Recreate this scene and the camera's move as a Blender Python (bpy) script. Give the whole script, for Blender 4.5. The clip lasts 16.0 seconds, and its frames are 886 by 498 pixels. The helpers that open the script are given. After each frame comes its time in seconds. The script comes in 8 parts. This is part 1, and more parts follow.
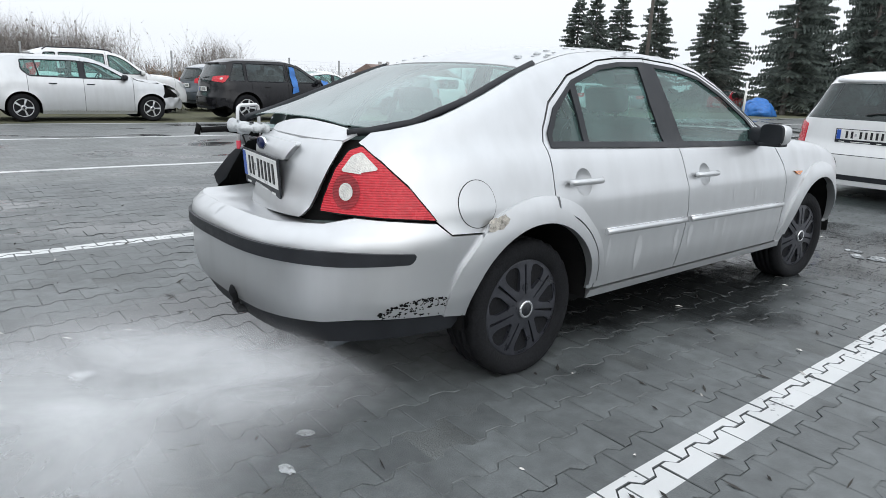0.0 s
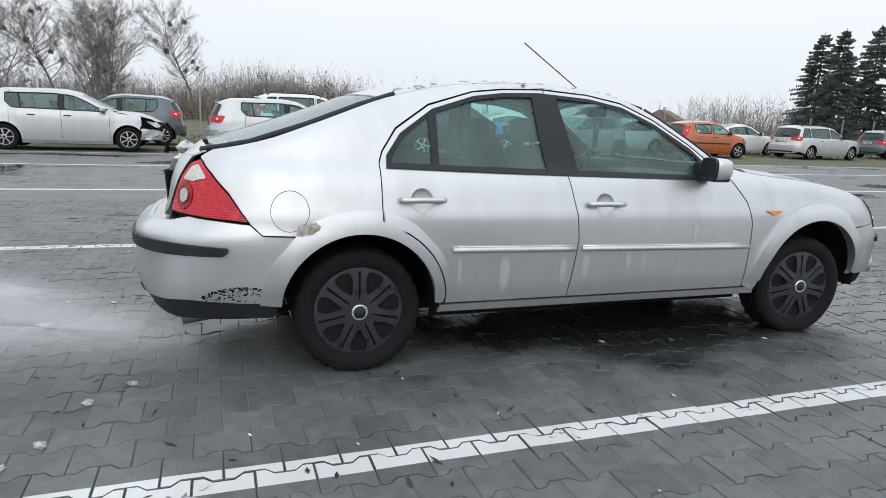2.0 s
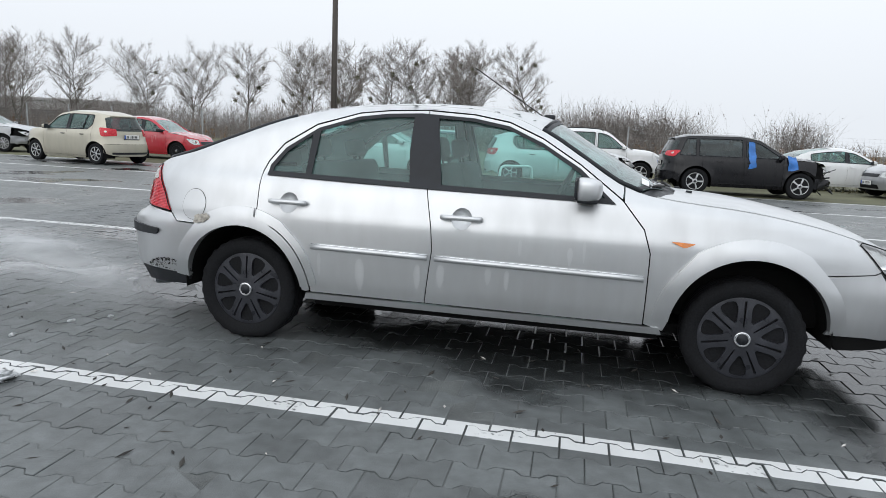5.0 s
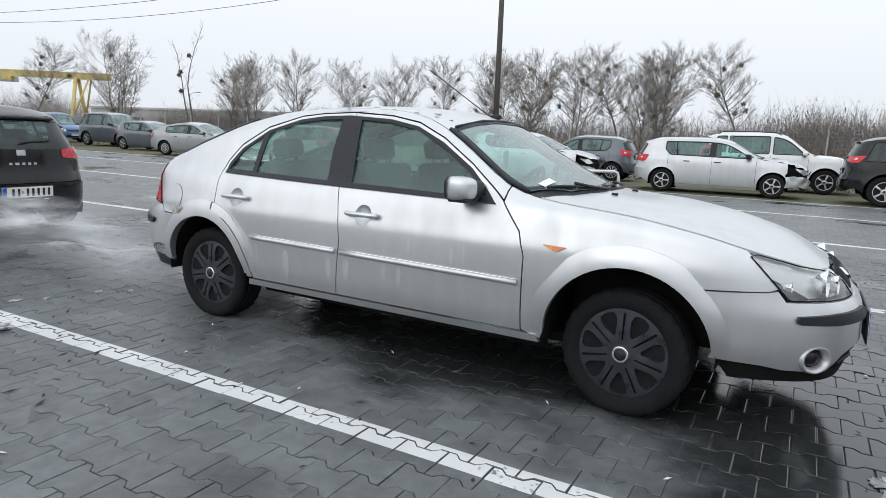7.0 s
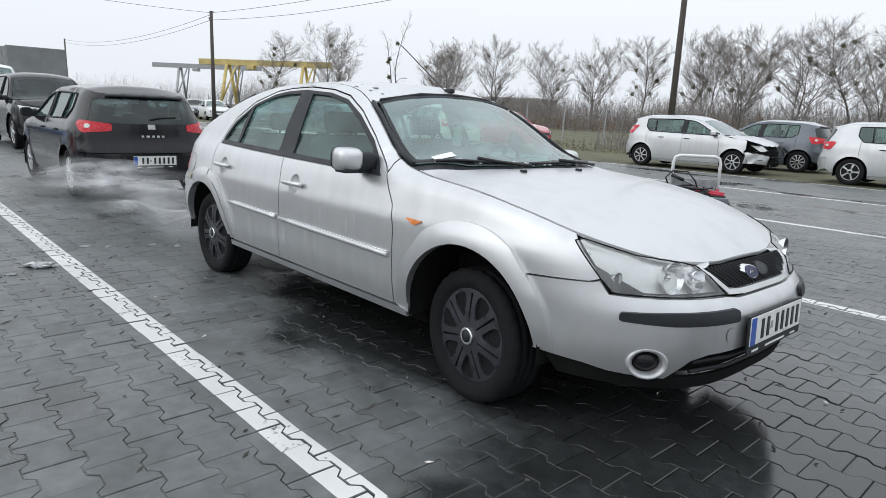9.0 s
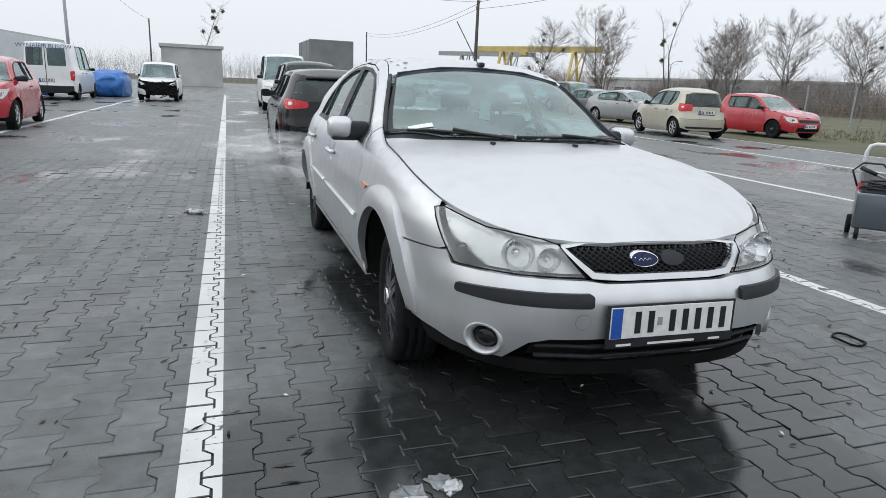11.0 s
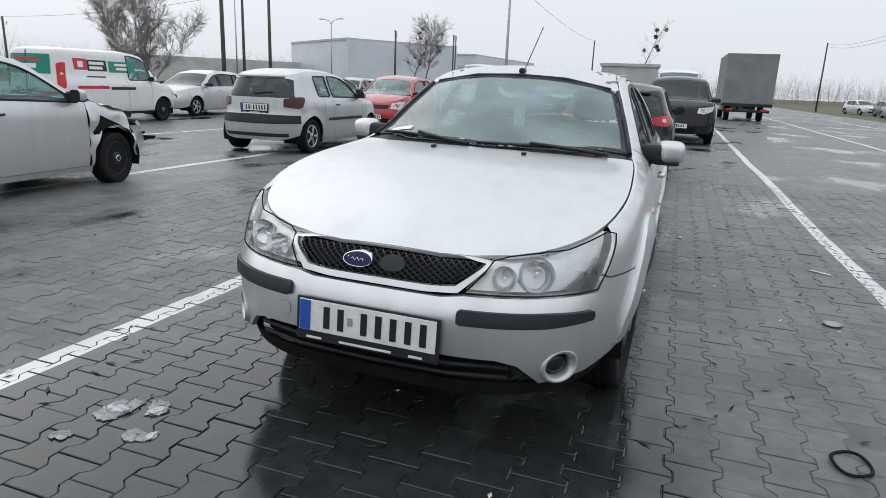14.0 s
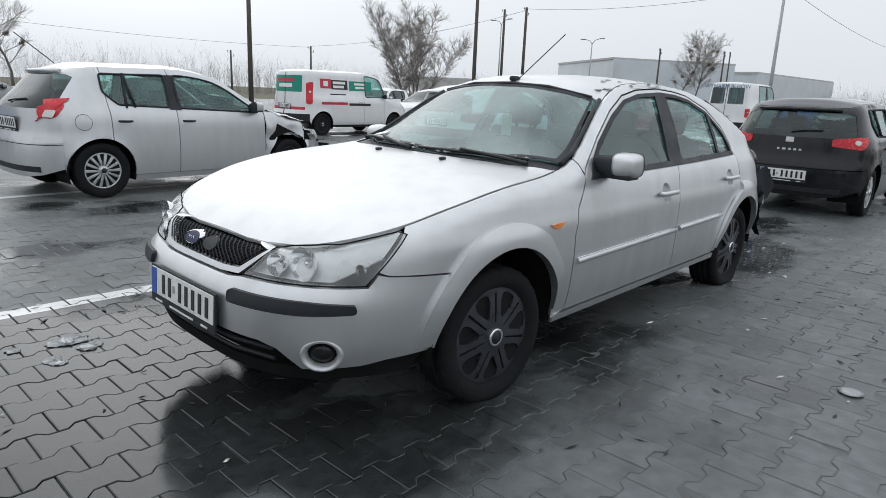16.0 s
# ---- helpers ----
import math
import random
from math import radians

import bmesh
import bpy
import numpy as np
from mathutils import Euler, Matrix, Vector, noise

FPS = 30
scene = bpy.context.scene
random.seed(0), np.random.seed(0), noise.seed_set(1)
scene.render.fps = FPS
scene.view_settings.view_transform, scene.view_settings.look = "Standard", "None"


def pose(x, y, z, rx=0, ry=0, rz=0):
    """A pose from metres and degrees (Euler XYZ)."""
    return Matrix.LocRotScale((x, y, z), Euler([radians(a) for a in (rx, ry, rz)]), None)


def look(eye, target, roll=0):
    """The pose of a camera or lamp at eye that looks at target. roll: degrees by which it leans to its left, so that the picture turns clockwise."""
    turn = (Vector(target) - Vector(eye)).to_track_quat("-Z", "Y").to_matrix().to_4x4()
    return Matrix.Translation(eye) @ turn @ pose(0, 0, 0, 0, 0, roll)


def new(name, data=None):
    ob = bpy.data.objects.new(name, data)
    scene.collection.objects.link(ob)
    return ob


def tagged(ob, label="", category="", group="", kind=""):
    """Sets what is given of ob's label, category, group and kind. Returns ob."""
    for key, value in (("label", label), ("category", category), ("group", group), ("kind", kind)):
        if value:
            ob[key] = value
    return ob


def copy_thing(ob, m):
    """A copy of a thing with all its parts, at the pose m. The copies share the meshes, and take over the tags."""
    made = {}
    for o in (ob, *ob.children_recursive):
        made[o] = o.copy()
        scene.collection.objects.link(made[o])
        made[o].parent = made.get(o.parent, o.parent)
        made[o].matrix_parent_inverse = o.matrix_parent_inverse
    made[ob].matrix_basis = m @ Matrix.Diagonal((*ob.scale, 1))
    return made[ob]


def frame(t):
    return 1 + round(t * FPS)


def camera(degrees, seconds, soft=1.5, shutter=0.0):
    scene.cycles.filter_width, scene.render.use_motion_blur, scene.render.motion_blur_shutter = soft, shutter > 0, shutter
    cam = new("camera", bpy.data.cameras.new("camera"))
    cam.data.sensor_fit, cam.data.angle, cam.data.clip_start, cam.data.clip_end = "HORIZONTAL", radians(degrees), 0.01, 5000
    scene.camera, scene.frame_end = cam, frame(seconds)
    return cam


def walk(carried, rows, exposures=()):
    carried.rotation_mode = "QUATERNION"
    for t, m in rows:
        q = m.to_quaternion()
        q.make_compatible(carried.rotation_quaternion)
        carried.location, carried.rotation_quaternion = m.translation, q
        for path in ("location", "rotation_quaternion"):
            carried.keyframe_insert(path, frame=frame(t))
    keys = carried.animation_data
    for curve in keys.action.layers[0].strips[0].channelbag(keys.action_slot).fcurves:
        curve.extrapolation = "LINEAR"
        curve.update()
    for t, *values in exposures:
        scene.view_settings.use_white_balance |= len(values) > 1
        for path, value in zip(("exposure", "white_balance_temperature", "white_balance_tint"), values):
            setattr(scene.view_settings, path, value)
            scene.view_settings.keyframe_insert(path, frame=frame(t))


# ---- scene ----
cam = camera(69.6, 16.0, 0.8)
PATH = [
    (0, (-3.303, -2.546, 1.22), (-2.066, -1.058, 0.714), 2.4),
    (0.5, (-3.012, -2.814, 1.225), (-1.887, -1.235, 0.735), 2.5),
    (1, (-2.712, -3.156, 1.225), (-1.764, -1.455, 0.768), 2.4),
    (1.5, (-2.33, -3.41, 1.232), (-1.517, -1.635, 0.799), 2.5),
    (2, (-1.992, -3.641, 1.222), (-1.331, -1.798, 0.813), 2.5),
    (2.5, (-1.619, -3.877, 1.227), (-1.137, -1.974, 0.846), 2.6),
    (3, (-1.204, -4.002, 1.222), (-0.935, -2.056, 0.85), 2.6),
    (3.5, (-0.768, -4.145, 1.235), (-0.749, -2.18, 0.863), 2.6),
    (4, (-0.345, -4.159, 1.227), (-0.486, -2.198, 0.857), 2.6),
    (4.5, (0.058, -4.167, 1.221), (-0.194, -2.216, 0.865), 2.6),
    (5, (0.478, -4.156, 1.236), (0.089, -2.225, 0.888), 2.6),
    (5.2, (0.644, -4.109, 1.219), (0.207, -2.189, 0.87), 2.5),
    (7.3, (2.267, -3.583, 1.261), (1.222, -1.913, 0.914), 2.4),
    (7.5, (2.429, -3.501, 1.255), (1.335, -1.863, 0.909), 2.6),
    (8, (2.697, -3.241, 1.266), (1.514, -1.669, 0.907), 2.5),
    (8.5, (3.002, -3.004, 1.25), (1.696, -1.539, 0.866), 2.5),
    (9, (3.264, -2.713, 1.256), (1.827, -1.386, 0.837), 2.5),
    (9.5, (3.465, -2.392, 1.266), (1.912, -1.212, 0.822), 2.4),
    (9.7, (3.561, -2.279, 1.243), (1.956, -1.174, 0.792), 2.5),
    (11.8, (4.282, -0.814, 1.27), (2.373, -0.492, 0.767), 2.3),
    (12, (4.287, -0.628, 1.281), (2.366, -0.388, 0.78), 2.3),
    (12.5, (4.345, -0.239, 1.255), (2.408, -0.225, 0.756), 2.4),
    (13, (4.356, 0.113, 1.262), (2.431, -0.098, 0.761), 2.3),
    (13.5, (4.257, 0.518, 1.284), (2.366, 0.098, 0.784), 2.4),
    (14, (4.211, 0.943, 1.283), (2.384, 0.302, 0.785), 2.3),
    (14.5, (4.057, 1.321, 1.269), (2.31, 0.485, 0.769), 2.3),
    (15, (3.876, 1.713, 1.262), (2.23, 0.69, 0.769), 2.3),
    (15.5, (3.717, 2.075, 1.281), (2.179, 0.892, 0.798), 2.3),
    (16, (3.417, 2.399, 1.279), (1.989, 1.081, 0.807), 2.4),
]
walk(cam, [(t, look(e, a, r)) for t, e, a, r in PATH], ((0, 0.30), (1.0, 0.22), (2.5, 0.13), (3.5, 0.11), (9.0, 0.16), (12.5, 0.05), (14.0, 0.01), (16, -0.04)))

# ---- world, sun ----
world = bpy.data.worlds.new("overcast_sky")
scene.world = world
world.use_nodes = True
wn, wl = world.node_tree.nodes, world.node_tree.links
sky = wn.new("ShaderNodeTexSky")
sky.sky_type, sky.sun_disc = "NISHITA", False
sky.sun_elevation, sky.sun_rotation = radians(28), radians(200)
sky.air_density, sky.dust_density = 1.0, 6.0
grey = wn.new("ShaderNodeHueSaturation")
grey.inputs["Saturation"].default_value = 0.08
wl.new(sky.outputs[0], grey.inputs["Color"])
cloud = wn.new("ShaderNodeMix")
cloud.data_type = "RGBA"
cloud.inputs[0].default_value = 0.93
cloud.inputs[7].default_value = (7.98, 8.42, 8.99, 1)
wl.new(grey.outputs[0], cloud.inputs[6])
# an overcast sky is brighter overhead than at the horizon
up_tc, up_z, up_k, up_v = wn.new("ShaderNodeTexCoord"), wn.new("ShaderNodeSeparateXYZ"), wn.new("ShaderNodeMapRange"), wn.new("ShaderNodeVectorMath")
up_k.inputs[1].default_value, up_k.inputs[2].default_value, up_k.inputs[3].default_value, up_k.inputs[4].default_value = 0.05, 0.95, 0.875, 1.38
up_v.operation = "SCALE"
wl.new(up_tc.outputs["Generated"], up_z.inputs[0]), wl.new(up_z.outputs["Z"], up_k.inputs[0])
wl.new(cloud.outputs[2], up_v.inputs[0]), wl.new(up_k.outputs[0], up_v.inputs["Scale"])
wl.new(up_v.outputs[0], wn["Background"].inputs[0])
wn["Background"].inputs[1].default_value = 0.115
sun = new("sun", bpy.data.lights.new("sun", "SUN"))
sun.data.energy, sun.data.angle, sun.data.color = 0.35, radians(70), (1, 0.97, 0.93)
sun.matrix_world = pose(0, 0, 30, 62, 0, -20)

import mathutils
from mathutils.geometry import delaunay_2d_cdt


# ---- materials ----
def mat(name, col, rough=0.5, metal=0.0, var=0.12, scale=6.0, bump=0.0, bscale=60.0, coat=0.0, fine=0.06, rvar=0.1, stretch=(1, 1, 1), island=0.0, spec=0.5, ribs=0.0):
    """A surface with two scales of variation in colour and roughness, and a fine relief."""
    m = bpy.data.materials.new(name)
    m.use_nodes = True
    n, l = m.node_tree.nodes, m.node_tree.links
    b = n["Principled BSDF"]
    tc = n.new("ShaderNodeTexCoord")
    mp = n.new("ShaderNodeMapping")
    mp.inputs["Scale"].default_value = stretch
    l.new(tc.outputs["Object"], mp.inputs[0])
    a = n.new("ShaderNodeTexNoise")
    a.inputs["Scale"].default_value, a.inputs["Detail"].default_value = scale, 6
    f = n.new("ShaderNodeTexNoise")
    f.inputs["Scale"].default_value, f.inputs["Detail"].default_value = bscale, 4
    l.new(mp.outputs[0], a.inputs[0]), l.new(mp.outputs[0], f.inputs[0])
    k = n.new("ShaderNodeMapRange")
    k.inputs[1].default_value, k.inputs[2].default_value, k.inputs[3].default_value, k.inputs[4].default_value = 0.3, 0.7, 1 - var, 1 + var
    k2 = n.new("ShaderNodeMapRange")
    k2.inputs[1].default_value, k2.inputs[2].default_value, k2.inputs[3].default_value, k2.inputs[4].default_value = 0.3, 0.7, 1 - fine, 1 + fine
    l.new(a.outputs[0], k.inputs[0]), l.new(f.outputs[0], k2.inputs[0])
    x = n.new("ShaderNodeMath")
    x.operation = "MULTIPLY"
    l.new(k.outputs[0], x.inputs[0]), l.new(k2.outputs[0], x.inputs[1])
    last = x
    if island:
        g = n.new("ShaderNodeNewGeometry")
        r = n.new("ShaderNodeMapRange")
        r.inputs[3].default_value, r.inputs[4].default_value = 1 - island, 1 + island
        l.new(g.outputs["Random Per Island"], r.inputs[0])
        y = n.new("ShaderNodeMath")
        y.operation = "MULTIPLY"
        l.new(x.outputs[0], y.inputs[0]), l.new(r.outputs[0], y.inputs[1])
        last = y
    v = n.new("ShaderNodeVectorMath")
    v.operation = "SCALE"
    v.inputs[0].default_value = col
    l.new(last.outputs[0], v.inputs["Scale"])
    l.new(v.outputs[0], b.inputs["Base Color"])
    rr = n.new("ShaderNodeMapRange")
    rr.inputs[1].default_value, rr.inputs[2].default_value, rr.inputs[3].default_value, rr.inputs[4].default_value = 0.3, 0.7, max(0.02, rough - rvar), min(1, rough + rvar)
    l.new(a.outputs[0], rr.inputs[0]), l.new(rr.outputs[0], b.inputs["Roughness"])
    b.inputs["Metallic"].default_value, b.inputs["Coat Weight"].default_value = metal, coat
    b.inputs["Coat Roughness"].default_value, b.inputs["Specular IOR Level"].default_value = 0.08, spec
    if bump:
        u = n.new("ShaderNodeBump")
        u.inputs["Strength"].default_value, u.inputs["Distance"].default_value = bump, 0.01
        l.new(f.outputs[0], u.inputs["Height"]), l.new(u.outputs[0], b.inputs["Normal"])
    if ribs:
        wv = n.new("ShaderNodeTexWave")
        wv.bands_direction = "Z"
        wv.inputs["Scale"].default_value = ribs
        l.new(tc.outputs["Object"], wv.inputs[0])
        u = n.new("ShaderNodeBump")
        u.inputs["Strength"].default_value, u.inputs["Distance"].default_value = 0.5, 0.003
        l.new(wv.outputs["Fac"], u.inputs["Height"]), l.new(u.outputs[0], b.inputs["Normal"])
    return m


def paint(name, col, metal=0.45, rough=0.34, dirt=0.16, coat=0.7, frost=0.0, spec=0.5):
    """Car paint: clear coat over flakes, with streaks and blotches of road dirt."""
    m = bpy.data.materials.new(name)
    m.use_nodes = True
    n, l = m.node_tree.nodes, m.node_tree.links
    b = n["Principled BSDF"]
    tc = n.new("ShaderNodeTexCoord")
    mp = n.new("ShaderNodeMapping")
    mp.inputs["Scale"].default_value = (7, 7, 1.6)
    l.new(tc.outputs["Object"], mp.inputs[0])
    a = n.new("ShaderNodeTexNoise")
    a.inputs["Scale"].default_value, a.inputs["Detail"].default_value = 1.3, 8
    l.new(mp.outputs[0], a.inputs[0])
    c = n.new("ShaderNodeTexNoise")
    c.inputs["Scale"].default_value, c.inputs["Detail"].default_value = 1.4, 5
    l.new(tc.outputs["Object"], c.inputs[0])
    x = n.new("ShaderNodeMath")
    x.operation = "MULTIPLY"
    l.new(a.outputs[0], x.inputs[0]), l.new(c.outputs[0], x.inputs[1])
    k = n.new("ShaderNodeMapRange")
    k.inputs[1].default_value, k.inputs[2].default_value, k.inputs[4].default_value = 0.2, 0.42, dirt
    l.new(x.outputs[0], k.inputs[0])
    mix = n.new("ShaderNodeMix")
    mix.data_type = "RGBA"
    mix.inputs[6].default_value, mix.inputs[7].default_value = (*col, 1), (0.2, 0.19, 0.175, 1)
    l.new(k.outputs[0], mix.inputs[0]), l.new(mix.outputs[2], b.inputs["Base Color"])
    if frost:
        # thin frost lying on what faces up
        ge, sp, fz, fn, fm, fx = n.new("ShaderNodeNewGeometry"), n.new("ShaderNodeSeparateXYZ"), n.new("ShaderNodeMapRange"), n.new("ShaderNodeTexNoise"), n.new("ShaderNodeMath"), n.new("ShaderNodeMix")
        l.new(ge.outputs["Normal"], sp.inputs[0]), l.new(sp.outputs["Z"], fz.inputs[0])
        fz.inputs[1].default_value, fz.inputs[2].default_value, fz.inputs[4].default_value = 0.7, 0.97, frost * 2
        fn.inputs["Scale"].default_value, fn.inputs["Detail"].default_value = 5, 8
        l.new(tc.outputs["Object"], fn.inputs[0])
        fm.operation, fm.use_clamp, fx.data_type = "MULTIPLY", True, "RGBA"
        l.new(fz.outputs[0], fm.inputs[0]), l.new(fn.outputs[0], fm.inputs[1]), l.new(fm.outputs[0], fx.inputs[0])
        fx.inputs[7].default_value = (0.72, 0.74, 0.76, 1)
        l.new(mix.outputs[2], fx.inputs[6]), l.new(fx.outputs[2], b.inputs["Base Color"])
    r = n.new("ShaderNodeMapRange")
    r.inputs[2].default_value, r.inputs[3].default_value, r.inputs[4].default_value = 0.3, rough, rough + 0.25
    l.new(k.outputs[0], r.inputs[0]), l.new(r.outputs[0], b.inputs["Roughness"])
    b.inputs["Metallic"].default_value, b.inputs["Specular IOR Level"].default_value = metal, spec
    b.inputs["Coat Weight"].default_value, b.inputs["Coat Roughness"].default_value = coat, 0.12
    return m


def pane(name, tint, fog=0.12, gloss=0.03, scale=3.0, film=(0.43, 0.58, 0.57)):
    """A thin pane: tinted see-through, a mirror by Fresnel, and a film of condensation and grime."""
    m = bpy.data.materials.new(name)
    m.use_nodes = True
    n, l = m.node_tree.nodes, m.node_tree.links
    n.remove(n["Principled BSDF"])
    out = n["Material Output"]
    tr, gl, df = n.new("ShaderNodeBsdfTransparent"), n.new("ShaderNodeBsdfGlossy"), n.new("ShaderNodeBsdfDiffuse")
    tr.inputs[0].default_value = (*tint, 1)
    gl.inputs["Roughness"].default_value = gloss
    df.inputs[0].default_value = (*film, 1)
    tc, a, k = n.new("ShaderNodeTexCoord"), n.new("ShaderNodeTexNoise"), n.new("ShaderNodeMapRange")
    a.inputs["Scale"].default_value, a.inputs["Detail"].default_value = scale, 6
    l.new(tc.outputs["Object"], a.inputs[0]), l.new(a.outputs[0], k.inputs[0])
    k.inputs[1].default_value, k.inputs[2].default_value, k.inputs[3].default_value, k.inputs[4].default_value = 0.3, 0.7, fog * 0.5, fog * 1.5
    m1, m2, lw, pw, fr = n.new("ShaderNodeMixShader"), n.new("ShaderNodeMixShader"), n.new("ShaderNodeLayerWeight"), n.new("ShaderNodeMath"), n.new("ShaderNodeMapRange")
    pw.operation, pw.inputs[1].default_value, lw.inputs[0].default_value = "POWER", 4.0, 0.5
    fr.inputs[3].default_value, fr.inputs[4].default_value = 0.045, 0.9
    l.new(lw.outputs["Facing"], pw.inputs[0]), l.new(pw.outputs[0], fr.inputs[0])
    l.new(k.outputs[0], m1.inputs[0]), l.new(tr.outputs[0], m1.inputs[1]), l.new(df.outputs[0], m1.inputs[2])
    l.new(fr.outputs[0], m2.inputs[0]), l.new(m1.outputs[0], m2.inputs[1]), l.new(gl.outputs[0], m2.inputs[2])
    l.new(m2.outputs[0], out.inputs[0])
    return m


DULLSILVER = paint("dull_silver_paint", (0.50, 0.52, 0.53), 0.6, 0.34, 0.15, frost=0.15)
SILVER = paint("silver_paint", (0.63, 0.642, 0.65), 0.86, 0.36, 0.12, 0.4)
RUN = paint("dried_salt_runs", (0.66, 0.672, 0.68), 0.66, 0.42, 0.05, 0.35)
WHITE = paint("white_paint", (0.74, 0.75, 0.75), 0.0, 0.3, 0.1)
PEARL = paint("pale_silver_paint", (0.56, 0.575, 0.585), 0.5, 0.34, 0.12)
BLACKP = paint("black_paint", (0.009, 0.009, 0.011), 0.0, 0.14, 0.02, 0.25, spec=0.25)
GREYP = paint("grey_paint", (0.10, 0.12, 0.14), 0.4, 0.3, 0.15, frost=0.4)
MIDP = paint("mid_grey_paint", (0.30, 0.31, 0.32), 0.4, 0.33, 0.2, frost=0.4)
REDP = paint("red_paint", (0.45, 0.02, 0.035), 0.0, 0.22, 0.08, frost=0.25)
ORANGEP = paint("orange_paint", (0.46, 0.12, 0.03), 0.2, 0.28, 0.1, frost=0.2)
BEIGEP = paint("beige_paint", (0.50, 0.47, 0.38), 0.3, 0.33, 0.12)
BLUEP = paint("blue_paint", (0.03, 0.10, 0.25), 0.2, 0.3, 0.1)
GLASS = pane("clear_side_glass", (0.63, 0.90, 0.86), 0.13, film=(0.38, 0.60, 0.57))
SCREEN = pane("misted_windscreen", (0.64, 0.86, 0.83), 0.36, 0.04, 2.0, (0.44, 0.57, 0.56))
DARKGLASS = pane("dark_glass", (0.22, 0.26, 0.27), 0.05)
CLEAR = pane("clear_lamp_cover", (0.98, 0.99, 0.99), 0.12, 0.03, 9.0, (0.85, 0.87, 0.87))
RUBBER = mat("tyre_rubber", (0.010, 0.0105, 0.012), 0.85, 0, 0.35, 9, 0.35, 120, fine=0.35, spec=0.25)
TRIM = mat("black_plastic_trim", (0.020, 0.022, 0.026), 0.5, 0, 0.2, 12, 0.1, 300, spec=0.3)
MATT = mat("dark_underbody", (0.010, 0.010, 0.010), 0.9, 0, 0.3, 10, spec=0.15)
COVER = mat("dark_wheel_cover", (0.036, 0.038, 0.046), 0.34, 0.15, 0.3, 14, 0.05, 200, fine=0.2)
CHROME = mat("bright_chrome", (0.75, 0.76, 0.77), 0.14, 1.0, 0.05, 20)
ALLOY = mat("silver_alloy", (0.52, 0.53, 0.54), 0.35, 0.6, 0.15, 20)
REFLECT = mat("lamp_reflector", (0.60, 0.615, 0.61), 0.34, 0.7, 0.1, 8)
REDLENS = mat("red_lamp_lens", (0.56, 0.012, 0.026), 0.25, 0, 0.10, 30, coat=0.5, spec=0.3, ribs=36)
CLEARLENS = mat("clear_ribbed_lens", (0.62, 0.60, 0.56), 0.15, 0.3, 0.15, 60, 0.4, 180, coat=1.0)
AMBER = mat("amber_lamp_lens", (0.72, 0.20, 0.015), 0.2, 0, 0.1, 30, 0.2, 200, coat=1.0)
SMOKE = mat("smoked_lamp_lens", (0.06, 0.012, 0.016), 0.2, 0, 0.15, 30, coat=0.2, spec=0.3)
PLATE = mat("white_plate", (0.78, 0.78, 0.76), 0.35, 0, 0.06, 12)
PLATEBLUE = mat("blue_plate_band", (0.02, 0.09, 0.42), 0.35, 0, 0.1, 12)
INK = mat("black_plate_ink", (0.012, 0.012, 0.013), 0.4)
CLOTH = mat("dark_seat_cloth", (0.045, 0.048, 0.05), 0.95, 0, 0.25, 14, 0.3, 400)
LINER = mat("light_grey_lining", (0.30, 0.31, 0.30), 0.9, 0, 0.12, 10, 0.2, 300)
SNOW = mat("old_snow", (0.55, 0.57, 0.58), 0.45, 0, 0.12, 20, 0.6, 90)
BADGE = mat("blue_badge", (0.006, 0.012, 0.06), 0.35, 0.0, 0.1, 40, spec=0.25)
TARP = mat("blue_tarpaulin", (0.03, 0.16, 0.48), 0.4, 0, 0.2, 6, 0.3, 20)
GREEN = mat("green_sticker", (0.0, 0.24, 0.17), 0.4, 0, 0.1, 8)
REDST = mat("red_sticker", (0.52, 0.03, 0.06), 0.4, 0, 0.1, 8)
YELLOW = mat("yellow_crane_paint", (0.56, 0.44, 0.17), 0.55, 0, 0.2, 1.5)
STEEL = mat("galvanised_steel", (0.36, 0.37, 0.38), 0.5, 0.6, 0.2, 8)
WOODPOLE = mat("weathered_pole", (0.085, 0.075, 0.066), 0.85, 0, 0.3, 5, 0.4, 40, stretch=(4, 4, 0.6))
CONCRETE = mat("concrete_wall", (0.46, 0.46, 0.45), 0.85, 0, 0.15, 0.6, 0.2, 10)
CLADDING = mat("grey_cladding", (0.60, 0.64, 0.67), 0.6, 0.1, 0.08, 0.3, 0.1, 5)
CANVAS = mat("grey_truck_canvas", (0.20, 0.21, 0.21), 0.7, 0, 0.18, 1.5, 0.2, 20)
BARK = mat("bare_bark", (0.14, 0.128, 0.116), 0.9, 0, 0.3, 2, 0.4, 30)
TWIG = mat("thin_twigs", (0.222, 0.200, 0.184), 0.95, 0, 0.3, 0.6)
RUSTLEAF = mat("dry_brown_leaves", (0.20, 0.125, 0.075), 0.95, 0, 0.35, 1.0, island=0.3)
NEEDLE = mat("conifer_needles", (0.135, 0.162, 0.145), 0.9, 0, 0.4, 1.2, island=0.35)
MISTLE = mat("mistletoe", (0.12, 0.12, 0.07), 0.95, 0, 0.3, 2)


# ---- mesh helpers ----
def part(name, bm, material, parent, label=""):
    me = bpy.data.meshes.new(name)
    bm.to_mesh(me)
    bm.free()
    me.materials.append(material)
    ob = new(name, me)
    ob.parent = parent
    if label:
        ob["label"] = label
    return ob


def thing(name, label, category, m=None, group="", kind=""):
    ob = new(name)
    ob.empty_display_size = 0.2
    if m is not None:
        ob.matrix_world = m
    return tagged(ob, label, category, group, kind)


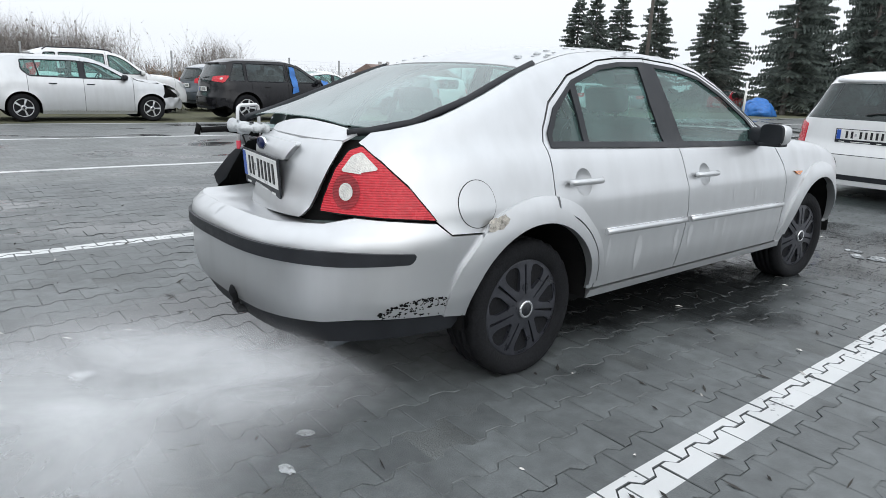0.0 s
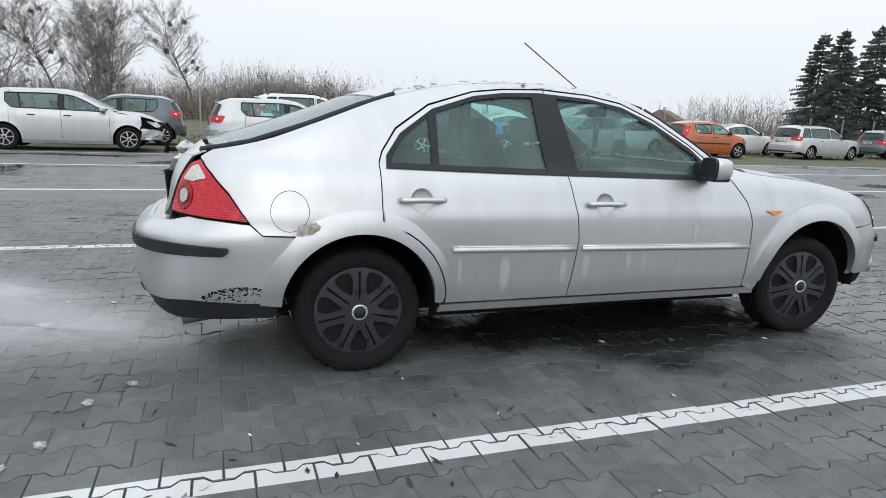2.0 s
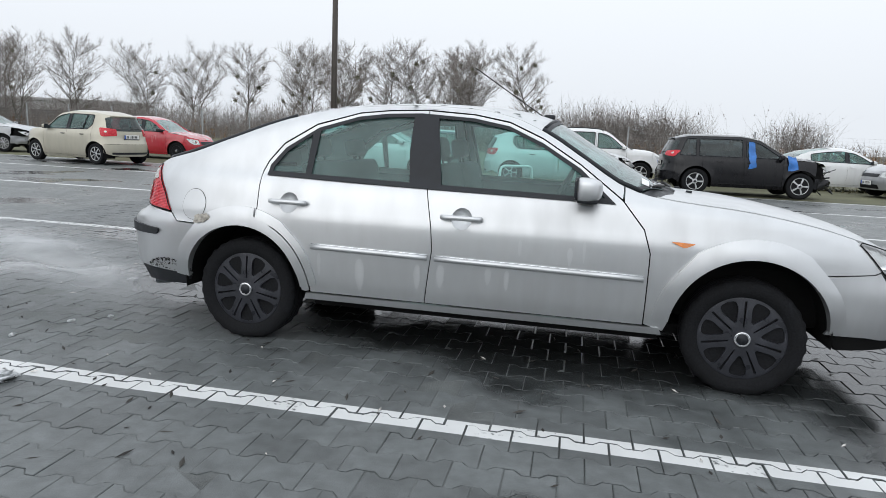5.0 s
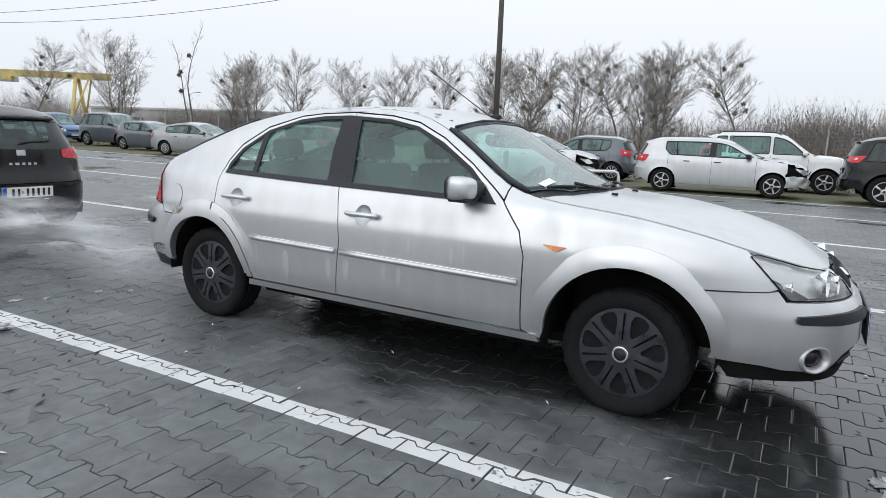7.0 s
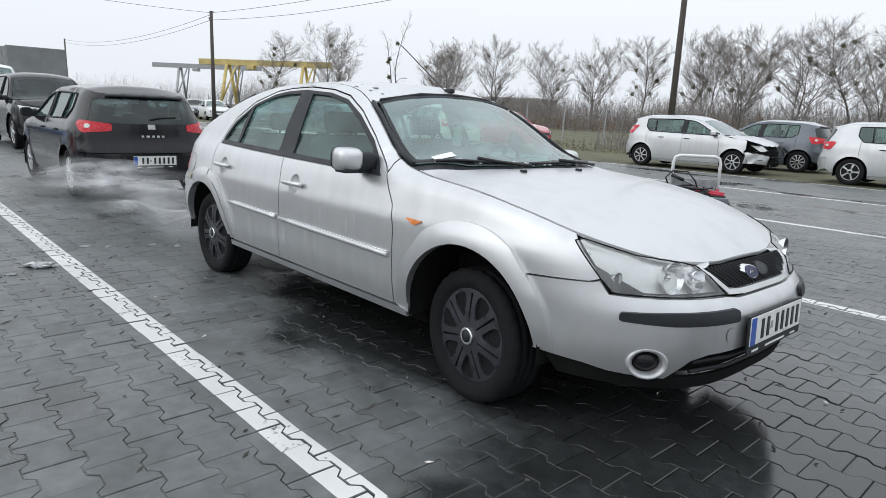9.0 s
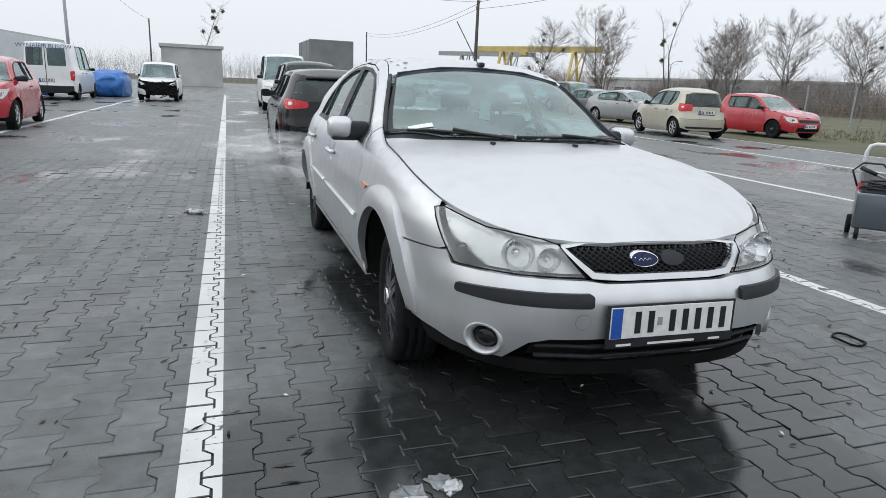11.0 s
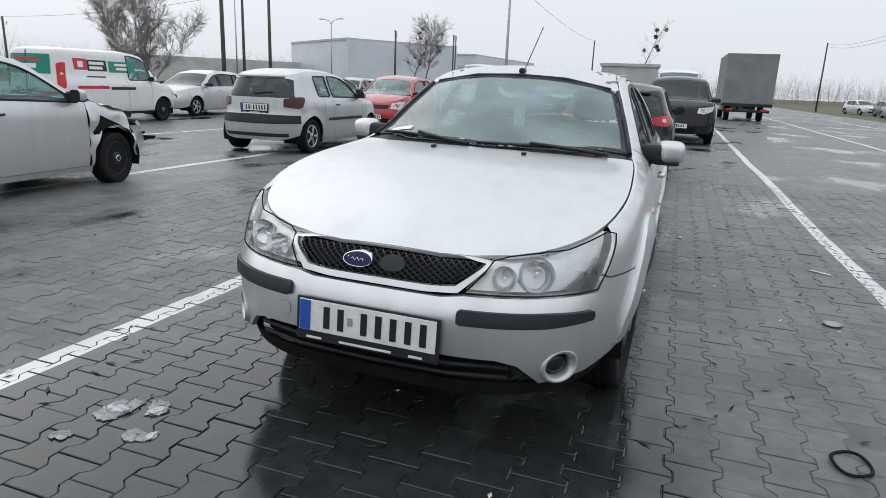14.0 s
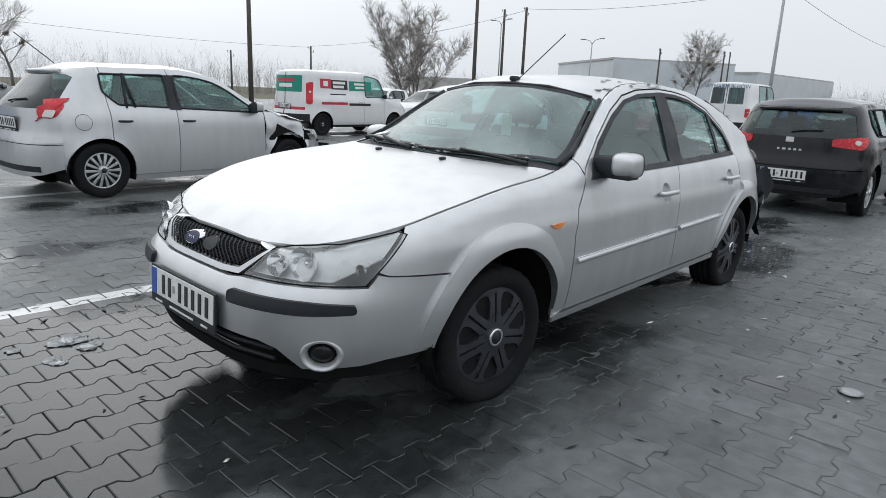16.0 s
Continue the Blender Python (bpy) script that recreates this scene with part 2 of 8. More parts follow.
def solid(name, bm, material, label, category, m=None, group="", kind=""):
    ob = part(name, bm, material, None)
    if m is not None:
        ob.matrix_world = m
    return tagged(ob, label, category, group, kind)


def shade(bm, on=True):
    for f in bm.faces:
        f.smooth = on
    return bm


def box(sx, sy, sz, bev=0.0, at=(0, 0, 0), bm=None, rot=None, seg=2):
    """A block with rounded edges, centred on its place; may join another mesh."""
    b = bmesh.new()
    bmesh.ops.create_cube(b, size=1, matrix=Matrix.Diagonal((sx, sy, sz, 1)))
    if bev:
        bmesh.ops.bevel(b, geom=b.edges[:], offset=bev, segments=seg, affect="EDGES", profile=0.6)
    m = Matrix.Translation(at) @ (rot.to_4x4() if rot else Matrix())
    b.transform(m)
    return join(bm, b)


def join(bm, b):
    if bm is None:
        return b
    me = bpy.data.meshes.new("tmp")
    b.to_mesh(me)
    bm.from_mesh(me)
    bpy.data.meshes.remove(me)
    b.free()
    return bm


def tube(points, r, n=8, bm=None, caps=True, r2=None):
    """A round bar along a line of points."""
    bm = bm or bmesh.new()
    pts = [Vector(p) for p in points]
    rings = []
    for i, p in enumerate(pts):
        d = (pts[min(i + 1, len(pts) - 1)] - pts[max(i - 1, 0)]).normalized()
        u = d.orthogonal().normalized() if i == 0 else (u - d * u.dot(d)).normalized()
        v = d.cross(u)
        rad = r if r2 is None else r + (r2 - r) * i / (len(pts) - 1)
        rings.append([bm.verts.new(p + rad * (math.cos(a) * u + math.sin(a) * v)) for a in (2 * math.pi * k / n for k in range(n))])
    for a, b in zip(rings, rings[1:]):
        for k in range(n):
            bm.faces.new((a[k], a[(k + 1) % n], b[(k + 1) % n], b[k])).smooth = True
    if caps and n > 2:
        bm.faces.new(rings[0][::-1]), bm.faces.new(rings[-1])
    return bm


def lathe(profile, n=40, bm=None, axis="y", at=(0, 0, 0), smooth=True, caps=True):
    """A turned body: (radius, along) rows round an axis."""
    bm = bm or bmesh.new()
    rings = []
    for r, h in profile:
        ring = []
        for k in range(n):
            a = 2 * math.pi * k / n
            c, s = r * math.cos(a), r * math.sin(a)
            p = (c, h, s) if axis == "y" else ((c, s, h) if axis == "z" else (h, c, s))
            ring.append(bm.verts.new(Vector(p) + Vector(at)))
        rings.append(ring)
    for a, b in zip(rings, rings[1:]):
        for k in range(n):
            bm.faces.new((a[k], b[k], b[(k + 1) % n], a[(k + 1) % n])).smooth = smooth
    for ring in (rings[0], rings[-1]) if caps else ():
        bm.faces.new(ring)
    bmesh.ops.recalc_face_normals(bm, faces=bm.faces[:])
    return bm


def ease(pts):
    """A smooth curve through points, with no overshoot."""
    pts = sorted(pts)
    xs, ys = [p[0] for p in pts], [p[1] for p in pts]
    sl = [(ys[i + 1] - ys[i]) / (xs[i + 1] - xs[i]) for i in range(len(xs) - 1)]
    tg = [sl[0]] + [0 if a * b <= 0 else 2 * a * b / (a + b) for a, b in zip(sl, sl[1:])] + [sl[-1]]

    def f(x):
        if x <= xs[0]:
            return ys[0]
        if x >= xs[-1]:
            return ys[-1]
        i = 0
        while x > xs[i + 1]:
            i += 1
        h = xs[i + 1] - xs[i]
        t = (x - xs[i]) / h
        return ((1 + 2 * t) * (1 - t) ** 2 * ys[i] + t * (1 - t) ** 2 * h * tg[i] + t * t * (3 - 2 * t) * ys[i + 1] + t * t * (t - 1) * h * tg[i + 1])
    return f


def inside(loops, u, v):
    c = False
    for lp in loops:
        for (a, b), (p, q) in zip(lp, lp[1:] + lp[:1]):
            if (b > v) != (q > v) and u < (p - a) * (v - b) / (q - b) + a:
                c = not c
    return c


def dense(lp, g):
    out = []
    for a, b in zip(lp, lp[1:] + lp[:1]):
        k = max(1, math.ceil(math.hypot(b[0] - a[0], b[1] - a[1]) / g))
        out += [(a[0] + (b[0] - a[0]) * i / k, a[1] + (b[1] - a[1]) * i / k) for i in range(k)]
    return out


def rounded(lp, r, seg=3):
    """A closed outline with its corners rounded off."""
    out = []
    n = len(lp)
    for i in range(n):
        p, a, b = Vector(lp[i]), Vector(lp[i - 1]), Vector(lp[(i + 1) % n])
        u, v = a - p, b - p
        k = min(r, u.length * 0.45, v.length * 0.45)
        p0, p1 = p + u.normalized() * k, p + v.normalized() * k
        for j in range(seg + 1):
            t = j / seg
            out.append(tuple((1 - t) ** 2 * p0 + 2 * t * (1 - t) * p + t * t * p1))
    return out


def clip(lp, axis, c, keep_less):
    out = []
    for a, b in zip(lp, lp[1:] + lp[:1]):
        ia, ib = (a[axis] <= c) == keep_less, (b[axis] <= c) == keep_less
        if ia:
            out.append(a)
        if ia != ib:
            t = (c - a[axis]) / (b[axis] - a[axis])
            out.append((a[0] + (b[0] - a[0]) * t, a[1] + (b[1] - a[1]) * t))
    return out


def skin(loops, place, g=0.05, thick=0.012):
    """A panel cut to an outline (the further loops are holes) and laid on a surface, with a turned-in rim."""
    loops = [dense(lp, g) for lp in loops if len(lp) > 2]
    pts, edges = [], []
    for lp in loops:
        k = len(pts)
        pts += lp
        edges += [(k + i, k + (i + 1) % len(lp)) for i in range(len(lp))]
    us, vs = [p[0] for p in loops[0]], [p[1] for p in loops[0]]
    border = np.array(pts)
    nu, nv = int((max(us) - min(us)) / g) + 1, int((max(vs) - min(vs)) / g) + 1
    for i in range(nu + 1):
        for j in range(nv + 1):
            u, v = min(us) + (i + 0.5 * (j % 2)) * g, min(vs) + (j + 0.5) * g
            if inside(loops, u, v) and np.min(np.sum((border - (u, v)) ** 2, axis=1)) > (0.45 * g) ** 2:
                pts.append((u, v))
    vo, eo, fo, *_ = delaunay_2d_cdt([Vector(p) for p in pts], edges, [], 0, 1e-5)
    bm = bmesh.new()
    verts = [bm.verts.new(place(p.x, p.y, 0)) for p in vo]
    for f in fo:
        c = sum((vo[i] for i in f), Vector((0, 0))) / len(f)
        q = [vo[i] for i in f]
        flat = abs(sum(a.x * b.y - b.x * a.y for a, b in zip(q, q[1:] + q[:1]))) < 0.02 * g * g
        if not flat and inside(loops, c.x, c.y):
            try:
                bm.faces.new([verts[i] for i in f]).smooth = True
            except ValueError:
                pass
    if thick:
        uv = {v: p for v, p in zip(verts, vo)}
        rim = [e for e in bm.edges if len(e.link_faces) == 1]
        for e in rim:
            a, b = e.verts
            q = [bm.verts.new(a.co), bm.verts.new(b.co), bm.verts.new(place(uv[b].x, uv[b].y, -thick)), bm.verts.new(place(uv[a].x, uv[a].y, -thick))]
            bm.faces.new(q)
    bmesh.ops.delete(bm, geom=[v for v in bm.verts if not v.link_faces], context="VERTS")
    bm.normal_update()
    flip = [f for f in bm.faces if f.smooth][:1]
    if flip:
        i = min(range(len(vo)), key=lambda k: (verts[k].co - flip[0].verts[0].co).length if verts[k].is_valid else 9)
        if (place(vo[i].x, vo[i].y, 0.01) - place(vo[i].x, vo[i].y, 0)).dot(flip[0].normal) < 0:
            bmesh.ops.reverse_faces(bm, faces=bm.faces[:])
    return bm


class Shell:
    """The skin of a car: its walls run round the plan, and its top lies between them. x ahead, right side at -y."""

    def __init__(self, xf, xr, w, fx, rx, side, front, rear, edge, centre, arches, n=3.2, rim=0.045, flare=0.02, crown=2.2, flare_w=0.07, shear=0.0, shear_z=0.95):
        self.shear, self.shear_z, self.rx, self.xr = shear, shear_z, rx, xr
        self.side, self.front, self.rear = ease(side), ease(front), ease(rear)
        self.edge, self.centre, self.arches, self.rim, self.flare, self.crown, self.fw = ease(edge), ease(centre), arches, rim, flare, crown, flare_w
        p = []
        for i in range(121):
            a = 0.5 * math.pi * i / 120
            p.append((fx + (xf - fx) * math.cos(a) ** (2 / n), w * math.sin(a) ** (2 / n)))
        self.kf = len(p)
        p += [(fx + (rx - fx) * i / 60, w) for i in range(1, 60)]
        for i in range(121):
            a = 0.5 * math.pi * i / 120
            p.append((rx + (xr - rx) * math.sin(a) ** (2 / n), w * math.cos(a) ** (2 / n)))
        p = np.array(p)
        p = p[np.concatenate(([True], np.hypot(*np.diff(p, axis=0).T) > 1e-9))]
        self.P = p
        self.S = np.concatenate(([0], np.cumsum(np.hypot(*np.diff(p, axis=0).T))))
        t = np.gradient(p, self.S, axis=0)
        self.N = np.stack((t[:, 1], -t[:, 0]), axis=1)
        self.N /= np.hypot(*self.N.T)[:, None]
        self.top = self.S[-1]
        b = []
        for s in np.linspace(0, self.top, 300):
            x = float(np.interp(s, self.S, self.P[:, 0]))
            q = self.wall(s, self.edge(x), 0)
            b.append((q[0], -q[1], q[2]))
        b = np.array(b)[::-1]
        ok = np.concatenate(([True], np.diff(np.maximum.accumulate(b[:, 0])) > 0))
        self.B = b[ok]

    def sx(self, x):
        return float(np.interp(-x, -self.P[:, 0], self.S))

    def sf(self, y):
        k = self.kf
        return math.copysign(float(np.interp(abs(y), self.P[:k, 1], self.S[:k])), y)

    def sr(self, y):
        k = len(self.S) - 121
        s = float(np.interp(abs(y), self.P[k:, 1][::-1], self.S[k:][::-1]))
        return s if y >= 0 else 2 * self.top - s

    def uv(self, pts):
        """Outline rows: (x, z) on the flank, ('f', y, z) on the front, ('r', y, z) on the back."""
        return [(self.sx(p[0]), p[1]) if len(p) == 2 else ((self.sf(p[1]) if p[0] == "f" else self.sr(p[1])), p[2]) for p in pts]

    def wall(self, s, z, off=0, hand=1):
        if s < 0:
            s, hand = -s, -hand
        if s > self.top:
            s, hand = 2 * self.top - s, -hand
        x, y = float(np.interp(s, self.S, self.P[:, 0])), float(np.interp(s, self.S, self.P[:, 1]))
        nx, ny = float(np.interp(s, self.S, self.N[:, 0])), float(np.interp(s, self.S, self.N[:, 1]))
        wf, wr = max(0, nx) ** 1.6, max(0, -nx) ** 1.3
        d = self.side(z) * max(0, 1 - wf - wr) + self.front(z) * wf + self.rear(z) * wr
        q = (z - (self.edge(x) - self.rim)) / self.rim
        if q > 0:
            d += self.rim * (1 - math.sqrt(max(0, 1 - min(q, 1) ** 2)))
        for cx, cz, cr in self.arches:
            r = math.hypot(x - cx, z - cz)
            t = min(1, max(0, (cr + self.fw + 0.02 - r) / 0.02))
            d -= self.flare * t * t * (3 - 2 * t) * min(1, abs(ny) * 1.2)
        d -= off
        fwd = 0.0
        if self.shear and x < self.rx and z > self.shear_z:
            t = min(1.0, (self.rx - x) / (self.rx - self.xr) * 1.25)
            fwd = self.shear * (z - self.shear_z) * t * (2 - t) * min(1, (z - self.shear_z) / 0.1)
        return Vector((x - nx * d + fwd, -hand * (y - ny * d), z))

    def half(self, x):
        return float(np.interp(x, self.B[:, 0], self.B[:, 1]))

    def roof(self, x, y, off=0):
        e = max(1e-4, self.half(x))
        ze = float(np.interp(x, self.B[:, 0], self.B[:, 2]))
        r = min(1, abs(y) / e)
        up = max(0, self.centre(x) - ze) * min(1, max(0, (self.B[-1, 0] - x) / 0.22)) ** 0.6
        if self.shear:
            up = min(up, 0.055) * min(1, max(0, (x - self.B[0, 0]) / 0.3)) ** 0.6
        return Vector((x, y, ze + up * (1 - r ** self.crown) + off))

    def flank(self, pts, hand=1, g=0.05, thick=0.012, off=0, holes=()):
        return skin([self.uv(pts)] + [self.uv(h) for h in holes], lambda s, z, o: self.wall(s, z, o + off, hand), g, thick)

    def deck(self, pts, g=0.05, thick=0.012, off=0, inset=0.0):
        """A top panel: (x, y) rows; y is cut to the walls."""
        out = []
        for x, y in dense(pts, g):
            x = max(self.B[0, 0] + 0.004, min(self.B[-1, 0] - 0.004, x))
            e = max(0, self.half(x) - inset)
            out.append((x, max(-e, min(e, y))))
        return skin([out], lambda x, y, o: self.roof(x, y, o + off), g, thick)


def arc(cx, cz, r, a0, a1, n=14):
    return [(cx + r * math.cos(radians(a0 + (a1 - a0) * i / n)), cz + r * math.sin(radians(a0 + (a1 - a0) * i / n))) for i in range(n + 1)]


def ring_poly(n, f):
    return [f(2 * math.pi * k / n) for k in range(n)]


# ---- wheels ----
def tyre_mesh(r, w, lugs=0):
    """A tyre with rounded shoulders, and grooves round and across its tread."""
    h = w / 2
    rr = r * (0.695 if lugs else 0.66)
    prof = [(rr, -h * 0.72), (rr + 0.012, -h * 0.9), (r * 0.84, -h), (r * 0.94, -h * 0.96), (r * 0.985, -h * 0.82)]
    for k in range(4):
        a = -h * 0.74 + k * h * 0.37 * 1.0
        prof += [(r, a), (r, a + h * 0.28), (r - 0.008, a + h * 0.30), (r - 0.008, a + h * 0.35)]
    prof += [(r, h * 0.76), (r * 0.985, h * 0.84), (r * 0.94, h * 0.96), (r * 0.84, h), (rr + 0.012, h * 0.9), (rr, h * 0.72)]
    bm = lathe(prof, 112 if lugs else 32)
    if lugs:
        for v in bm.verts:
            q = math.hypot(v.co.x, v.co.z)
            k = round(math.atan2(v.co.z, v.co.x) / (2 * math.pi) * 112)
            if q > r * 0.955 and abs(v.co.y) > h * 0.45 and (k + (v.co.y > 0)) % 4 < 2:
                v.co.x, v.co.z = v.co.x * (1 - 0.005 / q), v.co.z * (1 - 0.005 / q)
    return bm


def cover_mesh(r):
    """A dark plastic wheel cover: seven wide spokes, each with a slot, and a window between each two."""
    R = r * 0.718
    bm = lathe([(R * 1.0, 0.05), (R * 1.0, -0.004), (R * 0.985, -0.012), (R * 0.955, -0.012)], 56)
    bmesh.ops.delete(bm, geom=[f for f in bm.faces if len(f.verts) > 4], context="FACES_ONLY")
    outer = [(R * 0.96 * math.cos(t), R * 0.96 * math.sin(t)) for t in (2 * math.pi * k / 56 for k in range(56))]
    inner = [(R * 0.12 * math.cos(t), R * 0.12 * math.sin(t)) for t in (2 * math.pi * k / 20 for k in range(20))]
    loops = [outer, inner]
    turn = lambda lp, a: [(x * math.cos(a) - y * math.sin(a), x * math.sin(a) + y * math.cos(a)) for x, y in lp]
    for k in range(7):
        a = 2 * math.pi * k / 7 - math.pi / 2
        loops.append(turn(rounded([(R * 0.42, -R * 0.03), (R * 0.72, -R * 0.185), (R * 0.89, -R * 0.185), (R * 0.925, 0), (R * 0.89, R * 0.185), (R * 0.72, R * 0.185), (R * 0.42, R * 0.03)], R * 0.06, 2), a))
        loops.append(turn(rounded([(R * 0.30, -R * 0.014), (R * 0.90, -R * 0.03), (R * 0.90, R * 0.03), (R * 0.30, R * 0.014)], R * 0.012, 1), a + math.pi / 7))

    def face(u, v, o):
        q = math.hypot(u, v) / R
        a = math.atan2(v, u) + math.pi / 2
        w = abs((a * 7 / (2 * math.pi) + 0.5) % 1 - 0.5) * 2
        dip = 0.006 * max(0, 1 - w * 2.2) * max(0, min(1, (q - 0.3) * 4)) * (q < 0.97)
        return Vector((u, -0.012 - 0.016 * (1 - q ** 2) + dip - o, v))
    join(bm, skin(loops, face, R * 0.09, 0.022))
    return bm


def spokes_mesh(r, n, kind):
    """The face of a wheel, looking to -y: a dished disc or ring with spokes."""
    bm = bmesh.new()
    rim = r * 0.66
    lathe([(rim, 0.05), (rim, -0.012), (rim * 0.985, -0.02), (rim * 0.93, -0.016), (rim * 0.90, 0.012), (rim * 0.86, 0.05)], 48, bm)
    if kind == "steel":
        lathe([(rim * 0.88, 0.04), (rim * 0.7, 0.02), (rim * 0.62, -0.004), (rim * 0.42, 0.0), (rim * 0.3, -0.022), (0.03, -0.026), (0.001, -0.026)], 40, bm)
        for k in range(n):
            a = 2 * math.pi * k / n
            lathe([(0.02, 0.0), (0.02, 0.018), (0.001, 0.02)], 10, bm, at=(rim * 0.72 * math.cos(a), 0.0, rim * 0.72 * math.sin(a)))
    else:
        lathe([(rim * 0.30, 0.02), (rim * 0.30, -0.016), (rim * 0.25, -0.026), (rim * 0.1, -0.03), (0.001, -0.03)], 32, bm)
        for k in range(n):
            a = 2 * math.pi * k / n
            pairs = ((-0.051, 0.064), (0.051, 0.064)) if kind == "double" else ((0, 0.05 if n > 5 else 0.066),)
            for da, wd in pairs:
                c = Matrix.Rotation(-a, 4, "Y")
                b = bmesh.new()
                y0, y1 = -0.024, -0.014
                sh = da * 1.0
                q = []
                for t, y, wk, lift in ((0.24, y0, 0.55, 0.45), (0.5, y0 - 0.003, 0.8, 0.75), (0.78, y1 - 0.006, 1.0, 1.0), (0.955, y1, 1.05, 1.15)):
                    cx, cz = rim * t, rim * sh * lift * 2.3
                    hw = rim * wd * wk * (1.55 if kind != "double" else 1.6)
                    q.append([b.verts.new((cx, y + 0.004, cz - hw)), b.verts.new((cx, y, cz - hw * 0.7)), b.verts.new((cx, y, cz + hw * 0.7)), b.verts.new((cx, y + 0.004, cz + hw)), b.verts.new((cx, y + 0.03, cz + hw)), b.verts.new((cx, y + 0.03, cz - hw))])
                for u, v in zip(q, q[1:]):
                    for i in range(6):
                        b.faces.new((u[i], u[(i + 1) % 6], v[(i + 1) % 6], v[i]))
                b.transform(c)
                join(bm, b)
    bmesh.ops.recalc_face_normals(bm, faces=bm.faces[:])
    return bm


def data_of(bm, material, name):
    me = bpy.data.meshes.new(name)
    bm.to_mesh(me)
    bm.free()
    me.materials.append(material)
    return me


WHEELS = {}


def wheel(car, x, y, z, r, w, kind="five", material=None, steer=0, camber=0, flat=0.0):
    """A wheel at its hub: tyre, rim, dark drum behind and a cap. The face looks out from the car."""
    key = (r, w, kind)
    if key not in WHEELS:
        n = {"five": 5, "double": 7, "steel": 8, "seven": 7, "ten": 10, "fourteen": 14}[kind]
        WHEELS[key] = (data_of(tyre_mesh(r, w, kind == "double"), RUBBER, "tyre"), data_of(cover_mesh(r) if kind == "double" else spokes_mesh(r, n, kind), material or ALLOY, "rim"),
                       data_of(lathe([(r * 0.62, 0.0), (r * 0.62, 0.05), (0.05, 0.06)], 32), MATT, "drum"),
                       data_of(lathe([(0.041, 0.01), (0.041, -0.008), (0.036, -0.013), (0.029, -0.010)], 28), CHROME, "cap_ring"),
                       data_of(lathe([(0.029, 0.0), (0.029, -0.0105), (0.001, -0.012)], 20), TRIM, "cap"))
    hub = new("wheel")
    hub.parent = car
    out = -1 if y < 0 else 1
    hub.matrix_local = pose(x, y, z, camber, 0, (0 if y < 0 else 180) + steer)
    for name, me, at, mt in (("tyre", WHEELS[key][0], 0.0, None), ("rim", WHEELS[key][1], -w * 0.5 + 0.034, material), ("drum", WHEELS[key][2], -w * 0.5 + 0.062, None),
                             ("cap_ring", WHEELS[key][3], -w * 0.5 + 0.006, None), ("cap", WHEELS[key][4], -w * 0.5 + 0.006, None)):
        ob = new(name, me)
        ob.parent = hub
        ob.location = (0, at, 0)
        if mt:
            ob.material_slots[0].link = "OBJECT"
            ob.material_slots[0].material = mt
        if name == "tyre" and flat:
            # the tyre settles on its foot: flat below, bulging just above the ground
            me = me.copy()
            ob.data = me
            foot = -r * (1 - flat)
            for v in me.vertices:
                k = max(0.0, min(1.0, (-v.co.z - r * 0.55) / (r * 0.45)))
                v.co.y *= 1 + 2.2 * flat * k * k
                v.co.x *= 1 + 0.6 * flat * k
                v.co.z = max(v.co.z, foot)
    return hub


# ---- small car parts ----
def seat_mesh(wide=0.5):
    bm = box(0.50, wide, 0.16, 0.05, (0, 0, 0.28), seg=3)
    box(0.14, wide * 0.98, 0.60, 0.055, (-0.28, 0, 0.60), bm, Euler((0, radians(-14), 0)).to_matrix(), 3)
    for y in ((0,) if wide < 1 else (-0.34, 0.34)):
        box(0.10, 0.25, 0.16, 0.045, (-0.385, y, 1.0), bm, Euler((0, radians(-10), 0)).to_matrix(), 3)
        tube([(-0.36, y - 0.06, 0.85), (-0.38, y - 0.06, 0.95)], 0.008, 6, bm)
        tube([(-0.36, y + 0.06, 0.85), (-0.38, y + 0.06, 0.95)], 0.008, 6, bm)
    return shade(bm)


SEAT = data_of(seat_mesh(), CLOTH, "seat")
BENCH = data_of(seat_mesh(1.2), CLOTH, "rear_bench")


def fit_out(car, seat_x, floor, w, rear=True, dash_x=0.75, dash_z=0.9, scale=1.0):
    """Seats, dashboard and steering wheel inside a car."""
    for y in (-0.36, 0.36):
        ob = new("seat", SEAT)
        ob.parent = car
        ob.matrix_local = pose(seat_x, y, floor) @ Matrix.Diagonal((0.95, 1, 0.84 * scale, 1))
    if rear:
        ob = new("rear_bench", BENCH)
        ob.parent = car
        ob.matrix_local = pose(seat_x - 0.80, 0, floor + 0.03) @ Matrix.Diagonal((0.9, 1, 0.78 * scale, 1))
    bm = box(0.42, 2 * w - 0.3, 0.22, 0.06, (dash_x, 0, dash_z - 0.12), seg=3)
    box(0.25, 0.42, 0.07, 0.03, (dash_x - 0.12, 0.36, dash_z + 0.01), bm)
    part("dashboard", shade(bm), TRIM, car)
    bm = bmesh.new()
    tube([(0.19 * math.cos(a), 0.19 * math.sin(a), 0) for a in (2 * math.pi * k / 24 for k in range(25))], 0.015, 6, bm)
    tube([(-0.18, 0, 0), (0, 0, -0.03), (0.18, 0, 0)], 0.014, 6, bm)
    lathe([(0.055, -0.04), (0.055, 0.0), (0.03, 0.015), (0.001, 0.015)], 16, bm, "z")
    bm.transform(pose(dash_x - 0.34, 0.36, dash_z - 0.03, 0, -62, 0))
    part("steering_wheel", bm, TRIM, car)


